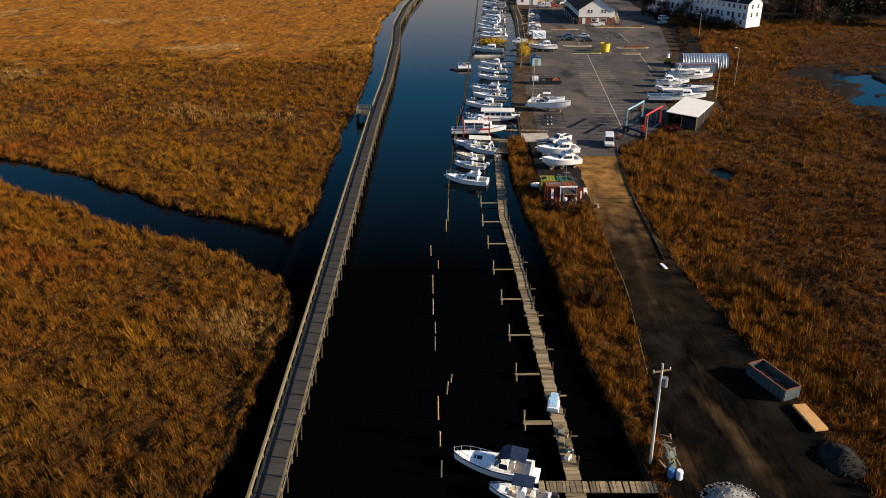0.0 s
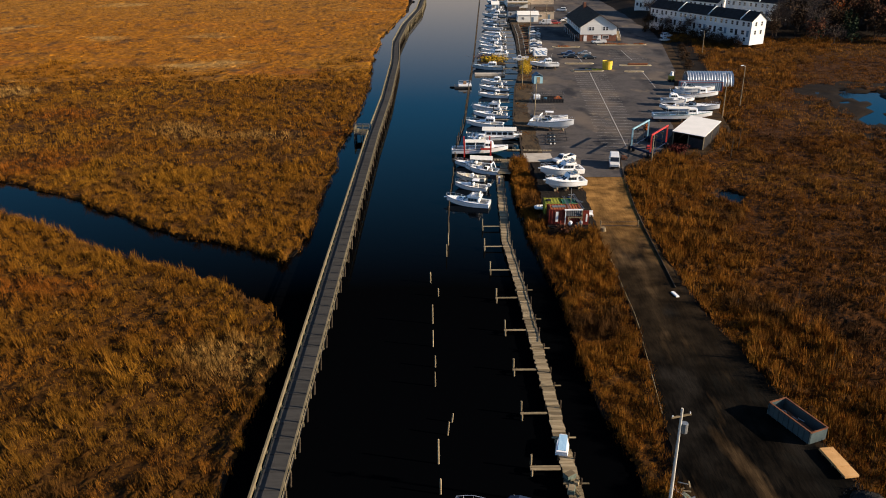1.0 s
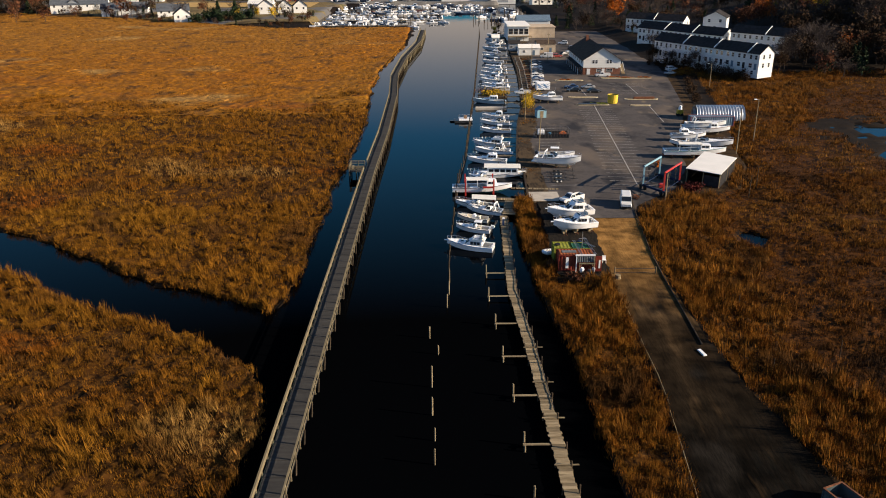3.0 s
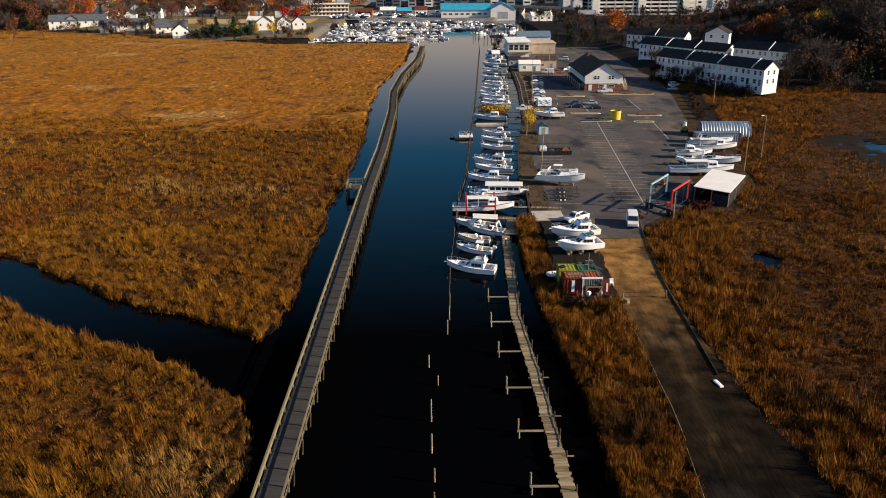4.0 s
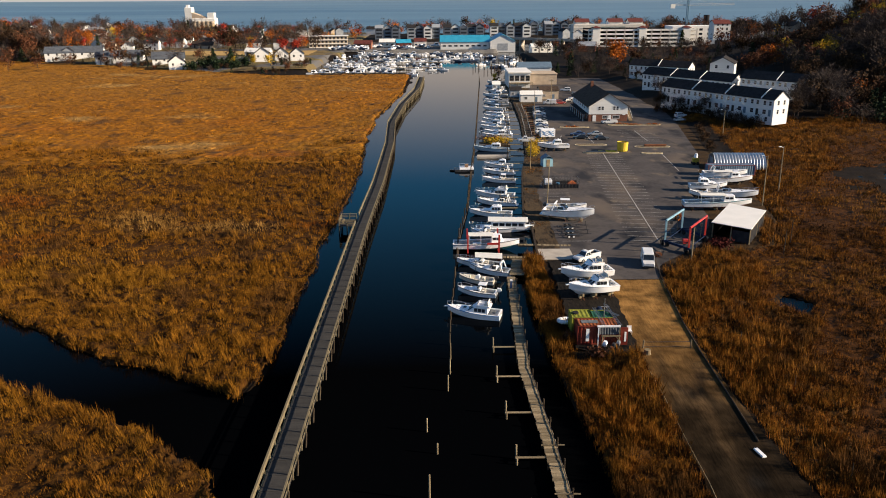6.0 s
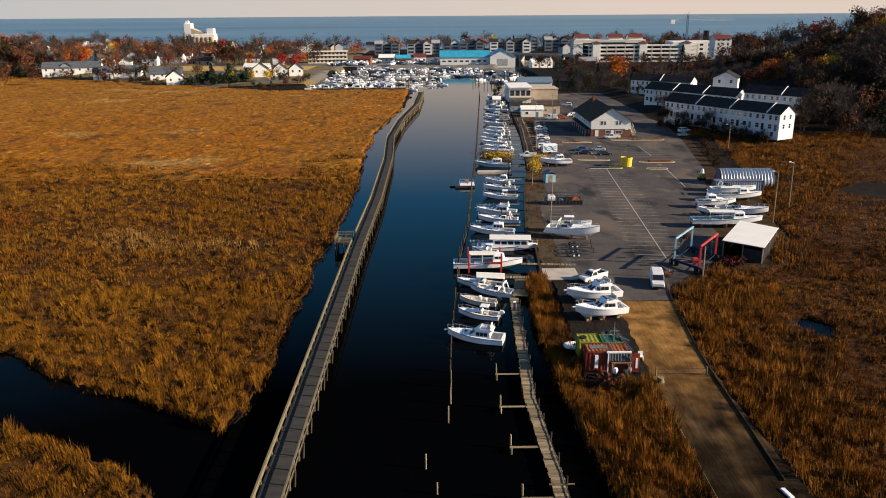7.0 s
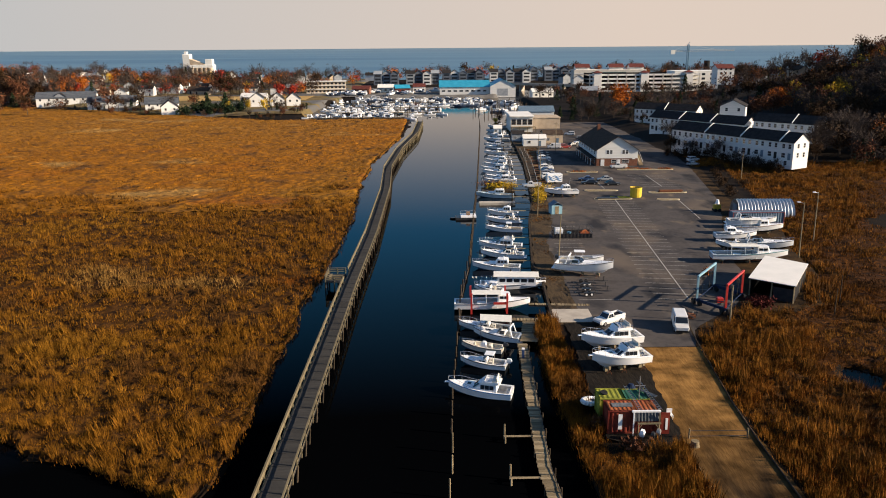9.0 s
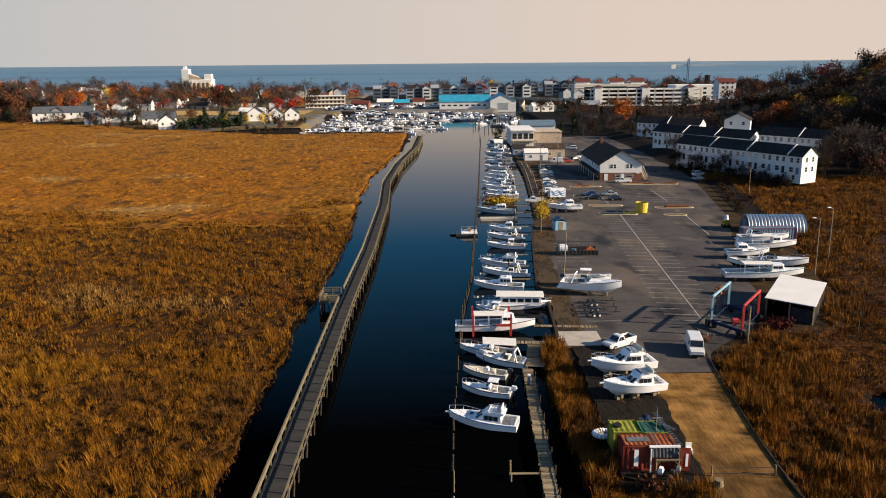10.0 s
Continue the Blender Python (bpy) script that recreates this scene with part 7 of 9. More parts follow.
for y in (-3.4, 3.4):
    part("end_wall", Shape().box(-1.07, 1.07, y - 0.05, y + 0.05, 0.15, 1.5), TEALSTEEL, dump)
    part("end_rail", Shape().box(-1.03, 1.03, y - 0.09, y + 0.09, 1.5, 1.6), RUST, dump)
part("floor", Shape().box(-1.07, 1.07, -3.35, 3.35, 0.1, 0.2), RUST, dump)
part("waste", Shape().loft([[(-1.0, -3.2, 0.2), (1.0, -3.2, 0.2), (1.0, 3.2, 0.2), (-1.0, 3.2, 0.2)], [(-0.6, -2.2, 0.75), (0.5, -2.5, 0.6), (0.6, 2.0, 0.7), (-0.5, 2.4, 0.5)]]), RUST, dump)
for i in range(7):
    x, y = random.uniform(-0.7, 0.7), random.uniform(-2.6, 2.2)
    part("scrap_piece", Shape().path([(x, y, 0.8), (x + random.uniform(-0.4, 0.4), y + random.uniform(0.2, 0.7), 0.95), (x + random.uniform(-0.5, 0.5), y + 0.9, 0.8)], 0.05, 4), STEEL, dump)
PLY = mat("plywood", (0.50, 0.27, 0.10), (0.62, 0.36, 0.15), 1.4, 0.7, fine=0.4)
ps = thing("plywood_stack", "stack of orange-tan plywood sheets on bearers", "plywood", pose(36.1, 61.2, 1.02, 0, 0, 8))
for y in (-1.5, 0, 1.5):
    part("bearer", Shape().box(-0.65, 0.65, y - 0.08, y + 0.08, 0, 0.25), DARKWOOD, ps)
for k_, (y0, y1, o) in enumerate(((-2.0, -0.75, 0.0), (-0.68, 2.0, 0.02))):
    for j in range(3):
        part("sheet", Shape().box(-0.68 + random.uniform(-0.03, 0.03), 0.68, y0, y1, 0.25 + 0.08 * j, 0.32 + 0.08 * j), PLY, ps)


def heap(name, x, y, rx, ry, h, material, label, stone, seed, n=260):
    """A low mound with loose stones on it."""
    t = thing(name, label, "gravel heap", pose(x, y, 1.0))
    rr = np.random.default_rng(seed)
    rings = []
    for s in (1.0, 0.8, 0.6, 0.4, 0.2, 0.05):
        rings.append([(rx * s * math.cos(a) * (1 + 0.08 * math.sin(3 * a + seed)), ry * s * math.sin(a) * (1 + 0.08 * math.cos(2 * a)), h * (1 - s) ** 0.8 + 0.02) for a in np.linspace(0, math.tau, 25)[:-1]])
    part("mound", Shape().loft(rings), material, t, smooth=True)
    st = Shape()
    for _ in range(n):
        s, a = math.sqrt(rr.uniform()) * 1.25, rr.uniform(0, math.tau)
        z = h * max(0, 1 - s) ** 0.8
        q = rr.uniform(0.04, 0.11)
        cx, cy = rx * s * math.cos(a), ry * s * math.sin(a)
        st.add([(cx - q, cy - q, z), (cx + q, cy - q * 0.7, z), (cx + q * 0.8, cy + q, z), (cx - q, cy + q * 0.9, z), (cx, cy, z + q * 1.4)], [(0, 1, 4), (1, 2, 4), (2, 3, 4), (3, 0, 4)])
    part("stone", st, stone, t)["kind"] = "stuff"
    return t


PALESTONE = mat("pale_gravel", (0.15, 0.15, 0.145), (0.30, 0.29, 0.27), 0.3, 0.95, vary=0.4, island=True, bump=0.6, bump_scale=0.08)
DARKSTONE = mat("dark_gravel", (0.012, 0.012, 0.012), (0.030, 0.028, 0.026), 0.5, 0.95, bump=0.6, bump_scale=0.1)
heap("gravel_heap", 24.7, 50.7, 2.0, 1.5, 0.8, PALESTONE, "heap of pale crushed stone spilled on the track", PALESTONE, 3, 500)
heap("cinder_heap", 36.6, 55.4, 1.9, 2.8, 1.2, DARKSTONE, "dark heap of cinders beside the track", DARKSTONE, 4, 200)
for x, y, mt, lb in ((20.25, 53.3, BLUECANVAS, "bright blue plastic drum beside the gangway"), (20.95, 53.1, GEL, "white plastic drum beside the gangway")):
    dr = thing("drum", lb, "drum", pose(x, y, 1.0))
    part("body", Shape().loft([[(r_ * math.cos(a), r_ * math.sin(a), z) for a in np.linspace(0, math.tau, 15)[:-1]] for r_, z in ((0.29, 0), (0.31, 0.25), (0.29, 0.3), (0.31, 0.6), (0.28, 0.88))]), mt, dr)
    part("lid", Shape().tube((0, 0, 0.88), (0, 0, 0.92), 0.26, n=14), mt, dr)
deb = thing("debris_pile", "tangle of nets, grey timber and scrap beside the pole", "debris", pose(20.6, 56.2, 0.95))
NET = mat("green_net", (0.06, 0.085, 0.07), (0.14, 0.16, 0.13), 0.4, 0.95, bump=0.7, bump_scale=0.1)
part("net_heap", Shape().loft([[(0.9 * s * math.cos(a) * (1 + 0.2 * math.sin(4 * a)), 2.2 * s * math.sin(a), 0.8 * (1 - s) ** 0.7) for a in np.linspace(0, math.tau, 19)[:-1]] for s in (1, 0.7, 0.4, 0.1)]), NET, deb)
for i in range(16):
    x, y = random.uniform(-0.9, 0.9), random.uniform(-2.4, 2.2)
    part("timber", Shape().box(-0.06, 0.06, -0.5, 0.5, 0, 0.07, pose(x, y, random.uniform(0.2, 0.7), random.uniform(-20, 20), random.uniform(-20, 20), random.uniform(0, 180))), OLDWOOD if i % 2 else STEEL, deb)


def log_line(pts, r, label, material, name="log_barrier"):
    t = thing(name, label, "barrier")
    for a, b in zip(pts, pts[1:]):
        part("log", Shape().tube(a, b, r, r * 0.9, 7), material, t)
    return t


log_line([(31.2, 97, 1.12), (31.6, 106, 1.12), (32.0, 117, 1.12), (32.6, 126.7, 1.12), (33.7, 137, 1.12), (34.6, 145, 1.12), (35.8, 153, 1.08)], 0.10, "long dark log barrier along the edge of the track", DARKWOOD)
log_line([(23.6, 84, 1.3), (24.0, 90, 1.25), (24.1, 96, 1.15), (24.3, 104, 1.2), (24.4, 113, 1.1)], 0.035, "loose pale cable along the edge of the track", OLDWOOD, "cable")
log_line([(22.0, 69, 1.2), (22.7, 76, 1.3), (23.4, 83, 1.2)], 0.035, "loose pale cable along the edge of the track", OLDWOOD, "cable")
solo("white_plank", Shape().box(-0.22, 0.22, -0.75, 0.75, 0, 0.16, pose(30.6, 95.1, 1.02, 0, 0, 12), 0.03), GEL, "short white painted plank lying by the track", "plank")
gate = thing("bar_gate", "thin dark bar gate across the dirt track", "gate")
for x in (25.2, 31.2):
    part("post", Shape().tube((x, 118.6, 0.9), (x, 118.6, 2.1), 0.09, n=7), OLDWOOD, gate)
for z in (1.25, 1.85):
    part("bar", Shape().tube((25.2, 118.6, z), (31.2, 118.6, z), 0.03, n=6), BLACKGEAR, gate)
solo("tree_stump", Shape().loft([[(0.42 * s * math.cos(a), 0.42 * s * math.sin(a), z) for a in np.linspace(0, math.tau, 13)[:-1]] for s, z in ((1.2, 0), (1.0, 0.2), (0.95, 0.6))], m=pose(25.3, 117.0, 1.0)), OLDWOOD, "pale cut tree stump beside the gate", "stump")
ped = thing("dock_pedestal", "dark blue dock power pedestal with a white cap", "pedestal", pose(10.55, 140.9, 0.64))
part("body", Shape().box(-0.16, 0.16, -0.14, 0.14, 0, 1.15, c=0.03), P_BLUE, ped)
part("cap", Shape().box(-0.2, 0.2, -0.18, 0.18, 1.15, 1.35, c=0.06), GEL, ped)
# gear on the near end of the old dock
for x, y, mt, s in ((11.5, 56.3, GEL, 0.35), (11.8, 57.2, STEEL, 0.3), (11.2, 58.4, NET, 0.45), (11.3, 60.2, NET, 0.5), (11.8, 59.4, OLDWOOD, 0.3)):
    t = thing("dock_gear", "crate of fishing gear on the old dock", "crate", pose(x, y, 0.64, 0, 0, random.uniform(0, 90)), group="dock gear")
    part("crate", Shape().box(-s, s, -s * 0.7, s * 0.7, 0, s, c=0.04), mt, t)
    part("lid", Shape().box(-s * 0.9, s * 0.9, -s * 0.6, s * 0.6, s, s + 0.05), OLDWOOD, t)
solo("long_oar", Shape().box(-0.05, 0.05, -1.3, 1.3, 0.70, 0.78, pose(11.75, 58.4, 0, 0, 0, 20)), OLDWOOD, "long pale oar lying across the dock", "oar")

# ---- buildings ----
SIDING = mat("white_siding", (0.66, 0.65, 0.62), (0.74, 0.73, 0.70), 1.5, 0.7, bump=0.25, bump_scale=0.2, stretch=(0.2, 0.2, 4))
SHINGLE = mat("dark_shingle", (0.022, 0.020, 0.020), (0.045, 0.040, 0.038), 1.2, 0.9, bump=0.3, bump_scale=0.25)
BROWNROOF = mat("brown_shingle", (0.050, 0.035, 0.026), (0.095, 0.067, 0.048), 1.2, 0.9, bump=0.3, bump_scale=0.25)
BRICKM = mat("brick_wall", (0.15, 0.065, 0.042), (0.22, 0.10, 0.065), 0.6, 0.9, bump=0.3, bump_scale=0.1)
PANE = mat("window_glass", (0.015, 0.018, 0.024), (0.03, 0.035, 0.042), 3.0, 0.1, spec=0.6)
TRIM = mat("white_trim", (0.68, 0.67, 0.65), (0.75, 0.74, 0.72), 1.0, 0.6)
TANWALL = mat("tan_wall", (0.42, 0.33, 0.24), (0.52, 0.42, 0.31), 2.0, 0.8)
GREYWALL = mat("grey_siding", (0.26, 0.28, 0.30), (0.36, 0.38, 0.40), 2.0, 0.75)
TEALROOF = mat("blue_metal_roof", (0.02, 0.26, 0.40), (0.04, 0.34, 0.50), 3.0, 0.5)
REDROOF = mat("red_tile_roof", (0.10, 0.030, 0.026), (0.16, 0.052, 0.042), 1.5, 0.85)


def window(parent, x, y, z, w, h, nx, ny, frame_m=TRIM):
    """A framed pane on a wall whose outward normal is (nx, ny); (x, y, z) is its middle on the wall."""
    m = pose(x, y, z, 0, 0, math.degrees(math.atan2(nx, -ny)))
    wn_ = part("window", Shape().box(-w / 2 - 0.09, w / 2 + 0.09, -0.05, 0.02, -h / 2 - 0.09, -h / 2, m).box(-w / 2 - 0.09, w / 2 + 0.09, -0.05, 0.02, h / 2, h / 2 + 0.09, m)
               .box(-w / 2 - 0.09, -w / 2, -0.05, 0.02, -h / 2, h / 2, m).box(w / 2, w / 2 + 0.09, -0.05, 0.02, -h / 2, h / 2, m).box(-w / 2, w / 2, -0.04, 0.02, -0.03, 0.03, m), frame_m, parent)
    part("pane", Shape().box(-w / 2, w / 2, -0.02, 0.02, -h / 2, h / 2, m), PANE, wn_)


def gable_block(parent, x0, x1, y0, y1, z0, eave, ridge, wall_m, roof_m, along="y", over=0.4, thick=0.18, names=("wall", "roof")):
    """Walls with gables and a two-slope roof; the ridge runs along x or y."""
    if along == "y":
        xm = (x0 + x1) / 2
        g = [(x0, z0), (x1, z0), (x1, eave), (xm, ridge), (x0, eave)]
        rings = [[(x, y, z) for x, z in g] for y in (y0, y1)]
    else:
        ym = (y0 + y1) / 2
        g = [(y0, z0), (y1, z0), (y1, eave), (ym, ridge), (y0, eave)]
        rings = [[(x, y, z) for y, z in g] for x in (x1, x0)]
    part(names[0], Shape().loft(rings), wall_m, parent)
    half = (x1 - x0) / 2 if along == "y" else (y1 - y0) / 2
    k = (ridge - eave) / half
    for sg in (-1, 1):
        if along == "y":
            e = xm + sg * (half + over)
            s = [(xm, ridge + 0.03), (e, ridge + 0.03 - k * (half + over)), (e, ridge + 0.03 - k * (half + over) + thick), (xm, ridge + 0.03 + thick)]
            part(names[1], Shape().loft([[(x, y, z) for x, z in s] for y in (y0 - over, y1 + over)]), roof_m, parent)
        else:
            e = ym + sg * (half + over)
            s = [(ym, ridge + 0.03), (e, ridge + 0.03 - k * (half + over)), (e, ridge + 0.03 - k * (half + over) + thick), (ym, ridge + 0.03 + thick)]
            part(names[1], Shape().loft([[(x, y, z) for y, z in s] for x in (x0 - over, x1 + over)]), roof_m, parent)


# marina house
mh = thing("marina_house", "two-storey marina house, white gable over brick", "house", pose(0, 0, 1.0, 0, 0, 0))
gable_block(mh, 52.0, 65.6, 300.4, 334, 2.5, 5.3, 9.6, SIDING, BROWNROOF, "y", 0.6)
part("brick_base", Shape().box(52.02, 65.58, 300.5, 333.9, 0, 2.49), BRICKM, mh)
for x in (56.2, 61.4):
    window(mh, x - 0.55, 300.4, 4.6, 0.8, 1.2, 0, -1, GEL)
    window(mh, x + 0.55, 300.4, 4.6, 0.8, 1.2, 0, -1, GEL)
for x, w in ((57.8, 1.6), (61.6, 2.2)):
    window(mh, x, 300.5, 1.5, w, 1.0, 0, -1)
part("door", Shape().box(53.4, 54.6, 300.40, 300.52, 0.05, 2.15), TRIM, mh)
part("door", Shape().box(58.9, 59.9, 300.40, 300.52, 0.05, 2.15), TRIM, mh)
for y in np.arange(304, 333, 4.5):
    window(mh, 52.0, float(y), 4.1, 1.2, 1.1, -1, 0)
    window(mh, 52.02, float(y), 1.4, 1.4, 1.1, -1, 0)
part("porch_roof", Shape().box(50.0, 51.98, 301, 328, 2.5, 2.66, c=0.05), SHINGLE, mh)
for y in np.arange(301.3, 328, 4.4):
    part("porch_post", Shape().box(50.08, 50.22, float(y) - 0.07, float(y) + 0.07, 0, 2.5), TRIM, mh)
part("chimney", Shape().box(57.2, 58.2, 326, 327.2, 7.0, 11.2, c=0.05), BRICKM, mh)
st = part("outside_stair", Shape().loft([[(66.4, 301.0, 0), (67.6, 301.0, 0), (67.6, 301.0, 0.3), (66.4, 301.0, 0.3)], [(66.4, 306.5, 2.6), (67.6, 306.5, 2.6), (67.6, 306.5, 2.9), (66.4, 306.5, 2.9)]]), OLDWOOD, mh)
for sg in (66.4, 67.6):
    part("stair_rail", Shape().tube((sg, 301, 1.1), (sg, 306.5, 3.7), 0.05, n=5), TRIM, st)
part("sign_board", Shape().box(63.8, 64.8, 300.36, 300.44, 2.2, 2.5), TRIM, mh)

# white restaurant at the water with neighbours
wb = thing("waterside_restaurant", "white waterside restaurant with large dark windows", "restaurant", pose(38, 404, 1.0, 0, 0, 0))
part("wall", Shape().box(-5.0, 5.2, 0, 22, 0, 6.9), SIDING, wb)
part("roof", Shape().box(-5.6, 5.8, -0.7, 22.6, 6.92, 7.6, c=0.2), ROOFWHITE, wb)
for x in (-3.6, -1.1, 1.5, 4.0):
    window(wb, x, 0, 4.6, 1.9, 2.4, 0, -1, TANWALL)
for y in (4, 8, 12, 16):
    window(wb, 5.2, y, 4.6, 2.2, 2.0, 1, 0, TANWALL)
part("deck", Shape().box(-5.0, 6.4, -2.6, -0.02, 2.4, 2.65), OLDWOOD, wb)
for x in (-4.8, -1, 2.6, 6.2):
    part("deck_post", Shape().box(x - 0.1, x + 0.1, -2.55, -2.35, 0, 2.4), OLDWOOD, wb)
tb = thing("tan_annexe", "long tan flat-roofed annexe of the restaurant", "building", pose(50, 418, 1.0))
part("wall", Shape().box(-6.6, 8, 0, 14, 0, 5.0), TANWALL, tb)
part("roof", Shape().box(-6.8, 8.3, -0.3, 14.3, 5.02, 5.4, c=0.1), TANWALL, tb)
ds = thing("boat_shed", "dark-roofed wooden boat shed at the water", "shed", pose(50.5, 455, 1.0))
gable_block(ds, -8, 10, 0, 12, 0, 5.0, 7.4, SIDING, BLUEGREY, "x", 0.4)
for i, (x, y, w, d, h, wm, rm, lb) in enumerate(((38, 356, 9, 6, 3.0, ROOFWHITE, ROOFWHITE, "long white storage shed beside the boats"), (46.5, 366, 8, 9, 3.6, TANWALL, BROWNROOF, "tan bait shop with a brown roof"),
                                                 (33.0, 372, 5, 6, 3.0, GREYWALL, SHINGLE, "small grey shed on the waterfront"), (26.5, 398, 3.5, 3.5, 2.6, ROOFWHITE, ROOFWHITE, "small white tent-roofed kiosk"))):
    s = thing("waterfront_shed", lb, "shed", pose(x, y, 1.0), group="waterfront sheds")
    gable_block(s, -w / 2, w / 2, -d / 2, d / 2, 0, h, h + 1.2, wm, rm, "x", 0.25)
    window(s, -w / 4, -d / 2, 1.6, 1.1, 0.9, 0, -1)
    part("door", Shape().box(w / 6, w / 6 + 1, -d / 2 - 0.05, -d / 2 + 0.02, 0.02, 2.1), BLUEGREY, s)


def terrace(x, y, z, turn, n, unit, depth, h, label, seed):
    """A row of white terraced houses with dark roofs and white party walls."""
    t = thing("terraced_houses", label, "houses", pose(x, y, z, 0, 0, turn), group="terraces")
    L = n * unit
    rr = random.Random(seed)
    gable_block(t, 0, L, 0, depth, -1.2, h, h + 2.6, SIDING, SHINGLE, "x", 0.35)
    for i in range(1, n):
        if i % 3 == 0:
            ym = depth / 2
            part("party_wall", Shape().loft([[(i * unit - 0.12, -0.4, h - 0.1), (i * unit + 0.12, -0.4, h - 0.1), (i * unit + 0.12, -0.4, h + 0.45), (i * unit - 0.12, -0.4, h + 0.45)],
                                             [(i * unit - 0.12, ym, h + 2.5), (i * unit + 0.12, ym, h + 2.5), (i * unit + 0.12, ym, h + 3.15), (i * unit - 0.12, ym, h + 3.15)],
                                             [(i * unit - 0.12, depth + 0.4, h - 0.1), (i * unit + 0.12, depth + 0.4, h - 0.1), (i * unit + 0.12, depth + 0.4, h + 0.45), (i * unit - 0.12, depth + 0.4, h + 0.45)]]), TRIM, t)
    for i in range(n):
        for s in (0.28, 0.72):
            window(t, (i + s) * unit, 0, h - 1.4, 0.95, 1.35, 0, -1)
        window(t, (i + 0.3) * unit, 0, h - 4.3, 1.3, 1.4, 0, -1)
        part("door", Shape().box((i + 0.62) * unit, (i + 0.62) * unit + 1.0, -0.06, 0.02, h - 5.6, h - 3.5), BLUEGREY if i % 2 else SHINGLE, t)
        if i % 2:
            window(t, (i + 0.5) * unit, 0, 0.6, 1.0, 1.3, 0, -1)
    for s in (0.3, 0.7):
        for zz in (h - 1.2, h - 4.1):
            window(t, L, depth * s, zz, 0.9, 1.4, 1, 0)
    return t


def zl(x, y):
    return float(land(np.array([x]), np.array([y]))[0])


terrace(84.6, 327.0, 3.0, -59.6, 10, 4.95, 7.5, 7.2, "long row of white terraced houses with dark roofs", 1)
terrace(91.0, 381.0, 3.0, -54, 9, 5.0, 8.5, 6.6, "second row of white terraced houses with dark roofs", 2)
terrace(119.5, 341.0, 6.0, -50, 5, 5.0, 8.0, 5.6, "short row of white terraced houses on the slope", 3)
terrace(97.0, 432.0, 3.2, -40, 6, 5.2, 8.0, 6.0, "farther row of white terraced houses", 4)
h3 = thing("gabled_house", "tall plain white gabled house on the slope", "house", pose(122.5, 371, 8.2, 0, 0, -24))
gable_block(h3, -5, 5, 0, 14, -3, 6.3, 8.8, SIDING, SHINGLE, "y", 0.35)
for x in (-2.4, 2.4):
    window(h3, x, 0, 5.0, 1.0, 1.3, 0, -1)
window(h3, 0.2, 0, 2.0, 1.0, 1.3, 0, -1)
window(h3, -5, 5, 4.6, 1.0, 1.3, -1, 0)

# ---- trees ----
BARK = mat("bark", (0.045, 0.034, 0.027), (0.085, 0.066, 0.052), 0.8, 0.95, bump=0.5, bump_scale=0.15)
LEAVES = {k_: mat(k_ + "_leaves", a, b, 1.5, 0.8, vary=0.5, island=True) for k_, a, b in (
    ("orange", (0.27, 0.066, 0.008), (0.40, 0.12, 0.014)), ("red", (0.26, 0.022, 0.015), (0.34, 0.05, 0.025)), ("yellow", (0.40, 0.25, 0.018), (0.50, 0.33, 0.03)),
    # brown and twig are darkened to carry the shade of the hillside
    ("brown", (0.026, 0.015, 0.008), (0.056, 0.029, 0.012)), ("evergreen", (0.014, 0.024, 0.012), (0.026, 0.042, 0.018)), ("russet", (0.085, 0.033, 0.017), (0.135, 0.056, 0.027)),
    ("maroon", (0.040, 0.008, 0.007), (0.070, 0.013, 0.010)), ("twig", (0.042, 0.032, 0.027), (0.075, 0.057, 0.047)))}


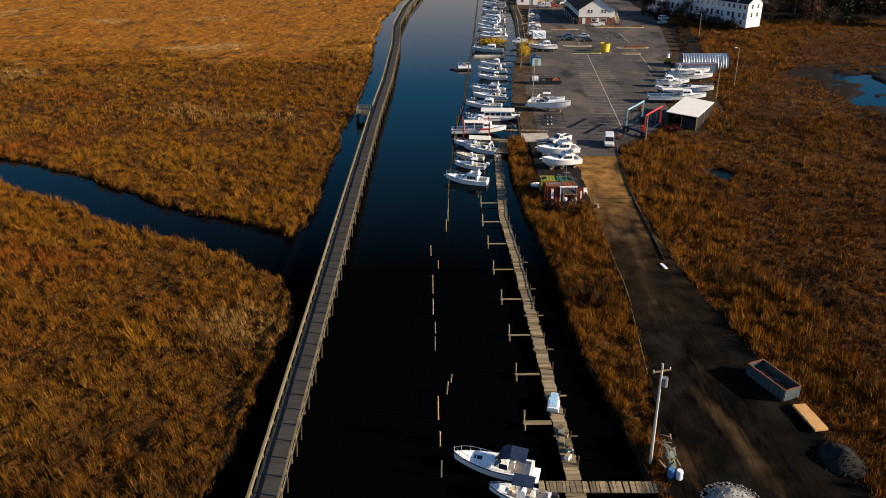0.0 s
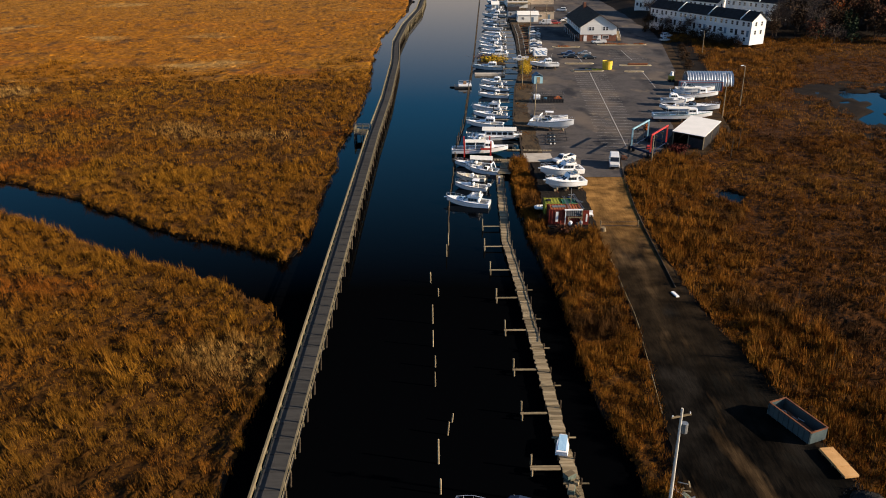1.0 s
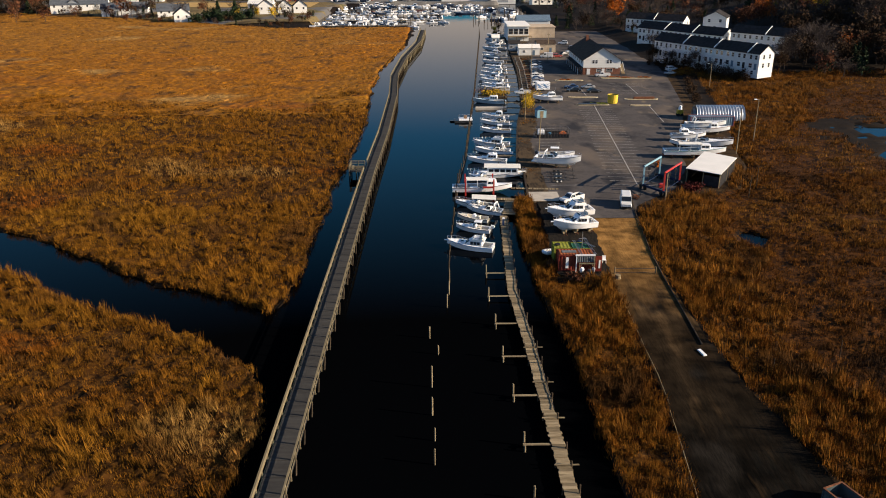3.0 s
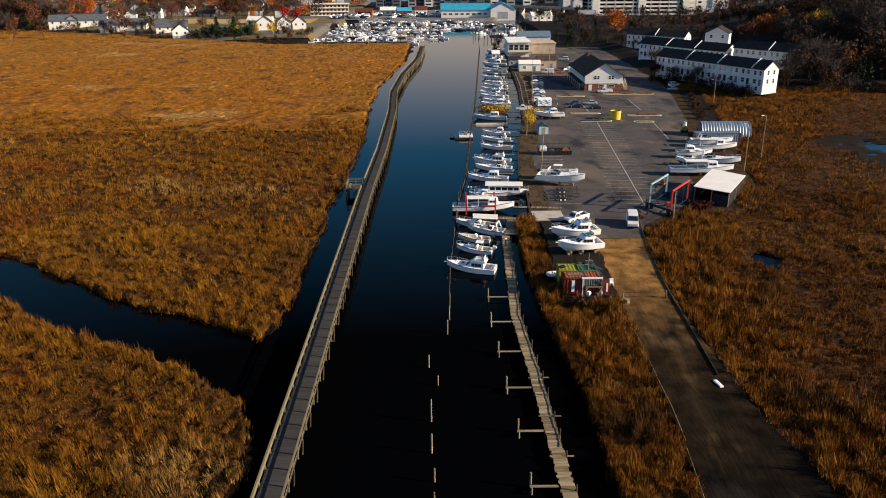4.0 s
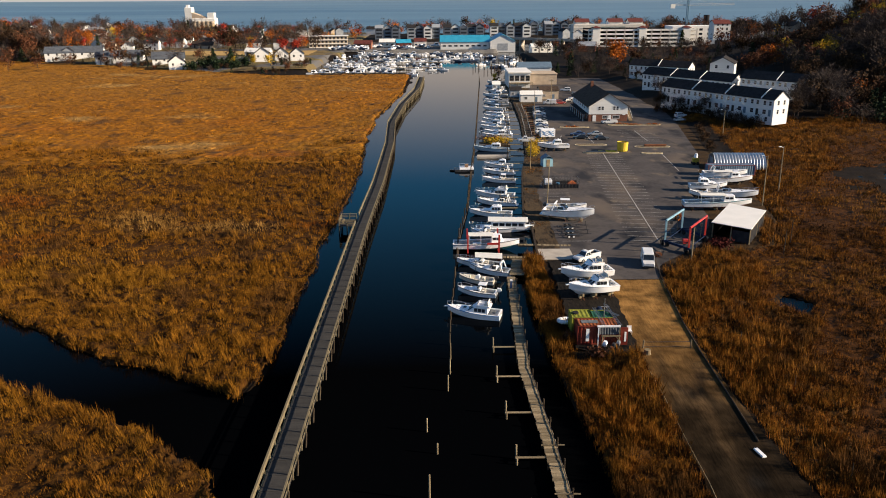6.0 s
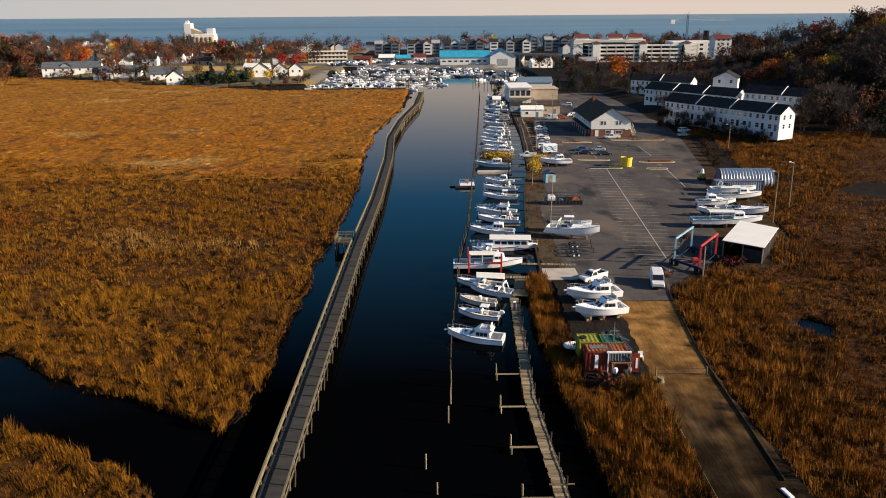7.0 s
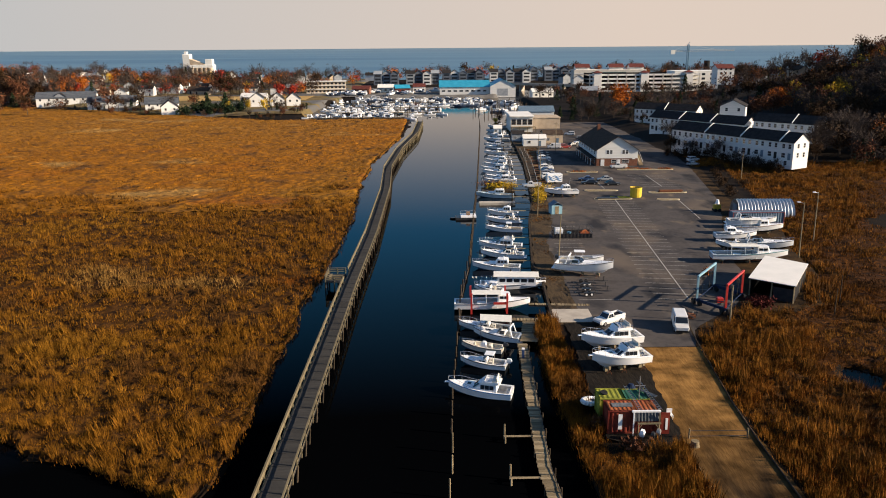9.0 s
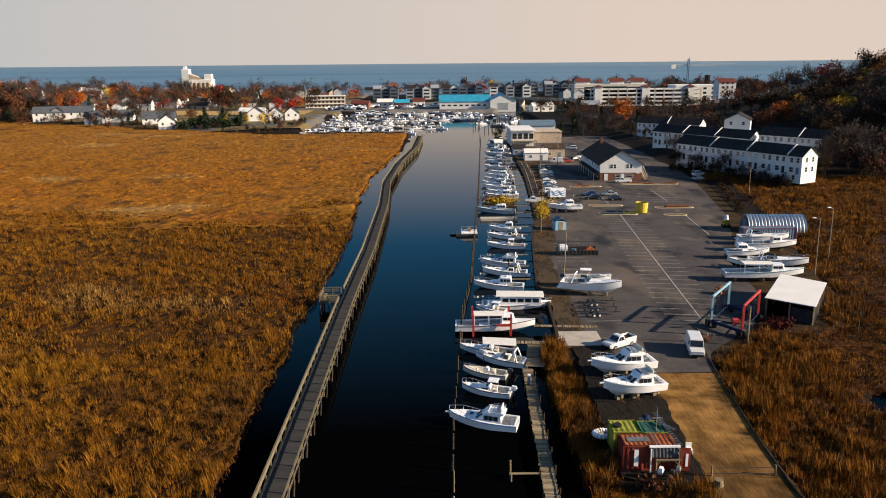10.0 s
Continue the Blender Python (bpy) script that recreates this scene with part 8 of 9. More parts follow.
def tree(kind, h, spread, seed, leaves, leaf, m, label, bare=False, cone=False):
    t = thing({"evergreen": "evergreen_tree"}.get(kind, "tree"), label, "tree", m, "trees")
    rr = np.random.default_rng(seed)
    tr_, cr = Shape(), None
    top = Vector((0, 0, h * 0.72))
    tr_.tube((0, 0, -0.6), (0.1, 0, h * 0.35), h * 0.020, h * 0.014, 7).tube((0.1, 0, h * 0.35), tuple(top), h * 0.014, h * 0.005, 6)
    ends = [top]
    for i in range(11):
        z = h * rr.uniform(0.22, 0.62)
        a = rr.uniform(0, math.tau)
        e = Vector((math.cos(a) * spread * rr.uniform(0.45, 0.95), math.sin(a) * spread * rr.uniform(0.45, 0.95), z + h * rr.uniform(0.14, 0.34)))
        mid = Vector((e.x * 0.5, e.y * 0.5, z + (e.z - z) * 0.35))
        tr_.tube((0, 0, z), tuple(mid), h * 0.008, h * 0.005, 5).tube(tuple(mid), tuple(e), h * 0.005, h * 0.002, 4)
        ends += [e, mid + Vector((0, 0, h * 0.08))]
        for _ in range(2):
            q = mid + Vector(rr.normal(0, spread * 0.3, 3)) + Vector((0, 0, h * 0.12))
            tr_.tube(tuple(mid), tuple(q), h * 0.004, h * 0.0015, 4)
            ends.append(q)
    part("trunk", tr_, BARK, t)
    v = np.empty((leaves, 3, 3))
    if cone:
        zz = rr.uniform(0.08, 1, leaves) ** 0.8
        rad = spread * (1.02 - zz) * np.sqrt(rr.uniform(0.3, 1, leaves)) * (1 + 0.25 * np.sin(zz * 40))
        a = rr.uniform(0, math.tau, leaves)
        c = np.stack([rad * np.cos(a), rad * np.sin(a), zz * h], -1)
    else:
        idx = rr.integers(0, len(ends), leaves)
        c = np.array([tuple(e) for e in ends])[idx] + rr.normal(0, spread * (0.17 if not bare else 0.15), (leaves, 3))
        c[:, 2] = np.clip(c[:, 2], h * 0.16, h * 1.05)
    if bare:
        out = c * np.array([1, 1, 0.0]) / np.maximum(np.linalg.norm(c[:, :2], axis=1), 0.3)[:, None] + rr.normal(0, 0.6, (leaves, 3)) + np.array([0, 0, 0.9])
        ln_ = rr.uniform(0.5, 1.5, leaves)[:, None] * leaf * 3
        side = rr.normal(0, 1, (leaves, 3)) * leaf * 0.09
        v[:, 0], v[:, 1], v[:, 2] = c - side, c + side, c + out / np.linalg.norm(out, axis=1)[:, None] * ln_
    else:
        for j in range(3):
            v[:, j] = c + rr.normal(0, leaf, (leaves, 3))
    me = bpy.data.meshes.new("crown")
    me.from_pydata(v.reshape(-1, 3).tolist(), [], np.arange(3 * leaves).reshape(-1, 3).tolist())
    part("crown", me, LEAVES[kind], t)
    return t


base = {}
specs = [("orange", 13, 4.6, "orange-leaved autumn tree with a dark trunk"), ("red", 10, 3.8, "deep red autumn tree with a dark trunk"), ("yellow", 12, 4.4, "yellow-leaved autumn tree with a dark trunk"), ("brown", 14, 5.0, "brown half-bare autumn tree on the slope"),
         ("russet", 13, 4.8, "russet-leaved autumn tree on the slope"), ("evergreen", 12, 3.0, "dark green conical evergreen tree"), ("twig", 14, 5.2, "bare grey-brown leafless tree with fine twigs")]
spots = {"orange": (172, 446), "red": (-120, 640), "yellow": (188, 420), "brown": (150, 352), "russet": (158, 430), "evergreen": (-140, 520), "twig": (142, 322)}
for i, (k_, h, sp, lb) in enumerate(specs):
    x, y = spots[k_]
    base[k_] = tree(k_, h, sp, 40 + i, 1500 if k_ != "twig" else 2200, 0.30 if k_ != "twig" else 0.5, pose(x, y, zl(x, y)), lb, bare=k_ == "twig", cone=k_ == "evergreen")
    base[k_ + "2"] = tree(k_, h * 0.9, sp * 1.12, 60 + i, 1300 if k_ != "twig" else 2000, 0.32 if k_ != "twig" else 0.5, pose(x + 9, y + 7, zl(x + 9, y + 7)), lb, bare=k_ == "twig", cone=k_ == "evergreen")


woods = {}


def wood(k_, x, y, s):
    """Notes a far tree, to be joined into one wood a kind."""
    kk = k_ + random.choice(("", "2"))
    woods.setdefault(kk, []).append(pose(x, y, zl(x, y) - 0.2, 0, 0, random.uniform(0, 360)) @ Matrix.Diagonal((s * random.uniform(0.9, 1.15), s, s * random.uniform(0.85, 1.1), 1)))


def plant(k_, x, y, s=None, sink=0.0):
    s = s or random.uniform(0.8, 1.25)
    kk = k_ + random.choice(("", "2"))
    copy_thing(base[kk], pose(x, y, zl(x, y) - sink, 0, 0, random.uniform(0, 360)) @ Matrix.Diagonal((s * random.uniform(0.9, 1.1), s, s * random.uniform(0.9, 1.1), 1)))


random.seed(21)
# wooded hill beyond the terraces
count = 0
while count < 330:
    x, y = random.uniform(118, 330), random.uniform(300, 520)
    if x > 0.62 * y + 30 or (x < 150 and 300 < y < 345 and x < 122 + (y - 300) * 0.2):
        continue
    if zl(x, y) < (6.0 if y > 330 else 2.5) or (x - 127) ** 2 + (y - 372) ** 2 < 130 or (abs((x - 119) * 0.77 + (y - 341) * 0.64) < 26 and abs(-(x - 119) * 0.64 * -1 + 0) < 0):
        continue
    if x < 140 and 338 < y < 385:
        continue
    r = random.random()
    crest = zl(x, y) > 17
    # dark kinds below and bright ones on top paint a shaded slope, sunlit crest
    k_ = ("twig" if r < 0.26 else "brown" if r < 0.74 else "russet" if r < 0.80 else "evergreen" if r < 0.92 else "orange" if r < 0.95 else "yellow") if not crest else \
         ("twig" if r < 0.40 else "russet" if r < 0.55 else "orange" if r < 0.75 else "brown" if r < 0.90 else "yellow")
    (plant if count < 110 else wood)(k_, x, y, random.uniform(0.75, 1.1))
    count += 1
for x, y, k_, s in ((128, 306, "twig", 0.9), (134, 318, "brown", 0.8), (124, 300, "brown", 0.55), (140, 300, "twig", 0.8), (150, 306, "brown", 0.8), (118, 297, "russet", 0.35),
                    (93, 306, "twig", 0.55), (97, 297, "twig", 0.45), (88, 316, "twig", 0.55), (101, 290, "twig", 0.4), (84, 326, "brown", 0.5), (105, 288, "brown", 0.35), (91, 352, "twig", 0.7),
                    (103, 490, "orange", 1.25), (106, 497, "orange", 0.8), (86, 470, "evergreen", 0.7), (80, 462, "brown", 0.6), (92, 455, "twig", 0.8), (76, 480, "evergreen", 0.6),
                    (66, 470, "evergreen", 0.55), (60, 476, "brown", 0.5), (70, 455, "evergreen", 0.5), (36, 452, "evergreen", 0.5), (33, 470, "brown", 0.4), (30, 462, "yellow", 0.35)):
    plant(k_, x, y, s)


for i in range(130):
    x, y = random.uniform(127, 235), random.uniform(290, 352)
    if x > 0.62 * y + 30 or (x < 146 and y > 322) or (x < 133 and y > 310):
        continue
    wood(("brown", "evergreen", "brown", "twig", "brown", "russet")[i % 6], x, y, random.uniform(0.5, 0.95))
for x, y, s in ((186, 366, 1.5), (193, 376, 1.65), (181, 352, 1.25), (200, 372, 1.5)):
    plant("twig", x, y, s)
for i in range(44):
    x, y = random.uniform(90, 124), random.uniform(345, 480)
    if zl(x, y) > 6 or abs((x - 91) * 0.81 + (y - 381) * 0.59) < 1 or (88 < x < 118 and 340 < y < 385):
        continue
    wood(("twig", "brown", "twig", "evergreen", "russet")[i % 5], x, y, random.uniform(0.35, 0.6))


for i in range(150):
    x, y = random.uniform(70, 190), random.uniform(440, 640)
    if zl(x, y) > 14 or zl(x, y) < 0.5 or (96 < x < 134 and 396 < y < 446) or (x > 108 and y > 618) or (98 < x < 108 and 470 < y < 500):
        continue
    wood(("twig", "brown", "twig", "twig", "evergreen", "russet")[i % 6], x, y, random.uniform(0.45, 0.8))


# shrubs and the yellow foliage by the slips
def shrub(name, x, y, rx, ry, h, k_, label, z=1.0, n=900, seed=1, leaf=0.13):
    rr = np.random.default_rng(seed)
    t = thing(name, label, "shrub", pose(x, y, z), group="shrubs")
    lobes = rr.uniform(-0.7, 0.7, (7, 3)) * np.array([rx, ry, 0]) + np.array([0, 0, h * 0.5])
    c = lobes[rr.integers(0, 7, n)] + rr.normal(0, 1, (n, 3)) * np.array([rx * 0.28, ry * 0.28, h * 0.22])
    c[:, 2] = np.clip(np.abs(c[:, 2]), 0.05, h * 1.2)
    v = c[:, None, :] + rr.normal(0, leaf, (n, 3, 3))
    me = bpy.data.meshes.new("foliage")
    me.from_pydata(v.reshape(-1, 3).tolist(), [], np.arange(3 * n).reshape(-1, 3).tolist())
    part("foliage", me, LEAVES[k_], t)
    st_ = Shape()
    for q in lobes:
        st_.tube((q[0] * 0.3, q[1] * 0.3, -0.1), tuple(q), 0.05, 0.02, 5)
    part("stem", st_, BARK, t)
    return t


shrub("yellow_bush", 25.6, 243, 1.6, 5.0, 3.0, "yellow", "bright yellow autumn shrub by the bulkhead", seed=3, n=1500)
shrub("yellow_bush", 28.0, 252, 2.6, 2.0, 3.0, "yellow", "bright yellow autumn shrub by the bulkhead", seed=4, n=900)
shrub("yellow_bush", 16.4, 262, 4.6, 1.6, 2.2, "yellow", "yellow foliage heaped on a moored barge", z=0.6, seed=5, n=1600)
solo("brush_barge", Shape().box(11.8, 21.0, 259.8, 264.4, -0.3, 0.7, c=0.08), DARKWOOD, "dark timber barge loaded with brush", "barge")
shrub("brush_heap", 15.5, 264.6, 4.4, 1.2, 2.4, "russet", "brown dry brush heaped on a moored barge", z=0.6, seed=6, n=1100)
shrub("red_bush", 49.2, 158.2, 2.2, 1.8, 1.7, "maroon", "dark red leafless shrub before the open shed", seed=7, n=1400)
shrub("small_bush", 46.6, 176.0, 0.8, 0.7, 1.3, "orange", "small orange and green shrub by the travel lift", seed=8, n=500)
for i, (x, y) in enumerate(((80, 262), (82, 268), (79, 254), (84, 276), (85, 284), (90, 292), (77, 247), (86, 262), (93, 300))):
    shrub("dark_bush", x, y, 1.6, 1.6, 1.8, "brown", "dark brown shrub at the edge of the car park", seed=20 + i, n=500)
for i, (x, y) in enumerate(((19.0, 116.8), (15.9, 121.0))):
    shrub("weed_bush", x, y, 1.0, 1.0, 1.1, "russet", "scrubby brown weeds around the containers", seed=40 + i, n=450)
for i, (x, y) in enumerate(((62, 293.5), (72, 292.2), (66, 292.0), (44, 288))):
    shrub("island_grass", x, y, 2.2, 0.6, 0.6, "orange", "low orange planting on a traffic island", seed=50 + i, n=350, leaf=0.1)

for i in range(15):
    t_ = 2.0 + i * 3.2
    o = 2.2 + 1.6 * random.random()
    x, y = 84.6 + 0.506 * t_ - 0.8625 * o, 327.0 - 0.8625 * t_ - 0.506 * o
    shrub("tall_bush", x, y, 1.5, 1.5, random.uniform(2.2, 4.6), "brown", "tall dark leafless bush before the terraces", z=zl(x, y), seed=70 + i, n=520, leaf=0.16)

for i in range(8):
    x, y = -152 + 4.4 * i, 514 + 5 * (i % 3)
    shrub("evergreen_bush", x, y, 3.6, 3.0, 5.5 + (i % 3), "evergreen", "broad dark evergreen bush at the marsh edge", z=zl(x, y), seed=90 + i, n=700, leaf=0.42)

# ---- town beyond the marsh ----
random.seed(33)


def far_window(parent, x, y, z, w, h, nx, ny):
    """A dark pane a little proud of its wall."""
    part("window", Shape().box(-w / 2, w / 2, -0.06, 0.02, -h / 2, h / 2, pose(x, y, z, 0, 0, math.degrees(math.atan2(nx, -ny)))), PANE, parent)



def town_house(w, d, h, wall_m, roof_m, label, m):
    t = thing("town_house", label, "house", m, "town houses")
    gable_block(t, -w / 2, w / 2, -d / 2, d / 2, -1.5, h, h + d * 0.32, wall_m, roof_m, "x", 0.35)
    for x in (-w * 0.28, w * 0.28):
        far_window(t, x, -d / 2, h - 1.3, 1.2, 1.4, 0, -1)
    far_window(t, -w * 0.28, -d / 2, 1.4, 1.2, 1.4, 0, -1)
    part("door", Shape().box(w * 0.2, w * 0.2 + 1.1, -d / 2 - 0.05, -d / 2 + 0.02, 0, 2.1), SHINGLE, t)
    part("chimney", Shape().box(w * 0.2, w * 0.2 + 0.7, -0.35, 0.35, h, h + d * 0.32 + 0.9), BRICKM, t)
    return t


kinds = [town_house(11, 8, 5.6, SIDING, SHINGLE, "white town house with a dark roof", pose(-150, 672, zl(-150, 672), 0, 0, 10)),
         town_house(13, 8.5, 3.4, TANWALL, BROWNROOF, "low tan town house with a brown roof", pose(-190, 680, zl(-190, 680), 0, 0, -8)),
         town_house(10, 8, 5.8, GREYWALL, SHINGLE, "grey town house with a dark roof", pose(-230, 680, zl(-230, 680), 0, 0, 20)),
         town_house(9, 9, 6.0, SIDING, BROWNROOF, "white gabled town house with a brown roof", pose(-260, 640, zl(-260, 640), 0, 0, 80)),
         town_house(12, 8, 4.4, BRICKM, GREYWALL, "brick town house with a grey roof", pose(-300, 690, zl(-300, 690), 0, 0, 0))]
for i in range(84):
    y = random.uniform(590, 930)
    x = random.uniform(-0.62 * y, -110 if y < 770 else -70)
    if -214 < x < -88 and y < 664:
        continue
    copy_thing(kinds[random.randrange(5)], pose(x, y, zl(x, y), 0, 0, random.choice((0, 90, 180, 15, 100)) + random.uniform(-12, 12)))
for i in range(26):
    x, y = random.uniform(70, 330), random.uniform(560, 900)
    if x > 120 and y < 660 and x < 215:
        continue
    copy_thing(kinds[random.randrange(5)], pose(x, y, zl(x, y), 0, 0, random.uniform(0, 180)))
SLATEROOF = mat("blue_grey_shingle", (0.065, 0.075, 0.09), (0.11, 0.12, 0.135), 1.5, 0.85, bump=0.3, bump_scale=0.25)
# larger white blocks facing the marsh
for x, y, w, d, h, rot, along, lb in ((-258, 592, 38, 12, 5.5, 14, "x", "long white house block with a dark roof facing the marsh"), (-216, 566, 30, 11, 5.0, 12, "x", "long white house block facing the marsh"),
                                      (-178, 550, 20, 11, 4.4, 16, "x", "white house block with a grey roof facing the marsh"), (-163, 520, 10, 9, 6.0, 20, "y", "tall white gabled house at the marsh edge"),
                                      (-117, 552, 10, 9, 6.5, 12, "y", "white gabled house pair at the marsh edge"), (-105, 556, 9, 9, 6.0, 12, "y", "white gabled house pair at the marsh edge"), (-95, 558, 9, 9, 6.0, 12, "y", "white gabled house at the marsh edge")):
    t = thing("marsh_edge_house", lb, "house", pose(x, y, zl(x, y), 0, 0, rot), group="marsh edge houses")
    gable_block(t, -w / 2, w / 2, -d / 2, d / 2, -1.5, h - 0.8, h + 2.9, SIDING, SLATEROOF if w > 15 else SHINGLE, along, 0.5)
    for k in range(max(2, int(w / 5))):
        far_window(t, -w / 2 + (k + 0.5) * w / max(2, int(w / 5)), -d / 2, h * 0.62, 1.1, 1.3, 0, -1)
# motel-like block
mt_ = thing("motel_block", "three-storey cream balcony block in the town", "building", pose(-92, 690, zl(-92, 690), 0, 0, 6))
part("wall", Shape().box(-16, 16, 0, 10, -1, 9.5), TANWALL, mt_)
part("roof", Shape().box(-16.5, 16.5, -1.2, 10.5, 9.52, 10.0), ROOFWHITE, mt_)
for k in range(3):
    part("balcony", Shape().box(-16, 16, -1.1, -0.02, 0.2 + 3.1 * k, 0.9 + 3.1 * k), ROOFWHITE, mt_)
    for j in range(10):
        far_window(mt_, -14.4 + 3.2 * j, 0, 1.9 + 3.1 * k, 1.7, 1.5, 0, -1)
# grain-silo-like white tower on the skyline
si = thing("silo_block", "tall cream silo tower with a lower block", "silo", pose(-262, 880, zl(-262, 880)))
part("tower", Shape().box(-5, 2, -5, 5, -2, 27, c=0.6), ROOFWHITE, si)
part("tower_cap", Shape().box(-4, -1, -2, 2, 27, 29.5, c=0.3), ROOFWHITE, si)
part("block", Shape().box(2, 26, -6, 6, -2, 16, c=0.4), ROOFWHITE, si)
part("lift_house", Shape().box(18, 25, -4, 4, 16, 21.5, c=0.3), ROOFWHITE, si)
part("slope_roof", Shape().loft([[(2.05, -5, 16), (2.05, 5, 16), (2.05, 5, 22), (2.05, -5, 22)], [(17, -5, 16), (17, 5, 16), (17, 5, 16.4), (17, -5, 16.4)]]), TANWALL, si)
for k in range(5):
    part("silo_drum", Shape().tube((5 + 4.6 * k, -6.2, -2), (5 + 4.6 * k, -6.2, 13), 2.2, n=14), TANWALL, si)
# blue-roofed boat hall
bh = thing("boat_hall", "white boat storage hall with a bright blue roof", "hall", pose(0, 660, zl(10, 700)))
gable_block(bh, 1, 40, 0, 26, -2, 6.0, 10.5, SIDING, TEALROOF, "x", 0.6)
gable_block(bh, 40.2, 60, -4, 30, -2, 6.5, 11.5, SIDING, TEALROOF, "y", 0.6)
for k in range(8):
    far_window(bh, 4 + 4.6 * k, 0, 3.0, 2.6, 1.2, 0, -1)
part("big_door", Shape().box(46, 54, -4.08, -4.0, -0.5, 4.8), GREYWALL, bh)
# colourful small roofs by the harbour
for x, y, w, d, h, wm, rm, lb in ((-30, 690, 12, 9, 4, REDROOF, TEALROOF, "red crab house with a blue roof"), (-16, 700, 10, 8, 4.5, ROOFWHITE, REDROOF, "white harbour shop with a red roof"), (-44, 704, 13, 9, 4, BLUEGREY, ROOFWHITE, "blue harbour shop with a pale roof"),
                                  (-62, 680, 14, 9, 4, BRICKM, REDROOF, "low brick harbour shop"), (78, 640, 16, 10, 4, ROOFWHITE, ROOFWHITE, "long low white shed by the bridge"), (-130, 600, 18, 8, 3.6, SIDING, ROOFWHITE, "low white hall beside a playing field")):
    t = thing("harbour_shop", lb, "shop", pose(x, y, zl(x, y), 0, 0, random.uniform(-15, 15)), group="harbour shops")
    gable_block(t, -w / 2, w / 2, -d / 2, d / 2, -1.5, h, h + 2.4, wm, rm, "x", 0.4)
    for k in range(3):
        far_window(t, -w / 2 + (k + 0.5) * w / 3, -d / 2, 2.0, 1.8, 1.3, 0, -1)
# lawns and streets of the town
TOWN = mat("town_lawn", (0.115, 0.082, 0.036), (0.20, 0.145, 0.065), 16.0, 0.95, c=(0.085, 0.080, 0.034), fine=0.6,
           patch=(((0.13, 0.125, 0.12), 0.030, 0.022, 0.52, 0.56), ((0.055, 0.040, 0.024), 0.05, 0.05, 0.58, 0.68)))


def town_ground(x, y):
    inside = (y > town_edge(x) + 3) & (wet(x, y) < -0.8) & (x < -72)
    return land(x, y) + np.where(inside, 0.5, -2.5)


solo("town_ground", sheet(np.linspace(-620, -70, 112), np.linspace(500, 960, 110), town_ground), TOWN, "dry lawns and grey streets of the town", "ground", "structure")
# dry playing field
FIELD = mat("dry_field", (0.36, 0.235, 0.085), (0.46, 0.30, 0.115), 6.0, 0.95, fine=0.4)
fx = np.linspace(-205, -95, 34)
solo("playing_field", sheet(fx, np.linspace(604, 650, 20), lambda X, Y: land(X, Y) + 0.75), FIELD, "dry golden playing field in the town", "field", "structure")
PAVED = mat("paved_ground", (0.11, 0.105, 0.10), (0.19, 0.18, 0.165), 9.0, 0.9, fine=0.5)
solo("harbour_pavement", sheet(np.linspace(-92, 60, 60), np.linspace(643, 760, 56), lambda X, Y: land(X, Y) + 0.12), PAVED, "grey paved ground around the harbour", "pavement", "structure")
# waterfront condominiums
SLATE = mat("slate_siding", (0.10, 0.12, 0.15), (0.15, 0.17, 0.20), 2.0, 0.75)
for k, (x0, n) in enumerate(((-58, 3), (-27, 4), (8, 5), (54, 6), (108, 6))):
    for j in range(n):
        x, y = x0 + 8.0 * j, 800 + 6 * (j % 2) + 4 * k
        z = zl(x, y)
        t = thing("condominium", "grey four-storey waterfront condominium with a gabled roof", "apartment house", pose(x, y, z), group="condominiums")
        wm = (SLATE, GREYWALL, SLATE, SIDING)[(j + k) % 4]
        gable_block(t, -3.9, 3.9, 0, 14, -1, 10.5, 13.2, wm, SHINGLE if (j + k) % 4 else GREYWALL, "y" if j % 3 else "x", 0.3)
        for f in range(3):
            far_window(t, 0, 0, 2.4 + 3.2 * f, 5.4, 1.5, 0, -1)
# parking structure and hotel block on the far side
CREAMWALL = mat("cream_wall", (0.52, 0.48, 0.42), (0.62, 0.58, 0.51), 2.0, 0.8)
gr = thing("parking_structure", "long cream parking structure with open dark levels", "building", pose(116, 648, zl(150, 660), 0, 0, 0))
for f in range(5):
    part("parapet", Shape().box(0, 84, 0, 0.5, 3.0 * f, 3.0 * f + 1.3), ROOFWHITE, gr)
    part("floor_slab", Shape().box(0, 84, 0.5, 26, 3.0 * f - 0.2, 3.0 * f + 0.1), CONCRETE, gr)
part("back_wall", Shape().box(0, 84, 26, 26.5, 0, 13.5), SHEDDARK, gr)
for x in np.arange(0, 85, 7.0):
    part("column", Shape().box(float(x) - 0.4, float(x) + 0.4, -0.1, 0.52, 0, 13.4), CREAMWALL, gr)
for x in (6, 42, 76):
    part("stair_tower", Shape().box(x - 3, x + 3, -0.8, 5, 0, 14.2), ROOFWHITE, gr)
    part("tower_roof", Shape().loft([[(x - 3.6, -1.4, 14.2), (x + 3.6, -1.4, 14.2), (x + 3.6, 5.6, 14.2), (x - 3.6, 5.6, 14.2)], [(x - 0.3, 1.8, 15.8), (x + 0.3, 1.8, 15.8), (x + 0.3, 2.4, 15.8), (x - 0.3, 2.4, 15.8)]]), REDROOF, gr)
part("end_block", Shape().box(66, 100, 4, 26, -2, 15.0), ROOFWHITE, gr)
for f in range(4):
    for k in range(5):
        far_window(gr, 68.5 + 6.6 * k, 4, 2.6 + 3.3 * f, 2.6, 1.6, 0, -1)
hb = thing("hotel_block", "white hotel block with green glass and a red roof", "hotel", pose(150, 742, zl(150, 742)))
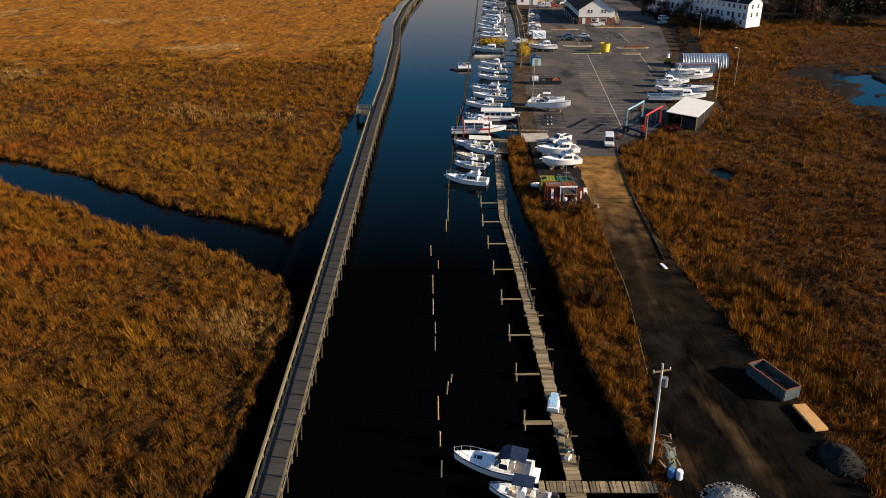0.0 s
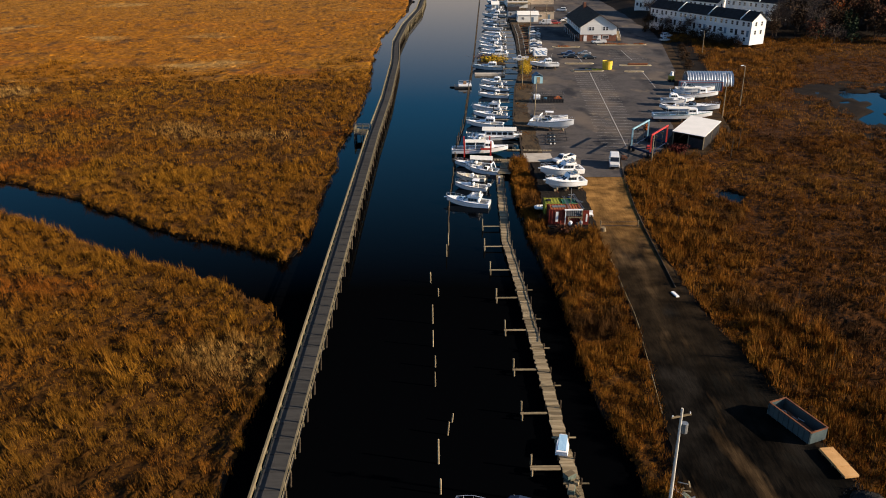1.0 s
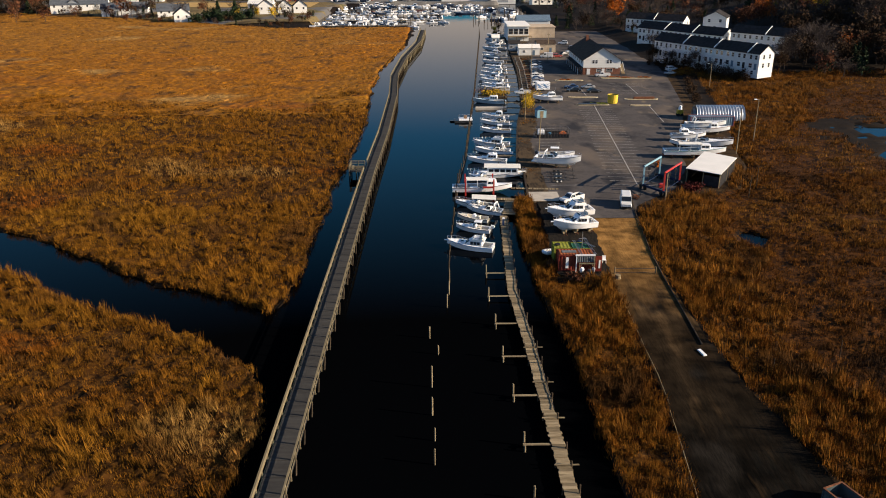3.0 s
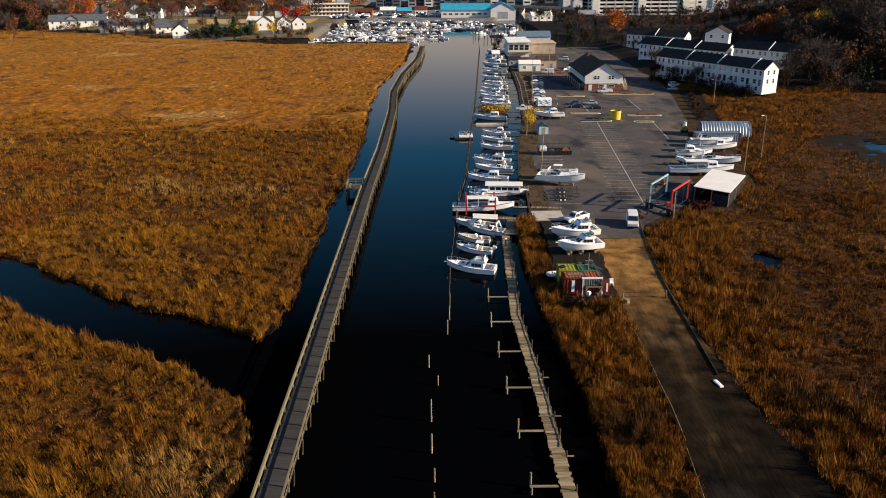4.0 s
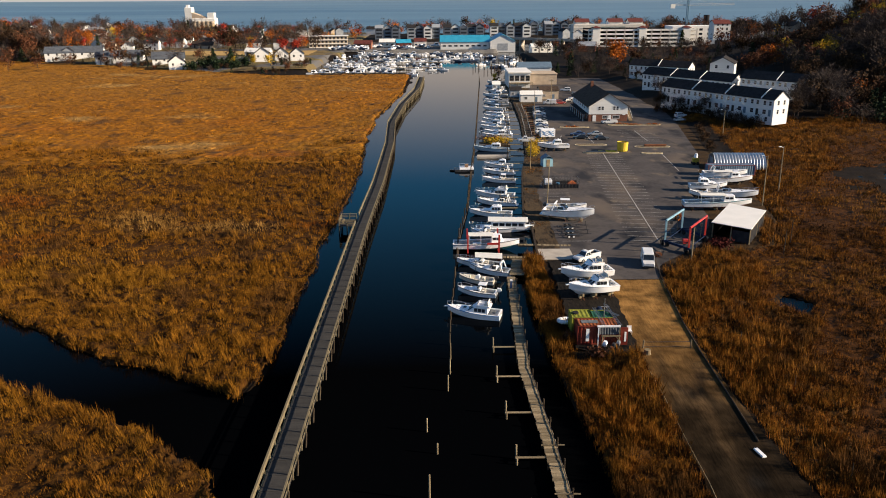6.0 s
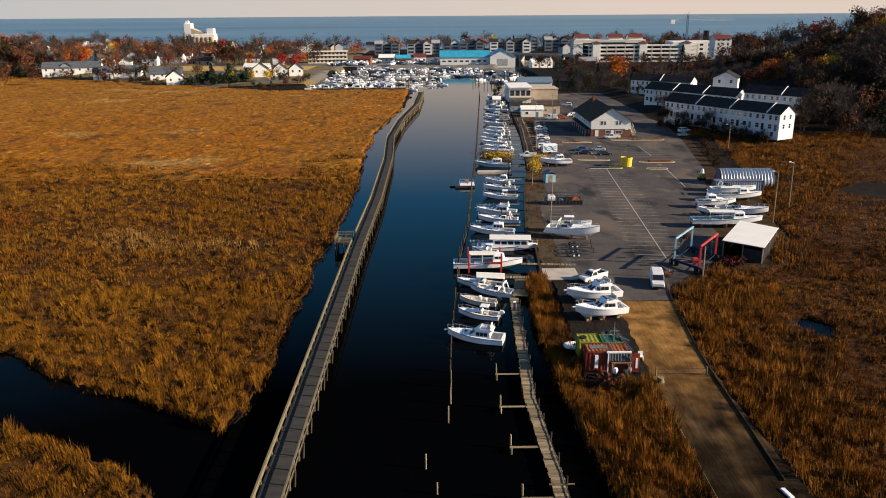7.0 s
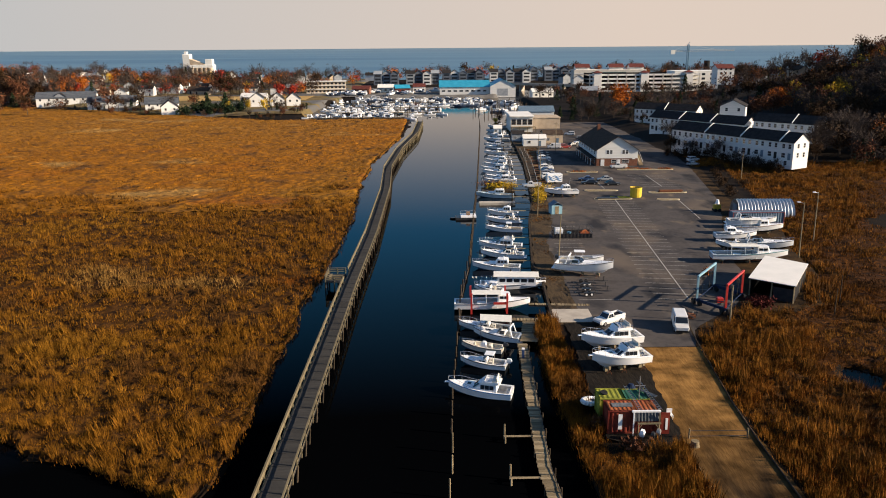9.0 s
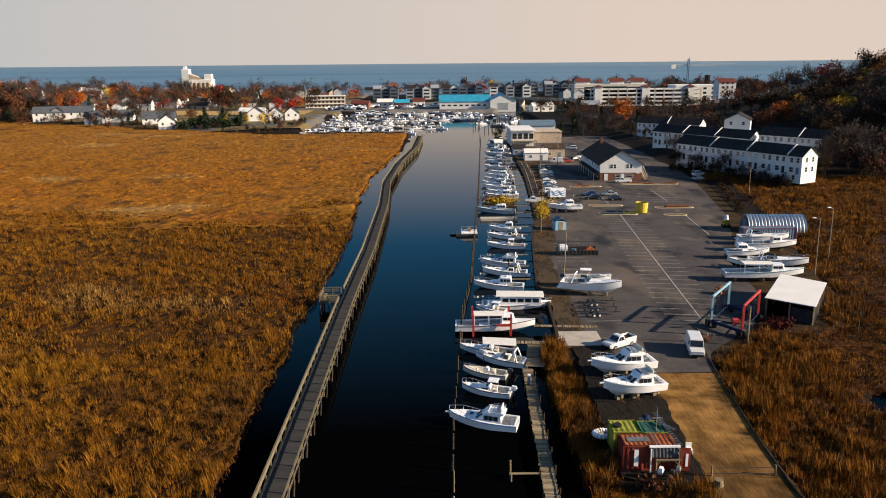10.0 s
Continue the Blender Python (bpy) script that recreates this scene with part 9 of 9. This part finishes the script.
part("wall", Shape().box(-30, 34, 0, 18, -2, 13.5, c=0.2), CREAMWALL, hb)
part("glass_front", Shape().box(-14, 16, -0.25, -0.02, 1.0, 11.5), mat("green_glass", (0.05, 0.10, 0.10), (0.08, 0.14, 0.14), 4.0, 0.15, spec=0.6), hb)
for f in range(4):
    part("floor_band", Shape().box(-30.2, 34.2, -0.4, -0.26, 0.6 + 3.2 * f, 1.2 + 3.2 * f), ROOFWHITE, hb)
for x in (-22, 8, 26):
    gable_block(hb, x - 6, x + 6, 3, 15, 13.4, 15.6, 18.2, ROOFWHITE, REDROOF, "x", 0.8, names=("penthouse", "penthouse_roof"))
hh = thing("hill_house", "tall white house with a red roof on the hill", "house", pose(206, 610, 14.0))
gable_block(hh, -6, 6, 0, 12, -3, 8.4, 11, SIDING, REDROOF, "x", 0.4)
for f in range(3):
    for s in (-3.4, 0, 3.4):
        far_window(hh, s, 0, 2.0 + 3 * f, 1.2, 1.6, 0, -1)
# tower crane over the shore
cr = thing("tower_crane", "pale tower crane with a long jib on the skyline", "crane", pose(268, 895, 2.0))
YC = mat("crane_steel", (0.42, 0.44, 0.44), (0.5, 0.52, 0.52), 2, 0.5)
BC = mat("crane_blue", (0.06, 0.16, 0.26), (0.09, 0.21, 0.32), 2, 0.5)
for sx in (-0.8, 0.8):
    for sy in (-0.8, 0.8):
        part("mast_chord", Shape().tube((sx, sy, -3), (sx, sy, 36.5), 0.40, n=5), BC, cr)
for k in range(13):
    part("mast_brace", Shape().tube((-0.8, -0.8, 3 * k), (0.8, -0.8, 3 * k + 3), 0.25, n=4), BC, cr)
for zz in (29.2, 30.6):
    part("jib_chord", Shape().tube((-17, 0, zz), (50, 0, zz + 0.8), 0.22, n=5), YC, cr)
for k in range(22):
    part("jib_brace", Shape().tube((-17 + 3 * k, 0, 29.2), (-15.5 + 3 * k, 0, 30.8), 0.12, n=4), YC, cr)
part("counterweight", Shape().box(-18.5, -14, -1, 1, 26.5, 31), ROOFWHITE, cr)
for a in ((-15, 0, 30.6), (30, 0, 31.2)):
    part("tie_rod", Shape().tube((0, 0, 36.4), a, 0.1, n=4), YC, cr)
solo("chimney_stack", Shape().tube((284, 880, -2), (284, 880, 22), 3.2, 3.0, 14), SHEDDARK, "dark round tank tower near the shore", "tower")
# low road bridge
br = thing("road_bridge", "low pale concrete road bridge over the inlet", "bridge")
d = Vector((128 - 42, 700 - 770))
mm = pose(42, 770, 0, 0, 0, math.degrees(math.atan2(d.y, d.x)))
part("deck", Shape().box(0, d.length, -4, 4, 5.2, 6.0, mm), CONCRETE, br)
for sg in (-1, 1):
    part("parapet", Shape().box(0, d.length, sg * 4 - 0.2, sg * 4 + 0.2, 6.0, 7.0, mm), CONCRETE, br)
for k in range(1, 8):
    part("pier", Shape().box(d.length * k / 8 - 0.7, d.length * k / 8 + 0.7, -3.4, 3.4, -4, 5.2, mm), CONCRETE, br)
solo("embankment", Shape().loft([[(120, 706, 1), (160, 676, 1), (163, 690, 1), (126, 720, 1)], [(124, 708, 6.0), (160, 682, 4.0), (161, 685, 4.0), (126, 714, 6.0)]]), mat("grass_bank", (0.10, 0.115, 0.03), (0.16, 0.16, 0.05), 5, 0.95), "grassy road embankment by the bridge", "embankment", "structure")

for i in range(90):
    x = random.uniform(-330, -92)
    y = float(town_edge(np.array([x]))[0]) + random.uniform(1, 14)
    wood(("brown", "russet", "brown", "twig", "evergreen")[i % 5], x, y, random.uniform(0.18, 0.38))
for i in range(70):
    x, y = random.uniform(-330, -95), random.uniform(545, 640)
    if -206 < x < -94 and y > 590:
        continue
    wood(("twig", "brown", "russet", "twig", "evergreen", "brown")[i % 6], x, y, random.uniform(0.4, 0.75))

for i in range(150):
    y = random.uniform(655, 800)
    x = random.uniform(-0.6 * y, -105)
    wood(("twig", "russet", "brown", "twig", "orange", "brown", "red")[i % 7], x, y, random.uniform(0.55, 0.95))

for i in range(26):
    x, y = random.uniform(-104, -80), random.uniform(480, 545)
    wood(("brown", "russet", "evergreen", "brown")[i % 4], x, y, random.uniform(0.2, 0.36))

# ---- harbour: far boats and docks ----
def far_boat(L, B, m, label, hull_m=GEL, tall=1.0):
    b = thing("motor_boat", label, "boat", m, "harbour boats")
    rows = hull_rows(L, B, 1.1, 8)
    s = Shape()
    s.loft([[(x, -hb, sh), (x, -cb, ch), (x, 0, ke), (x, cb, ch), (x, hb, sh), (x, 0, sh + 0.05)] for x, hb, sh, ch, ke, cb in rows])
    part("hull", s, hull_m, b)
    part("cabin", cabin_block(-L * 0.15, L * 0.22, B * 0.36, B * 0.26, 0.9, 1.0 + tall, 0.6), GEL, b)
    part("cabin_window", Shape().box(-L * 0.12, L * 0.12, -B * 0.355, B * 0.355, 1.0 + tall * 0.35, 1.0 + tall * 0.78, c=0.03), GLASS, b)
    if L > 9:
        part("canvas_top", Shape().box(-L * 0.32, -L * 0.12, -B * 0.32, B * 0.32, 1.0 + tall, 1.08 + tall), (NAVY, WHITECANVAS, BLUECANVAS)[int(L * 10) % 3], b)
    return b


DARKHULL = mat("dark_hull", (0.03, 0.05, 0.09), (0.05, 0.07, 0.12), 1.0, 0.4)
fb = [far_boat(9.2, 2.8, pose(-46, 545, 0, 0, 0, 92), "dark blue hulled motor boat in the harbour", DARKHULL), far_boat(8.5, 3.0, pose(-40, 520, 0, 0, 0, 80), "white motor boat moored in the harbour"), far_boat(10.5, 3.4, pose(-30, 540, 0, 0, 0, 95), "large white motor yacht in the harbour", tall=1.9),
      far_boat(7.1, 2.6, pose(-52, 530, 0, 0, 0, 85), "small white motor boat in the harbour", tall=0.7)]
rows_y = (480, 488, 498, 508, 520, 532, 545, 558, 572, 588, 606, 626, 640, 647)
for j, y in enumerate(rows_y):
    x = -75.0 + random.uniform(0, 6)
    abeam = j % 4 != 2
    while x < (-14 if y < 500 else 4 if y < 560 else 30):
        if wet(np.array([x]), np.array([y]))[0] > 1.0 and random.random() < 0.86:
            s = random.uniform(0.6, 1.0)
            copy_thing(fb[random.randrange(4)], pose(x, y + random.uniform(-2, 2), 0, 0, 0, (0 if abeam else 90) + 180 * random.randrange(2) + random.uniform(-10, 10)) @ Matrix.Diagonal((s, s, s, 1)))
        x += random.uniform(7.0, 10.5) if abeam else random.uniform(3.4, 5.5)
for i in range(46):
    x, y = random.uniform(-88, 46), random.uniform(654, 690)
    if 0 < x < 62 and y > 652:
        continue
    copy_thing(fb[random.randrange(4)], pose(x, y, zl(x, y) + 1.0, 0, 0, random.uniform(0, 360)))
for y in (486, 519, 556, 600):
    s = thing("harbour_dock", "long grey harbour dock with mooring piles", "dock", group="harbour docks")
    part("deck", Shape().box(-74, 2 if y > 500 else -18, y - 1, y + 1, 0.7, 0.95), OLDWOOD, s)
    for x in np.arange(-73, 2 if y > 500 else -18, 6.0):
        part("pile", Shape().tube((float(x), y - 1.2, -1.2), (float(x), y - 1.2, 3.0), 0.18, n=5), DARKWOOD, s)
for i in range(60):
    x, y = random.uniform(18, 58), random.uniform(478, 600)
    piling(x, y, random.uniform(2.5, 4.0), 0.17)
for i in range(16):
    x, y = random.uniform(24, 56), random.uniform(480, 610)
    copy_thing(fb[random.randrange(4)], pose(x, y, 0, 0, 0, random.uniform(0, 360)))

# ---- town trees ----
i = 0
while i < 600:
    y = 515 + 420 * random.random() ** 1.3
    x = random.uniform(-0.64 * y, 330)
    w = wet(np.array([x]), np.array([y]))[0]
    if w > -4 or (-95 < x < 64 and y < 770) or (-206 < x < -94 and 585 < y < 652) or (112 < x < 205 and 615 < y < 690) or (y < 560 and x > -100) or (42 < x < 135 and y < 780) or (-75 < x < 175 and y < 840):
        continue
    if y < 600 and -290 < x < -90 and random.random() < 0.8:
        continue
    r = random.random()
    wood("twig" if r < 0.36 else "russet" if r < 0.58 else "brown" if r < 0.78 else "orange" if r < 0.86 else "evergreen" if r < 0.93 else "red" if r < 0.97 else "yellow", x, y, random.uniform(0.75, 1.35))
    i += 1
for x, y, k_, s in ((-128, 522, "yellow", 0.6), (-118, 528, "yellow", 0.55),
                    (-98, 520, "evergreen", 0.4), (-92, 500, "twig", 0.6), (-90, 496, "russet", 0.4), (-200, 524, "russet", 0.4), (-190, 520, "brown", 0.35), (-215, 540, "brown", 0.35), (-176, 516, "russet", 0.3),
                    (-292, 592, "russet", 1.5), (-300, 600, "brown", 1.7), (-308, 606, "twig", 1.7), (-316, 612, "brown", 1.8), (-298, 622, "russet", 1.6), (-290, 612, "twig", 1.4), (-306, 630, "twig", 1.7), (-320, 640, "brown", 1.7), (-330, 620, "russet", 1.7), (-284, 604, "brown", 1.0), (-276, 610, "twig", 1.1)):
    plant(k_, x, y, s)

for x, y, s in ((-205, 760, 1.5), (-190, 790, 1.3), (-168, 770, 1.5), (-160, 800, 1.4), (-225, 800, 1.2), (-240, 760, 1.3), (-130, 780, 1.2), (-115, 800, 1.2)):
    wood("twig", x, y, s)
for kk, places in woods.items():
    parts_ = {o.name.split(".")[0]: o.data for o in base[kk].children}
    for nm in ("crown", "trunk"):
        me = parts_[nm]
        co = np.empty(len(me.vertices) * 3)
        me.vertices.foreach_get("co", co)
        co = co.reshape(-1, 3)
        faces = [tuple(p.vertices) for p in me.polygons]
        if nm == "crown":
            keep = len(faces) // 4
            co, faces = co[:keep * 3].reshape(-1, 3, 3), faces[:keep]
            mid = co.mean(axis=1, keepdims=True)
            co = (mid + (co - mid) * 1.35).reshape(-1, 3)
        else:
            faces = faces[:len(faces) // 9]
            co = co[:max(max(f) for f in faces) + 1]
        vs, fs = [], []
        for k, m in enumerate(places):
            a = np.array(m)
            vs.append(co @ a[:3, :3].T + a[:3, 3])
            fs += [tuple(i + k * len(co) for i in f) for f in faces]
        out = bpy.data.meshes.new("woods")
        out.from_pydata(np.concatenate(vs).tolist(), [], fs)
        solo("woods" if nm == "crown" else "wood_trunks", out, LEAVES[kk.rstrip("2")] if nm == "crown" else BARK, "autumn trees of the town and the wooded hill", "trees", "stuff")
